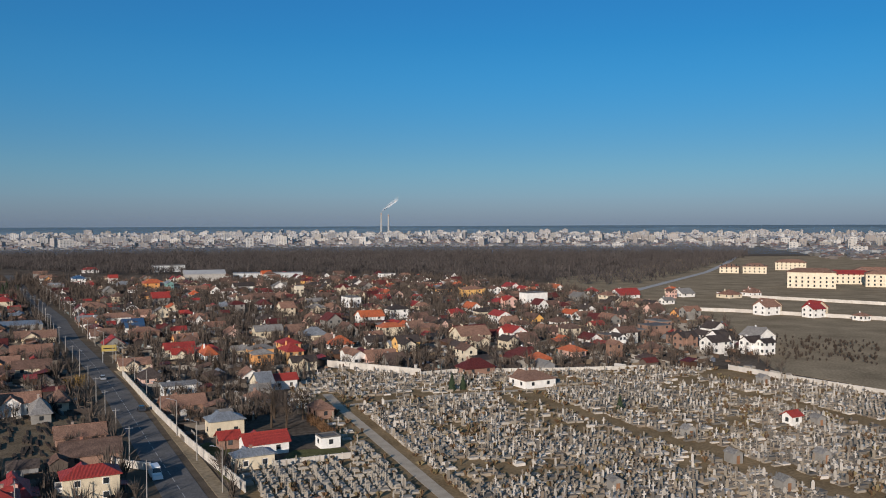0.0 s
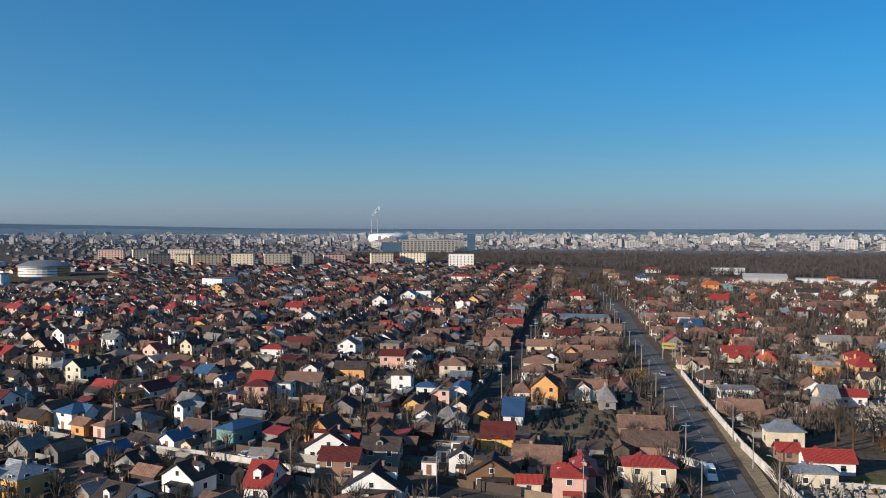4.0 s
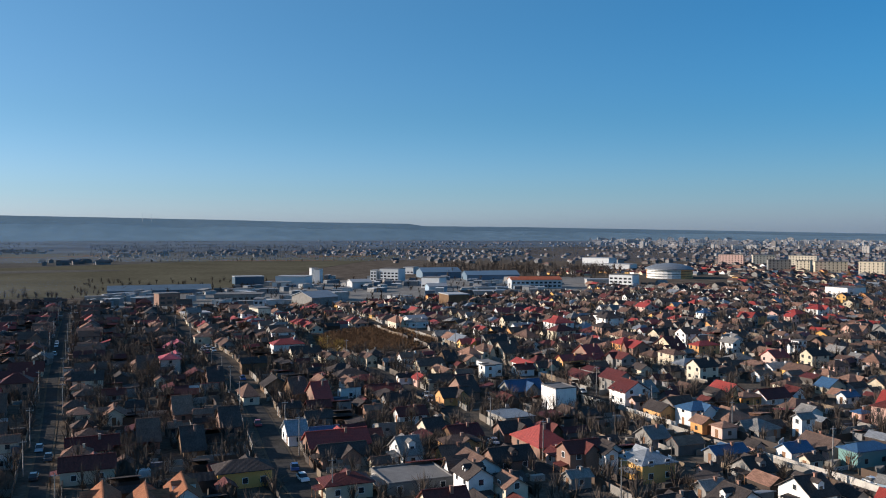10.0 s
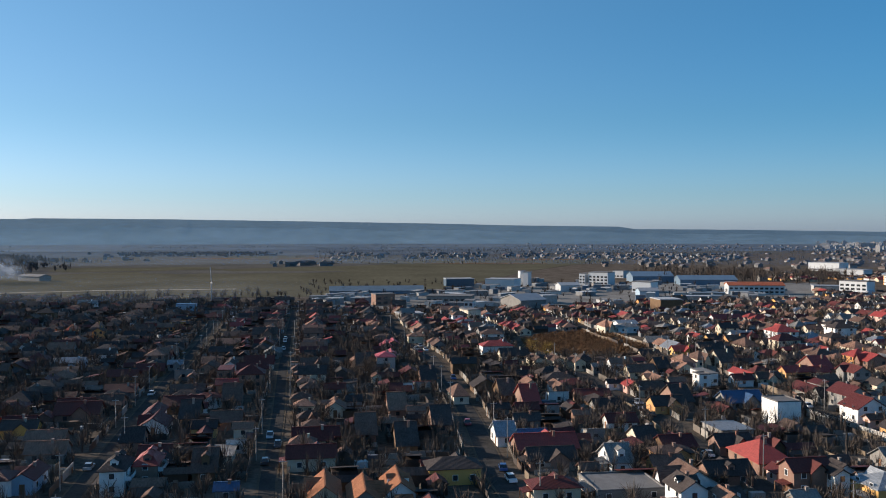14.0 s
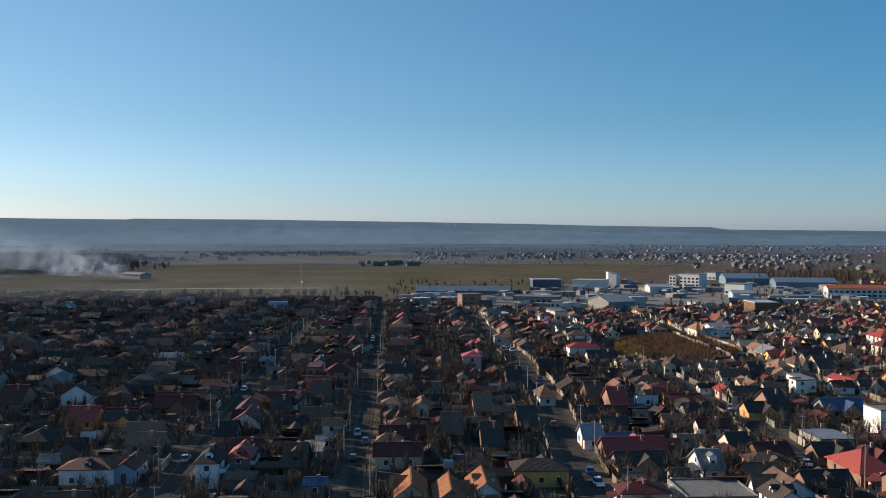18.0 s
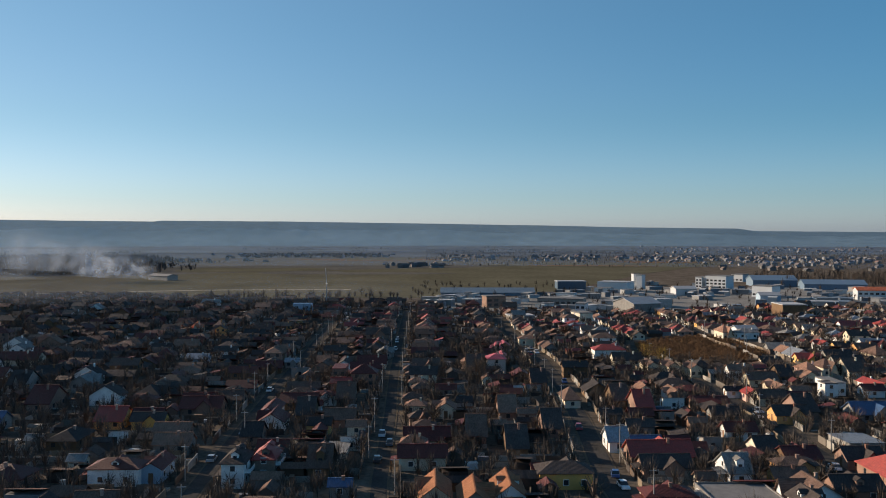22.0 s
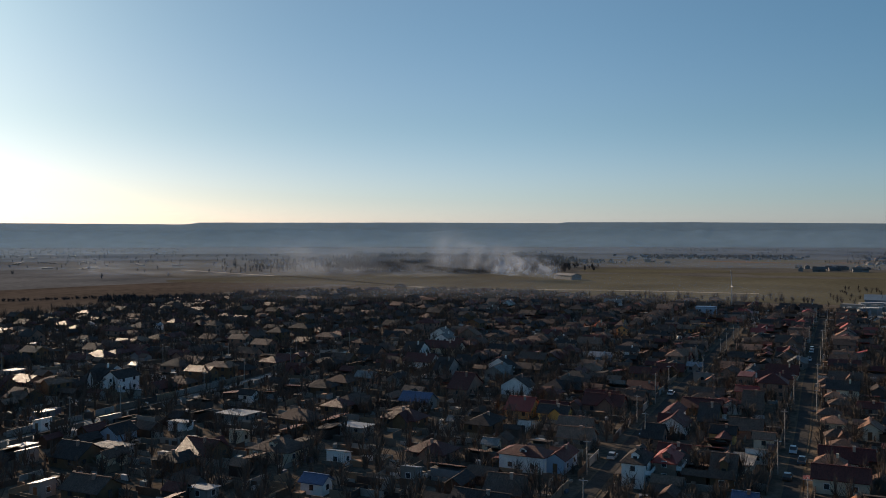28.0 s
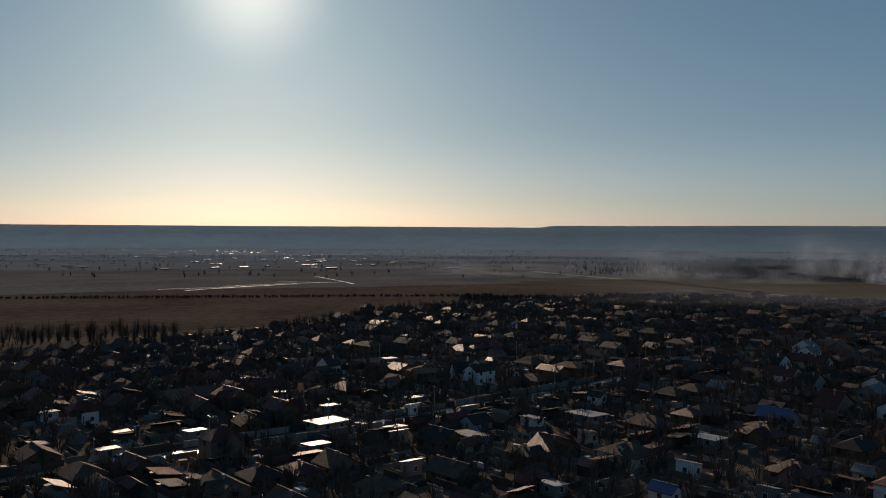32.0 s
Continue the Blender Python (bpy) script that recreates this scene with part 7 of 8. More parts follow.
panel_fence("concrete_fence", [(-42.3, 173.7), (-35.1, 175.0), (-18.7, 182.0)], 1.3, FENCE_PALE, "low concrete fence between the yard and the graves")
panel_fence("boundary_wall", [(-40.2, 297.8), (-7.2, 279.8)], 2.4, WALL_WHITE, "broad whitewashed wall behind the graves", 4.0, 0.3)
panel_fence("boundary_wall", [(-7.2, 279.8), (2.9, 284.9), (41, 287.5), (73, 293)], 1.4, FENCE_PALE, "low pale wall at the back of the cemetery", 4.0, 0.25)
panel_fence("boundary_wall", [(97, 291), (110, 270), (128, 246), (170, 184)], 1.7, WALL_WHITE, "long pale concrete wall beside the grass field", 4.0, 0.25)
panel_fence("field_wall", [(137, 488), (162.5, 478), (192, 458), (226, 435)], 2.0, WALL_WHITE, "long white plot wall in the open field", 5.0, 0.25)
panel_fence("field_wall", [(204, 568), (229, 547), (267, 516)], 2.0, FENCE_PALE, "pale plot wall behind the new houses", 5.0, 0.25)
panel_fence("concrete_fence", [(-262, 97.5), (-235, 101), (-218, 105), (-193, 110)], 2.0, FENCE_PALE, "pale concrete fence along a side street")
panel_fence("concrete_fence", [(-118, 122), (-145, 118.5), (-166, 113)], 1.8, FENCE_PALE, "pale concrete fence before the house fronts")
panel_fence("yard_wall", [(-58, 172), (-68, 176), (-74, 186)], 1.6, WALL_WHITE, "white plastered yard wall of the red-roofed house", 3.0, 0.25)

fences = Geo()


def loose_fence(x0, y0, x1, y1, h, t=0.08):
    d = math.hypot(x1 - x0, y1 - y0)
    fences.place(x0, y0, 0.02, math.degrees(math.atan2(y1 - y0, x1 - x0)))
    fences.box(0, -t / 2, 0, d - 0.06, t / 2, h)


fr = random.Random(5)
for line, w in STREETS[1:]:
    for (x0, y0), (x1, y1) in zip(line, line[1:]):
        d = math.hypot(x1 - x0, y1 - y0)
        ux, uy = (x1 - x0) / d, (y1 - y0) / d
        for side in (-1, 1):
            s = 0.0
            while s < d - 3:
                step = fr.uniform(4, 11)
                off = side * (w / 2 + 2.1)
                px, py = x0 + ux * s - uy * off, y0 + uy * s + ux * off
                if fr.random() < 0.86 and math.hypot(px, py) > 120:
                    e = min(step - 0.6, d - s)
                    loose_fence(px, py, px + ux * e, py + uy * e, fr.uniform(1.3, 2.0), 0.14)
                s += step
for i in range(9000):
    a, r = fr.uniform(-180, 18), math.sqrt(fr.uniform(135 ** 2, 430 ** 2))
    x, y = polar(a, r)
    if not allowed(x, y, 0.3):
        continue
    ax, deg = axis_at(x, y)
    if fr.random() < 0.7:
        ax = Vector((-ax.y, ax.x))
    e = fr.uniform(3, 8)
    if all(allowed(x + ax.x * e * k, y + ax.y * e * k, 0.2) for k in (0.5, 1.0)):
        loose_fence(x, y, x + ax.x * e, y + ax.y * e, fr.uniform(1.0, 1.8))
stuff("yard_fences", fences, FENCE_MIX, "mixed board, sheet and block fences between the yards", "fences")

# ---------------------------------------------------------------- poles and lamps


def pole(x, y, deg, h=8.0):
    ob = thing("utility_pole", x, y, deg, "grey concrete utility pole with a short crossarm by the street", "pole", "street poles")
    part("shaft", shared(("shaft", h), lambda g: g.frustum(0.14, 0.08, 0, h, 7)), CONCRETE_POLE, ob)
    part("crossarm", shared(("crossarm",), lambda g: g.box(-0.8, -0.05, 0, 0.8, 0.05, 0.1)), STEEL, ob, "", (0, 0, h - 0.5))
    return ob


def lamp_post(x, y, deg, h=8.5):
    ob = thing("street_lamp", x, y, deg, "tall grey street lamp with a bent arm on the road verge", "street lamp", "road lamps")
    part("shaft", shared(("lamp_shaft", h), lambda g: g.frustum(0.13, 0.07, 0, h, 7)), CONCRETE_POLE, ob)

    def arm(g):
        for i in range(4):
            a0, a1 = i * 0.35, (i + 1) * 0.35
            p0, p1 = (1.7 * math.sin(a0), 1.3 * (1 - math.cos(a0)) * -0.3 + 0.9 * math.sin(a0)), (1.7 * math.sin(a1), 1.3 * (1 - math.cos(a1)) * -0.3 + 0.9 * math.sin(a1))
            t = 0.04
            g.hexa([(p0[0], -t, p0[1] - t), (p1[0], -t, p1[1] - t), (p1[0], t, p1[1] - t), (p0[0], t, p0[1] - t), (p0[0], -t, p0[1] + t), (p1[0], -t, p1[1] + t), (p1[0], t, p1[1] + t), (p0[0], t, p0[1] + t)])
    part("arm", shared(("lamp_arm",), arm), STEEL, ob, "", (0, 0, h - 0.1))
    part("lamp_head", shared(("lamp_head",), lambda g: g.hexa([(1.5, -0.12, 0), (2.3, -0.14, 0.05), (2.3, 0.14, 0.05), (1.5, 0.12, 0), (1.5, -0.08, 0.12), (2.2, -0.1, 0.16), (2.2, 0.1, 0.16), (1.5, 0.08, 0.12)])), STEEL, ob, "", (0, 0, h + 0.6))
    return ob


pr = random.Random(9)
for line, w in STREETS:
    main = line is ROAD_A
    s_next, total = 8.0, 0.0
    for (x0, y0), (x1, y1) in zip(line, line[1:]):
        d = math.hypot(x1 - x0, y1 - y0)
        ux, uy = (x1 - x0) / d, (y1 - y0) / d
        while s_next < total + d:
            k = s_next - total
            for side in ((-1, 1) if main else (pr.choice((-1, 1)),)):
                off = side * (w / 2 + (1.2 if main else 1.0))
                px, py = x0 + ux * k - uy * off, y0 + uy * k + ux * off
                if 140 < math.hypot(px, py) < 640:
                    deg = math.degrees(math.atan2(uy, ux)) + 90
                    if main and side == -1:
                        lamp_post(px, py, deg)
                    else:
                        pole(px, py, deg, pr.choice((7.5, 8.0, 9.0)))
            s_next += 24 if main else pr.uniform(24, 34)
        total += d

# ---------------------------------------------------------------- cars
CAR_PAINT = {"white": material("car_paint_white", [(0.72, 0.72, 0.72)], rough=0.3, bump=0, amount=0.05, coat=0.5), "silver": material("car_paint_silver", [(0.42, 0.43, 0.45)], rough=0.3, metal=0.5, bump=0, amount=0.05),
             "dark": material("car_paint_dark", [(0.03, 0.032, 0.04)], rough=0.25, bump=0, amount=0.05, coat=0.5), "red": material("car_paint_red", [(0.35, 0.03, 0.03)], rough=0.3, bump=0, amount=0.05, coat=0.5),
             "blue": material("car_paint_blue", [(0.04, 0.09, 0.25)], rough=0.3, bump=0, amount=0.05, coat=0.5)}
RUBBER = material("tyre_rubber", [(0.02, 0.02, 0.02)], bump=0)


def car(x, y, deg, paint, van=False):
    ob = thing("van" if van else "car", x, y, deg, f"{paint} {'delivery van' if van else 'family car'} standing on the street", "van" if van else "car", "street cars", z=0.15)
    L, W, H = (5.4, 2.0, 2.3) if van else (4.2, 1.75, 1.42)

    def body(g):
        z0, z1 = 0.28, 0.82 if not van else 1.05
        g.hexa([(-L / 2, -W / 2, z0), (L / 2, -W / 2, z0), (L / 2, W / 2, z0), (-L / 2, W / 2, z0), (-L / 2 + 0.08, -W / 2 + 0.06, z1), (L / 2 - 0.2, -W / 2 + 0.06, z1 - 0.1), (L / 2 - 0.2, W / 2 - 0.06, z1 - 0.1), (-L / 2 + 0.08, W / 2 - 0.06, z1)])

    def cabin(g):
        z1 = 0.80 if not van else 1.0
        a, b = (-L * 0.40, L * 0.22) if not van else (-L * 0.47, L * 0.30)
        c, d = (-L * 0.28, L * 0.06) if not van else (-L * 0.46, L * 0.16)
        g.hexa([(a, -W / 2 + 0.1, z1), (b, -W / 2 + 0.1, z1 - 0.05), (b, W / 2 - 0.1, z1 - 0.05), (a, W / 2 - 0.1, z1), (c, -W / 2 + 0.25, H - 0.06), (d, -W / 2 + 0.25, H - 0.06), (d, W / 2 - 0.25, H - 0.06), (c, W / 2 - 0.25, H - 0.06)])
    part("body", shared(("car_body", van), body), CAR_PAINT[paint], ob)
    part("cabin", shared(("car_cabin", van), cabin), CAR_PAINT[paint] if van else GLASS, ob)
    part("roof", shared(("car_roof", van), lambda g: g.box(-L * (0.28 if not van else 0.46), -W / 2 + 0.24, H - 0.06, L * (0.06 if not van else 0.16), W / 2 - 0.24, H)), CAR_PAINT[paint], ob)
    if van:
        part("windscreen", shared(("van_screen",), lambda g: g.hexa([(L * 0.22, -W / 2 + 0.2, 1.35), (L * 0.275, -W / 2 + 0.18, 1.15), (L * 0.275, W / 2 - 0.18, 1.15), (L * 0.22, W / 2 - 0.2, 1.35), (L * 0.175, -W / 2 + 0.28, 2.1), (L * 0.19, -W / 2 + 0.28, 2.1), (L * 0.19, W / 2 - 0.28, 2.1), (L * 0.175, W / 2 - 0.28, 2.1)])), GLASS, ob)

    def wheel(g):
        n = 10
        vs = [(0.32 * math.cos(6.283 * i / n), s, 0.32 + 0.32 * math.sin(6.283 * i / n)) for s in (-0.1, 0.1) for i in range(n)]
        g.raw(vs, [tuple(range(n)), tuple(range(2 * n - 1, n - 1, -1))] + [(i, n + i, n + (i + 1) % n, (i + 1) % n) for i in range(n)])
    for wx in (-L * 0.31, L * 0.31):
        for wy in (-W / 2 + 0.08, W / 2 - 0.08):
            part("wheel", shared(("wheel",), wheel), RUBBER, ob, "", (wx, wy, 0))
    return ob


cr = random.Random(12)
PAINTS = ["white", "silver", "silver", "dark", "dark", "red", "blue", "white"]
car(-56.5, 167.5, -62, "white", van=True)
car(-80.5, 228, 118, "dark")
car(-109, 274, 118, "silver")
for line, w, n in ((STREET_C, 5.6, 12), (STREET_B, 6.5, 7), (STREET_D, 4.6, 7), (STREET_E, 4.2, 6), (STREET_F, 4.4, 5), (STREET_S, 6.0, 4), (STREET_G, 5.5, 2)):
    for i in range(n):
        k = cr.randrange(1, len(line) - 2)
        (x0, y0), (x1, y1) = line[k], line[k + 1]
        u, d = cr.random(), math.hypot(x1 - x0, y1 - y0)
        side = cr.choice((-1, 1)) * (w / 2 - 1.0)
        x, y = x0 + (x1 - x0) * u - (y1 - y0) / d * side, y0 + (y1 - y0) * u + (x1 - x0) / d * side
        if math.hypot(x, y) > 145 and free(x, y, 1.6):
            take(x, y, 2.2)
            car(x, y, math.degrees(math.atan2(y1 - y0, x1 - x0)) + cr.choice((0, 180)) + cr.gauss(0, 2), cr.choice(PAINTS))

# ---------------------------------------------------------------- clutter and garden rows
CLUTTER = material("yard_clutter_mixed", [(0.55, 0.53, 0.50), (0.10, 0.085, 0.07), (0.30, 0.27, 0.23), (0.70, 0.69, 0.67), (0.20, 0.12, 0.08), (0.14, 0.16, 0.20), (0.42, 0.40, 0.36), (0.08, 0.07, 0.06), (0.36, 0.20, 0.12), (0.24, 0.30, 0.30)], spread="island", amount=0.25, dim=0.75)
g = Geo()
cq = random.Random(91)
n = 0
for i in range(60000):
    a = cq.uniform(-176, 22)
    r = math.sqrt(cq.uniform(135 ** 2, 620 ** 2))
    x, y = polar(a, r)
    if n < 6500 and allowed(x, y, 0.6):
        n += 1
        g.place(x, y, 0, (8 if a < -49 else 28) + cq.gauss(0, 12))
        w, l, h = cq.uniform(0.4, 2.2), cq.uniform(0.6, 3.2), cq.uniform(0.3, 1.7)
        k = cq.random()
        if k < 0.45:
            g.box(-w / 2, -l / 2, 0, w / 2, l / 2, h)
        elif k < 0.75:
            g.hexa([(-w / 2, -l / 2, 0), (w / 2, -l / 2, 0), (w / 2, l / 2, 0), (-w / 2, l / 2, 0), (-w / 2, -l / 2, h * 0.7), (w / 2, -l / 2, h), (w / 2, l / 2, h), (-w / 2, l / 2, h * 0.7)])
        else:
            g.box(-0.12, -l, 0, 0.12, l, h * 0.8)
stuff("yard_clutter", g, CLUTTER, "stacks, tarpaulins, pallets and low walls lying about the yards", "clutter")
g = Geo()
for i in range(220):
    x, y = cq.uniform(-112, -82), cq.uniform(158, 221)
    if inside(PLOTS, x, y):
        g.place(x, y, 0.09, 28 + cq.gauss(0, 4)).box(-0.25, -cq.uniform(1, 4), 0, 0.25, cq.uniform(1, 4), cq.uniform(0.15, 0.5))
stuff("garden_rows", g, TWIG, "dry stalks left in rows on the vegetable plots", "crops")

g = Geo()
hq = random.Random(12)
for i in range(90):
    u = hq.random()
    x, y = (-33.9 + 4.7 * u * 2, 216.7 - 10.6 * u * 2) if u < 0.5 else (-29.2 + 3.8 * (u * 2 - 1), 206.1 - 7.1 * (u * 2 - 1))
    blade_tree(g, x + hq.gauss(0, 0.5), y + hq.gauss(0, 0.5), hq.uniform(1.6, 2.6), hq, 30, 0.5, 0.08)
stuff("yard_hedge", g, REED, "rust-brown winter hedge beside the graves", "hedge")
for x, y, s in ((-38.9, 212.6, 1.1), (-43.3, 219.3, 1.2), (-35.8, 218.3, 1.0), (-38.0, 207.0, 1.0), (-42.0, 209.0, 1.15)):
    tree(x, y, 5, s, TWIG, "tall bare tree with dense brown twigs behind the red-roofed house")

# ---------------------------------------------------------------- large buildings further off
vq0 = random.Random(55)
HALL_BLUE = material("cladding_blue", [(0.12, 0.18, 0.24), (0.16, 0.22, 0.28)], rough=0.45, amount=0.15, scale=0.1)
GLASS_BLUE = material("curtain_wall_glass", [(0.05, 0.10, 0.15)], rough=0.12, spec=0.8, bump=0, amount=0.15)


def hall(x, y, deg, w, l, h, wall, roof, label, category="building", kind="flat", floors=0, name="hall"):
    """A large building: walls, roof, and rows of windows on both long faces."""
    ob = thing(name, x, y, deg, label, category)
    take_rect(x, y, deg, w, l)
    if kind == "gable":
        rise = l * 0.14
        part("wall", Geo().place(0, 0, 0, 90).gable_walls(l, w, h, rise - 0.1), wall, ob)
        part("roof", Geo().place(0, 0, 0, 90).gable_roof(l, w, h, rise, 0.6, 0.3), roof, ob)
    elif kind == "hip":
        part("wall", Geo().box(-w / 2, -l / 2, 0, w / 2, l / 2, h), wall, ob)
        part("roof", Geo().place(0, 0, 0, 90).hip_roof(l, w, h + 0.1, l * 0.22, 0.8, 0.3), roof, ob)
    else:
        part("wall", Geo().box(-w / 2, -l / 2, 0, w / 2, l / 2, h), wall, ob)
        part("roof", Geo().box(-w / 2 - 0.3, -l / 2 - 0.3, h + 0.01, w / 2 + 0.3, l / 2 + 0.3, h + 0.6), roof, ob)
    for f in range(floors):
        n = max(2, min(14, int(w / 4)))
        z = 1.2 + f * 3.0
        for i in range(n):
            k = (i + 0.5) / n * w - w / 2
            q = round(w / n * (0.28 if name == "apartment_block" else 0.62), 1)
            part("window", shared(("hall_window", q), lambda g: g.box(-q / 2, -0.06, 0, q / 2, 0.04, 1.6)), GLASS, ob, "", (k, -l / 2, z), 0)
    return ob


W, S, F = PLASTER["white"], HALL_ROOF, ROOF["flat"]
HW = material("white_cladding", [(0.66, 0.67, 0.67), (0.44, 0.46, 0.47)], rough=0.6, amount=0.12, scale=0.1)
GREYW = material("silo_sheet", [(0.50, 0.52, 0.54)], rough=0.5, amount=0.15, scale=0.2)
GREENHOUSE = material("greenhouse_panes", [(0.13, 0.17, 0.20)], rough=0.5, amount=0.2, scale=0.15, grain=0.6)
HALL_DARK = material("cladding_dark_blue", [(0.05, 0.09, 0.13)], rough=0.5, amount=0.15, scale=0.1)
hall(-835, 84, 99, 6.1, 9, 13.7, GREYW, F, "tall pale grey silo tower", "building", "flat", 0)
hall(-825, 88, 61, 5.0, 8, 13.0, HW, F, "tall white silo tower block", "building", "flat", 0)
hall(-793, 62, 68, 27.5, 22, 8.2, HW, S, "white showroom hall with a flat roof", "building", "flat", 0)
hall(-824, 22, 98, 26.7, 18, 6.9, HALL_DARK, S, "dark blue low hall with a flat roof", "building", "flat", 0)
hall(-847, 148, 54, 6.6, 16, 10.6, HW, F, "white stair block of the factory office", "building", "flat", 3)
hall(-838, 162, 53, 20.4, 16, 12.2, HW, F, "white three-storey factory office with ribbon windows", "building", "flat", 3)
hall(-973, 210, 50, 13.3, 14, 7.8, HW, F, "small white plant building behind the office", "building", "flat", 1)
hall(-894, 223, 90, 42.0, 30, 6.1, HALL_BLUE, HALL_BLUE, "long blue sheet-clad factory hall", "building", "gable", 0)
hall(-843, 265, 87, 54.6, 26, 5.1, HALL_BLUE, HALL_BLUE, "low pale blue sheet-clad workshop hall", "building", "gable", 0)
hall(-734, 179, 53, 17.0, 16, 8.8, HW, F, "white depot office with a flat roof", "building", "flat", 1)
hall(-708, 263, 84, 44.3, 16, 7.5, HW, ROOF["orange"], "long white building with a brick-red roof", "building", "gable", 2)
hall(-697, 343, 38, 22.3, 14, 11.1, HW, F, "white block with dark vertical window strips", "building", "flat", 3)
hall(-1148, 526, 37, 42.8, 24, 10.7, HW, S, "white factory complex far behind the houses", "building", "flat", 1)
hall(-984, 479, 36, 35.5, 20, 8.5, HW, S, "pale factory wing with a metal roof", "building", "flat", 1)
hall(-738, 339, 75, 26.6, 16, 4.7, CONCRETE, S, "long low pale store", "building", "flat", 0)
hall(-580, 59, 119, 20.7, 24, 5.9, PLASTER["grey"], S, "grey storage hall with a pale sheet roof", "building", "gable", 0)
hall(-553, 22, 80, 6.0, 14, 7.0, HW, F, "white workshop block with a stepped flat roof", "building", "flat", 2)
hall(-742, 114, 101, 17.5, 14, 5.7, HW, S, "white warehouse with a metal roof", "building", "gable", 0)
hall(-617, 80, 103, 10.7, 12, 5.5, CONCRETE, S, "low bare concrete store shed", "building", "flat", 0)
hall(-502, 20, 113, 7.9, 12, 5.7, PLASTER["cream"], F, "cream house-like yard building", "building", "flat", 1)
hall(-682, 168, 91, 15.1, 14, 4.8, PLASTER["blue"], S, "pale blue workshop with a metal roof", "building", "gable", 0)
hall(-562, 151, 95, 14.7, 20, 7.1, PLASTER["wood"], S, "dark brown timber-clad hall", "building", "flat", 0)
hall(-619, 188, 83, 19.6, 10, 4.6, CONCRETE, S, "low grey garage row", "building", "flat", 0)
hall(-726, -50, 96, 78, 24, 2.6, HALL_BLUE, GREENHOUSE, "long low glasshouse at the edge of the field", "greenhouse", "gable", 0)
hall(-631, 11, 81, 32.8, 20, 4.6, PLASTER["grey"], F, "white and green showroom with a flat roof", "building", "flat", 1)
hall(-517, -16, 107, 14.5, 12, 2.3, PLASTER["grey"], S, "long low grey shed", "building", "flat", 0)
hall(-604, -37, 113, 14.2, 10, 7.7, PLASTER["brick"], F, "dark brick block with a flat roof", "building", "flat", 2)
hall(-449, 99, 98, 9.8, 10, 3.2, HW, ROOF["steel"], "white house-like hall with a pale sheet roof", "building", "gable", 0)
for k, (px, py, w, h, c) in enumerate(((-898, 644, 26, 15, "grey"), (-868, 656, 16, 15, "cream"), (-838, 668, 34, 15, "cream"), (-800, 692, 26, 16, "cream"), (-775, 722, 30, 16, "cream"), (-757, 752, 24, 15, "grey"), (-741, 787, 26, 14, "pink"), (-1090, 704, 34, 16, "pink"), (-1060, 735, 30, 16, "cream"), (-1020, 770, 36, 16, "cream"), (-700, 830, 28, 15, "cream"), (-680, 870, 34, 15, "cream"))):
    hall(px, py, math.degrees(math.atan2(py, px)) - 90 + (-12 if k % 2 else 8), w, 12, h, PLASTER[c], F, f"{WALL_WORDS[c]} five-storey apartment block with rows of windows", "apartment block", floors=5, name="apartment_block")
hall(-572, 822, 32, 29, 13, 17, W, F, "white and yellow mid-rise with ribbon windows", "apartment block", floors=5, name="apartment_block")
hall(-873, 1158, 37, 88, 18, 26, CONCRETE, F, "long grey concrete institute building with a window grid", "office block", floors=8, name="office_block")
hall(-936, 1138, 37, 32, 20, 21, GLASS_BLUE, F, "dark glass office cube beside the institute", "office block", name="office_block")
hall(-845, 1245, 34, 14, 14, 36, GLASS_BLUE, F, "slim dark glass tower", "tower", name="office_tower")
for px, py, w, h, c in ((282, 658, 34, 12, "cream"), (345, 664, 34, 10, "cream"), (330, 700, 36, 8, "cream"), (380, 690, 36, 9, "cream"), (307, 846, 22, 7, "cream"), (285, 855, 18, 6, "cream"), (365, 730, 30, 9, "cream"), (366, 905, 30, 8, "cream")):
    hall(px, py, -22, w, 13, h, PLASTER[c], ROOF["clay" if w < 35 else "red"], f"{WALL_WORDS[c]} apartment house with a red hipped roof", "apartment block", "hip", 3, "apartment_block")

hall(-208, 748, 20, 34, 20, 6.5, CONCRETE, S, "pale hall with a low curved sheet roof", kind="gable")
hall(-160, 786, 12, 62, 14, 4.5, HW, S, "long low pale market hall")
hall(-285, 892, 25, 32, 12, 6.5, HW, F, "white warehouse before the woods")
DEPOT_MIX = material("depot_stores_mixed", [(0.34, 0.35, 0.35), (0.16, 0.17, 0.18), (0.48, 0.48, 0.47), (0.22, 0.22, 0.22), (0.12, 0.16, 0.20), (0.28, 0.26, 0.24)], spread="island", amount=0.2, scale=0.1)
clutter = Geo()
for i in range(150):
    a = vq0.uniform(-98, -67)
    x, y = polar(a, vq0.uniform(ease([(-98, 610), (-95, 585), (-86, 572), (-80, 600), (-74, 650), (-67, 700)], a), ease([(-98, 680), (-88, 780), (-84, 900), (-67, 900)], a)))
    if free(x, y, 5):
        w, l, h = vq0.uniform(3, 16), vq0.uniform(3, 9), vq0.uniform(1.8, 4.2)
        clutter.place(x, y, 0, vq0.choice((70, 80, 120, 160))).box(-w / 2, -l / 2, 0, w / 2, l / 2, h)
        clutter.shed_roof(w, l, h, 0.3, 0.2, 0.2)
stuff("depot_sheds", clutter, DEPOT_MIX, "small pale sheds, trailers and stores in the depot yards", "sheds")

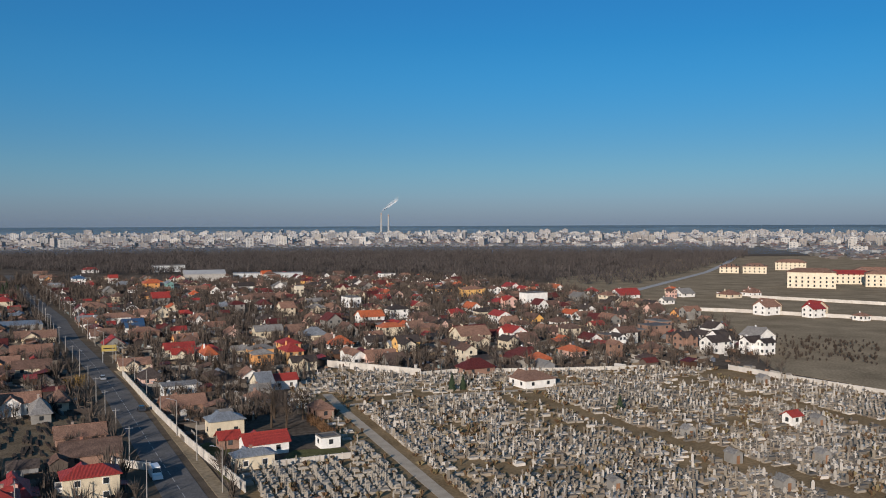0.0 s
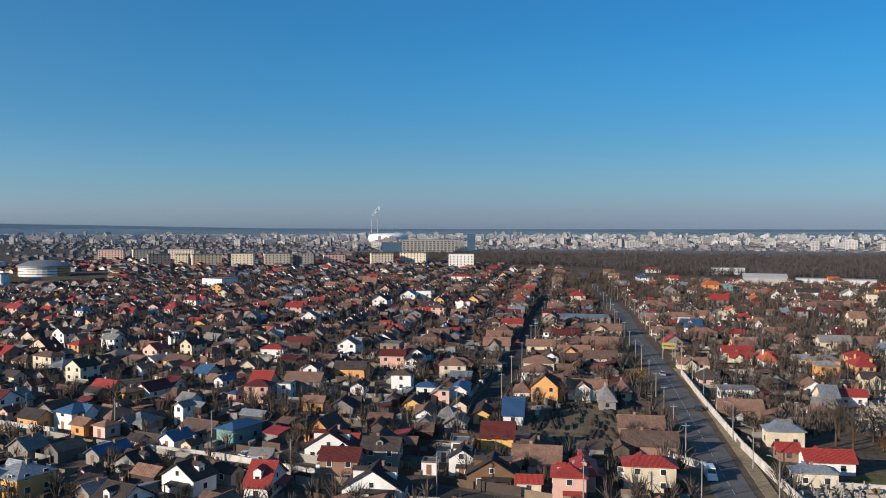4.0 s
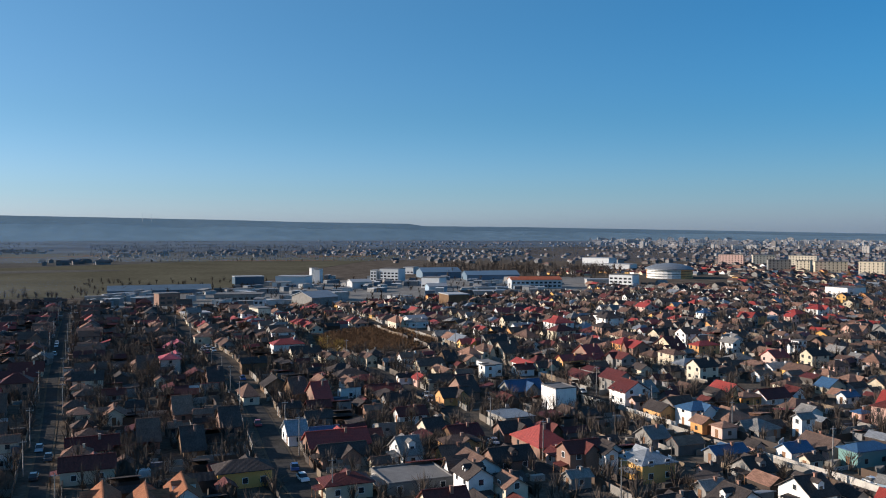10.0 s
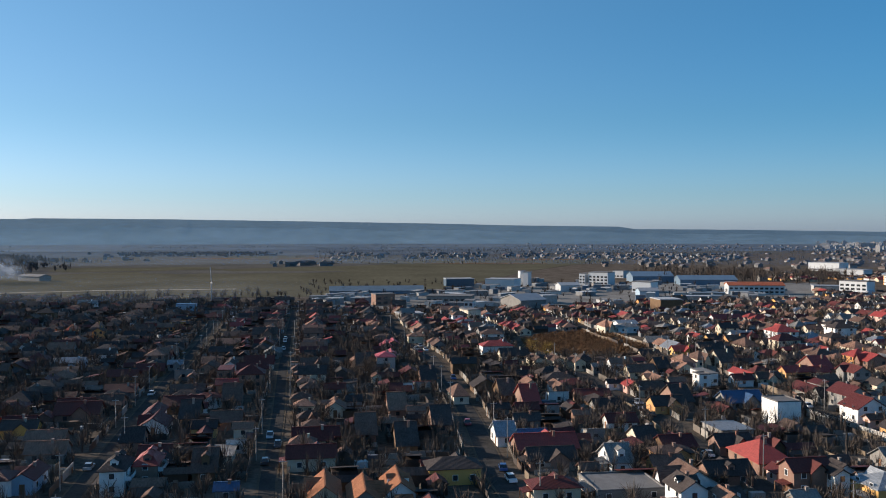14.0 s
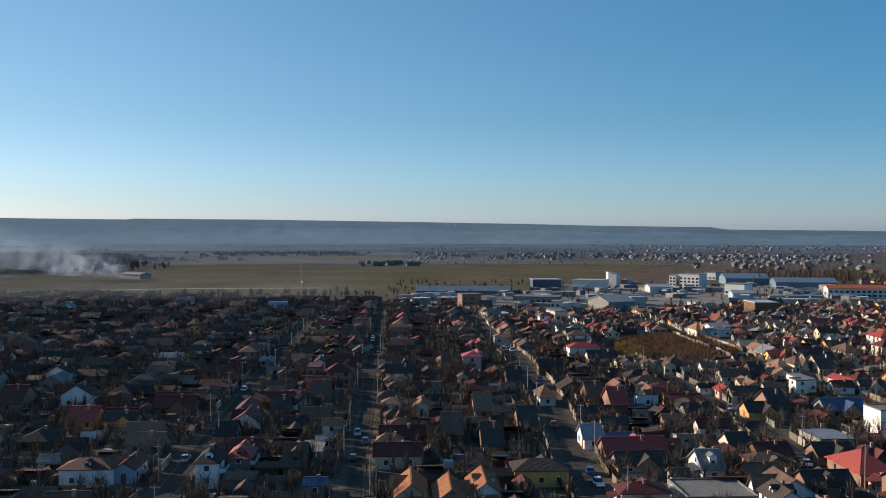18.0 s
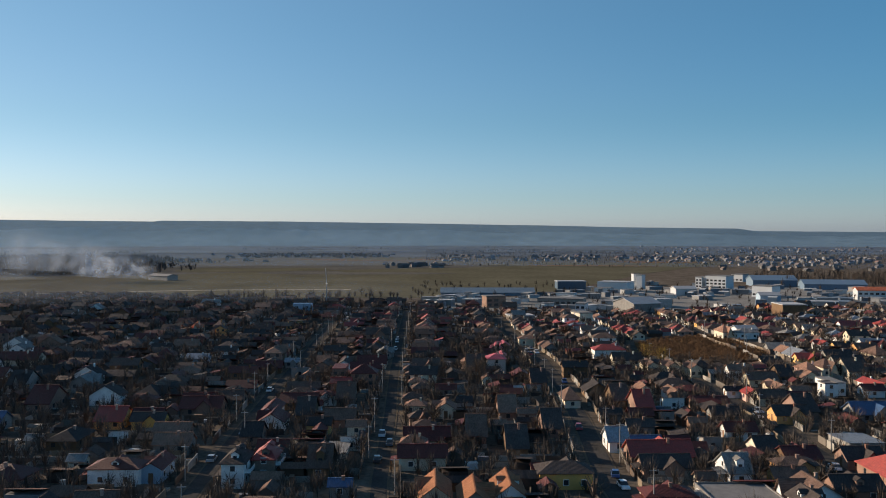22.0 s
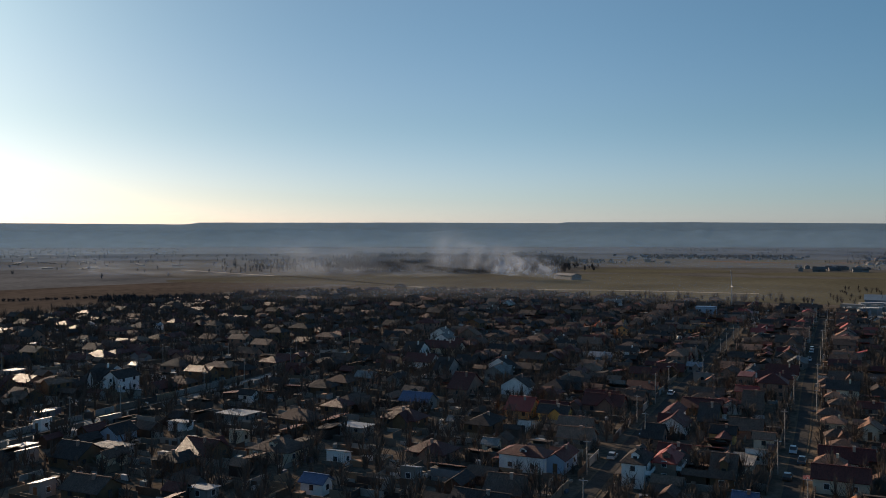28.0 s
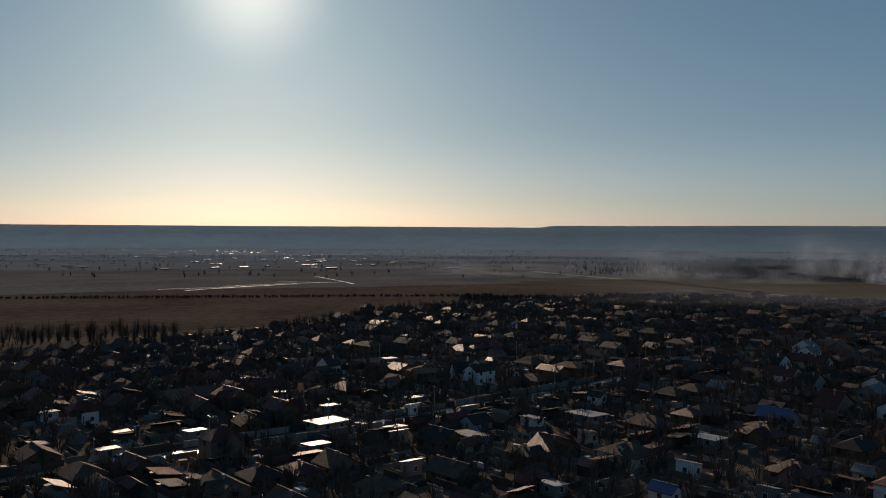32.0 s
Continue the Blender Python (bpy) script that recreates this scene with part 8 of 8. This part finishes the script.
# stadium with a white shell, and a round arena
ob = thing("stadium", -1665, 2005, 40, "white shell-roofed stadium on the city's edge", "stadium")
g = Geo()
n = 48
prof = [(1.0, 0.0), (1.06, 0.3), (1.07, 0.62), (1.0, 0.85), (0.84, 0.97), (0.66, 1.0), (0.60, 0.94), (0.60, 0.6)]
g.v = [(56 * k * math.cos(6.283 * i / n), 44 * k * math.sin(6.283 * i / n), 26 * z) for k, z in prof for i in range(n)]
g.f = [(j * n + i, j * n + (i + 1) % n, (j + 1) * n + (i + 1) % n, (j + 1) * n + i) for j in range(len(prof) - 1) for i in range(n)]
part("shell", g, material("membrane_white", [(0.78, 0.78, 0.77)], rough=0.5, amount=0.06, scale=0.02, grain=0.1), ob)
part("pitch", Geo().frustum(30, 30, 0, 0.3, 24), FIELD_GREEN, ob)
ob = thing("round_arena", -826, 459, 0, "round sports hall, orange and white drum under a shallow grey dome", "arena")
for i in range(32):
    g = Geo()
    a0, a1 = 6.283 * i / 32, 6.283 * (i + 1) / 32
    r0, r1 = 22.0, 24.0
    g.hexa([(r0 * math.cos(a0), r0 * math.sin(a0), 0), (r1 * math.cos(a0), r1 * math.sin(a0), 0), (r1 * math.cos(a1), r1 * math.sin(a1), 0), (r0 * math.cos(a1), r0 * math.sin(a1), 0),
            (r0 * math.cos(a0), r0 * math.sin(a0), 9), (r1 * math.cos(a0), r1 * math.sin(a0), 9), (r1 * math.cos(a1), r1 * math.sin(a1), 9), (r0 * math.cos(a1), r0 * math.sin(a1), 9)])
    part("panel", g, PLASTER["orange"] if i % 16 < 7 else PLASTER["white"], ob)
for i in range(3):
    part("band", Geo().frustum(24.2, 24.2, 2.0 + i * 2.6, 2.5 + i * 2.6, 32), GLASS, ob)
g = Geo()
n = 32
prof = [(25.5, 9.1), (25.5, 10.2), (20, 12.6), (13, 14.4), (6, 15.4), (0.6, 15.7)]
g.v = [(k * math.cos(6.283 * i / n), k * math.sin(6.283 * i / n), z) for k, z in prof for i in range(n)]
g.f = [(j * n + i, j * n + (i + 1) % n, (j + 1) * n + (i + 1) % n, (j + 1) * n + i) for j in range(len(prof) - 1) for i in range(n)] + [tuple(range(5 * n, 6 * n)), tuple(range(n - 1, -1, -1))]
part("dome", g, ROOF["steel"], ob)

# power station and masts
for a, h, k in ((-4.10, 100, 5), (-3.62, 92, 5), (-40.8, 84, 2.6), (-40.4, 84, 2.6)):
    x, y = polar(a, 4150)
    ob = thing("smokestack", x, y, 0, "tall pale concrete smokestack of the power station", "smokestack", "smokestacks")
    part("shaft", Geo().frustum(k, k * 0.62, 0, h, 12), CONCRETE, ob)
    part("rim", Geo().frustum(k * 0.70, k * 0.70, h - 8, h - 4, 12), PLASTER["brick"], ob)
for a in (-94.95, -94.42):
    x, y = polar(a, 4700)
    ob = thing("radio_mast", x, y, 0, "slender steel radio mast on the far hill", "mast", "radio masts", z=88)
    part("mast", Geo().frustum(1.0, 0.5, 0, 52, 5), STEEL, ob)
    part("antenna", Geo().frustum(0.9, 0.9, 44, 47, 5), STEEL, ob)

# yellow billboard, crane
bx, by = -120, 308
ob = thing("billboard", bx, by, 22, "yellow roadside billboard on two steel posts", "billboard")
part("board", Geo().box(-2.6, -0.12, 4.2, 2.6, 0.12, 6.4), material("board_yellow", [(0.40, 0.30, 0.09)], rough=0.5, amount=0.08), ob)
part("print_bar", Geo().box(-2.0, -0.15, 5.0, 2.0, -0.125, 5.4), RUBBER, ob)
for k in (-2.2, 2.2):
    part("post", Geo().frustum(0.12, 0.12, 0, 4.2, 8, k, 0), STEEL, ob)
ob = thing("crane", -618, -161, 20, "thin steel mobile crane with a raised jib", "crane")
part("mast", Geo().frustum(0.5, 0.35, 0, 15, 6), STEEL, ob)
part("jib", Geo().hexa([(-3, -0.3, 14.5), (9, -0.25, 15), (9, 0.25, 15), (-3, 0.3, 14.5), (-3, -0.3, 15.3), (9, -0.25, 15.5), (9, 0.25, 15.5), (-3, 0.3, 15.3)]), STEEL, ob)
part("strut", Geo().hexa([(-0.2, -0.2, 15.5), (0.2, -0.2, 15.5), (0.2, 0.2, 15.5), (-0.2, 0.2, 15.5), (-7.2, -0.2, 26), (-6.8, -0.2, 26), (-6.8, 0.2, 26), (-7.2, 0.2, 26)]), STEEL, ob)

# ---------------------------------------------------------------- villages and woods on the plain
vw, vr = Geo(), Geo()
vq = random.Random(31)


def village(n, a0, a1, r0, r1):
    for i in range(n):
        a, r = vq.uniform(a0, a1), vq.uniform(r0, r1)
        x, y = polar(a, r)
        w, l, h = vq.uniform(5, 8), vq.uniform(7, 12), vq.choice((2.4, 2.4, 4.2))
        d = vq.choice((10, 100)) + vq.gauss(0, 8)
        vw.place(x, y, 0, d).gable_walls(w, l, h, w * 0.3)
        vr.place(x, y, 0, d).gable_roof(w, l, h, w * 0.33)


village(230, -97, -70, 1650, 2150)
village(50, -80, -66, 1300, 1750)
village(22, -101, -96.5, 1330, 1460)
village(14, -116, -108, 1650, 1800)
village(110, -82, -60, 2700, 3700)
village(40, -112, -100, 1900, 2300)
stuff("village_walls", vw, VILLAGE_WALL, "pale walls of small villages on the plain", "houses")
stuff("village_roofs", vr, FAR_ROOF, "dull roofs of small villages on the plain", "roofs")

depot_walls, depot_roofs = Geo(), Geo()
for i in range(240):
    a, r = vq.uniform(-176, -140), vq.uniform(1400, 4000)
    x, y = polar(a, r)
    w, l, h = vq.uniform(4, 18), vq.uniform(3, 7), vq.uniform(1.2, 2.4)
    d = -a + vq.gauss(0, 14)
    depot_walls.place(x, y, 0, d).box(-w / 2, -l / 2, 0, w / 2, l / 2, h)
    depot_roofs.place(x, y, 0, d).shed_roof(w, l, h, vq.uniform(0.1, 0.9), 0.4, 0.3)
stuff("plain_depots", depot_walls, MIX_SHED, "scattered low depots on the southern plain", "depots")
stuff("plain_depot_roofs", depot_roofs, ROOF["steel"], "glinting metal roofs on the southern plain", "roofs")


def wood(name, n, a0, a1, r0, r1, h0, h1, mat, label, blades=9, wide=0.55):
    """Bare trees scattered over a piece of a ring; the big woods thin out towards their ends."""
    g = Geo()
    for i in range(n):
        a = vq.uniform(a0, a1)
        if name.startswith("smoky"):
            a = (a0 + a1) / 2 + (a1 - a0) * 0.62 * (vq.random() + vq.random() - 1)
        r = math.sqrt(vq.uniform(r0 * r0, r1 * r1))
        blade_tree(g, *polar(a, r), vq.uniform(h0, h1), vq, blades, 0.42, wide)
    return stuff(name, g, mat, label, "trees")


wood("smoky_wood", 3000, -129, -115.8, 1180, 1950, 9, 17, FOREST, "dark bare wood behind the burning yard", 9, 0.7)
wood("suburb_trees", 3600, -98, -45, 1400, 3000, 4, 8, FAR_TWIGS, "bare garden trees between the far suburb houses", 8, 0.3)
wood("smoky_wood_fringe", 1300, -136, -115, 1200, 1800, 6, 14, FOREST, "loose edge of the bare wood behind the smoke", 9, 0.6)
wood("plain_grove", 520, -110, -101, 1950, 2350, 4, 8, FAR_TWIGS, "dark grove on the plain")
g = Geo()
for k in range(95):
    a, r, da = vq.uniform(-178, -62), vq.uniform(1500, 4000), vq.uniform(1.0, 6.0)
    dr = vq.uniform(-0.1, 0.1) * r
    for i in range(int(da * r * 0.0175 / 9)):
        u = vq.random()
        blade_tree(g, *polar(a + da * u, r + dr * u + vq.gauss(0, 12)), vq.uniform(5, 10), vq, 7, 0.6, 0.5)
stuff("far_tree_rows", g, FAR_TWIGS, "thin far rows of bare trees across the plain", "trees")
wood("plain_south_trees", 800, -178, -140, 1100, 3800, 5, 10, FAR_TWIGS, "scattered bare trees on the southern plain", 7, 0.6)
g = Geo()
for i in range(420):
    u = i / 419
    x0, y0 = polar(-178, 800)
    x1, y1 = polar(-143, 760)
    blade_tree(g, x0 + (x1 - x0) * u + vq.gauss(0, 1.5), y0 + (y1 - y0) * u + vq.gauss(0, 1.5), vq.uniform(1.5, 3.5), vq, 10, 0.7, 0.3)
stuff("field_hedge", g, FOREST, "long dark hedge across the southern fields", "hedge")
wood("hedge_south", 260, -145, -136, 690, 725, 3, 7, FOREST, "dark hedge along the ploughed field", 16, 0.3)
wood("edge_trees", 45, -112, -98, 680, 715, 5, 10, TWIG, "bare trees between the last houses and the field", 26, 0.18)
wood("depot_yard_trees", 300, -99, -68, 575, 900, 3, 7, TWIG, "bare trees and bushes round the depot yards", 16, 0.16)
wood("depot_trees", 240, -77, -64, 900, 1130, 9, 17, TWIG, "tall bare poplars behind the depots", 18, 0.25)
wood("field_thicket", 420, 14, 27, 335, 400, 0.8, 2.6, TWIG, "brown thicket in the open grass", 22, 0.14)
wood("grove_west", 130, -29, -24, 560, 830, 6, 13, TWIG, "bare roadside trees before the woods", 20, 0.2)
g = Geo()
for i in range(60):
    blade_tree(g, *polar(-181 + i * 0.3 + vq.gauss(0, 0.2), 440 + vq.uniform(-14, 14)), vq.uniform(8, 14), vq, 60, 0.28, 0.10)
stuff("roadside_trees", g, TWIG, "row of tall bare trees by the country road", "trees")
for x, y, s in ((-338, 38, 1.25), (-334, 43, 1.1), (-341, 45, 1.0), (-230, 92, 0.9), (-107, 252, 0.8), (-109, 250, 0.7)):
    tree(x, y, 4, s, TWIG_GOLD, "golden-brown willow with fine hanging twigs")

g = Geo()
LOT = [(-403, 40), (-425, 53), (-440, 78), (-420, 92), (-378, 94), (-355, 78), (-356, 55), (-366, 40)]
for i in range(2600):
    x, y = vq.uniform(-440, -355), vq.uniform(40, 94)
    if inside(LOT, x, y):
        blade_tree(g, x, y, vq.uniform(0.8, 2.2), vq, 9, 0.6, 0.12)
stuff("reed_stalks", g, REED, "dense rust-brown reeds over the vacant lot", "reeds")

# wet strips and burnt yard
WATER = material("shallow_water", [(0.05, 0.055, 0.06)], rough=0.08, spec=0.6, bump=0, amount=0.1)
for k, (a0, r0, a1, r1, w) in enumerate(((-162.8, 846, -155.6, 956, 3.5), (-164.5, 870, -159, 900, 3), (-154.6, 1139, -152.1, 954, 3), (-160.5, 915, -153.5, 990, 2.5), (-157, 1000, -153, 985, 2.5))):
    ribbon(f"water_{k + 1}", [polar(a0 + (a1 - a0) * i / 6, r0 + (r1 - r0) * i / 6 + 6 * (i % 2)) for i in range(7)], w, 0.18, WATER, "narrow strip of standing water in the field", "water")
ribbon("road_field", [(-872, -1043), (-816, -842), (-788, -711), (-700, -480)], 8, 0.2, GRAVEL, "pale road across the southern fields")
ribbon("road_field_edge", [(-560, -560), (-700, -430), (-760, -300), (-780, -180)], 5, 0.2, GRAVEL, "pale farm track behind the houses", "road")
hall(-925, -430, 62, 34, 14, 5, PLASTER["grey"], F, "dark barn at the source of the smoke", "barn", "gable")


def smoke_material(name, density, scale, lo, hi, color=(0.40, 0.48, 0.60), foot=0.5, ends=True):
    m = bpy.data.materials.new(name)
    m.use_nodes = True
    n, li = m.node_tree.nodes, m.node_tree.links
    n.remove(n["Principled BSDF"])
    out = n["Material Output"]
    tc = n.new("ShaderNodeTexCoord")
    nz = n.new("ShaderNodeTexNoise")
    nz.inputs["Scale"].default_value, nz.inputs["Detail"].default_value, nz.inputs["Distortion"].default_value = scale, 5, 0.6
    li.new(tc.outputs["Object"], nz.inputs["Vector"])
    mr = n.new("ShaderNodeMapRange")
    mr.inputs["From Min"].default_value, mr.inputs["From Max"].default_value = lo, hi
    li.new(nz.outputs[0], mr.inputs["Value"])
    sep = n.new("ShaderNodeSeparateXYZ")
    li.new(tc.outputs["UV"], sep.inputs[0])
    prod = mr.outputs[0]
    rim = 0 if ends else 1
    for axis, stops in (("X", ((0.0, rim), (0.25, 1), (0.7, 1), (1.0, rim))), ("Y", ((0.0, foot), (0.35 if foot == 0 else 0.15, 1), (0.5, 0.7), (1.0, 0)))):
        rp = n.new("ShaderNodeValToRGB")
        rp.color_ramp.interpolation = "EASE"
        e = rp.color_ramp.elements
        e.new(0.4)
        e.new(0.6)
        for i, (p, v) in enumerate(stops):
            e[i].position, e[i].color = p, (v, v, v, 1)
        li.new(sep.outputs[axis], rp.inputs[0])
        mm = n.new("ShaderNodeMath")
        mm.operation = "MULTIPLY"
        li.new(prod, mm.inputs[0])
        li.new(rp.outputs[0], mm.inputs[1])
        prod = mm.outputs[0]
    mm = n.new("ShaderNodeMath")
    mm.operation = "MULTIPLY"
    mm.inputs[1].default_value = density
    li.new(prod, mm.inputs[0])
    tr, di, tl, mx, mx2 = (n.new(t) for t in ("ShaderNodeBsdfTransparent", "ShaderNodeBsdfDiffuse", "ShaderNodeBsdfTranslucent", "ShaderNodeMixShader", "ShaderNodeMixShader"))
    for s in (di, tl):
        s.inputs["Color"].default_value = (*color, 1)
    mx2.inputs[0].default_value = 0.5
    li.new(di.outputs[0], mx2.inputs[1])
    li.new(tl.outputs[0], mx2.inputs[2])
    li.new(mm.outputs[0], mx.inputs[0])
    li.new(tr.outputs[0], mx.inputs[1])
    li.new(mx2.outputs[0], mx.inputs[2])
    li.new(mx.outputs[0], out.inputs["Surface"])
    return m


def plume(name, a0, a1, r, z0, z1, lean, wave, mat, label):
    """A billowing veil of smoke, folded in depth, that drifts from a1 towards a0 and rises on the way."""
    nx, nz = 48, 14
    vs, uv = [], []
    cx, cy = polar((a0 + a1) / 2, r)
    for j in range(nz + 1):
        for i in range(nx + 1):
            u, v = i / nx, j / nz
            a = a0 + (a1 - a0) * u
            d = r + wave * (noise.noise((u * 5, v * 3, r * 0.01)) + 0.5 * noise.noise((u * 13, v * 7, r * 0.01)))
            x, y = polar(a, d)
            vs.append((x - cx, y - cy, z0 + lean * (1 - u) + (z1 - z0) * v * (0.35 + 0.65 * (1 - u) ** 0.7)))
            uv.append((u, v))
    fs = [(j * (nx + 1) + i, j * (nx + 1) + i + 1, (j + 1) * (nx + 1) + i + 1, (j + 1) * (nx + 1) + i) for j in range(nz) for i in range(nx)]
    me = bpy.data.meshes.new(name)
    me.from_pydata(vs, [], fs)
    me.shade_smooth()
    lay = me.uv_layers.new(name="UVMap")
    for lp in me.loops:
        lay.data[lp.index].uv = uv[lp.vertex_index]
    me.materials.append(mat)
    ob = new(name, me)
    ob.location = (cx, cy, 0)
    return tagged(ob, label, "smoke")


plume("smoke", -120.5, -114.9, 1000, 1, 44, 6, 8, smoke_material("smoke_dense", 0.8, 0.045, 0.34, 0.62), "dense white smoke rising from a burning yard")
plume("smoke", -124.8, -116.0, 1030, 4, 66, 12, 10, smoke_material("smoke_drifting", 0.6, 0.026, 0.30, 0.68), "grey smoke drifting over the wood")
plume("smoke", -136, -119.5, 1075, -2, 58, 4, 30, smoke_material("smoke_thin", 0.42, 0.012, 0.22, 0.78), "thin veil of smoke spread over the fields")
plume("smoke", -150, -130, 1120, -2, 40, 4, 30, smoke_material("smoke_low", 0.36, 0.010, 0.22, 0.80), "low bluish smoke lying over the ploughed land")
DRIFT = smoke_material("smoke_over_roofs", 0.16, 0.006, -0.5, 1.0, foot=0.0)
plume("smoke", -142, -92, 640, 0, 40, 0, 15, DRIFT, "faint bluish smoke drifting low over the edge of town")
# blue translucent veils added to stand in for the haze of the air
HAZE = smoke_material("haze_veil", 0.2, 0.002, -0.8, 1.0, (0.29, 0.44, 0.62), 1.0, False)
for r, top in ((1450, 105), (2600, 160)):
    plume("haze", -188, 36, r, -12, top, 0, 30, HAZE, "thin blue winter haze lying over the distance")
STEAM = smoke_material("steam_white", 0.95, 0.03, 0.2, 0.5, (0.9, 0.9, 0.9))
plume("steam", -2.9, -4.16, 4140, 98, 128, 62, 10, STEAM, "white steam trail of the power station")
plume("steam", -40.2, -40.85, 4140, 84, 118, 46, 10, STEAM, "white steam over a distant heating plant")
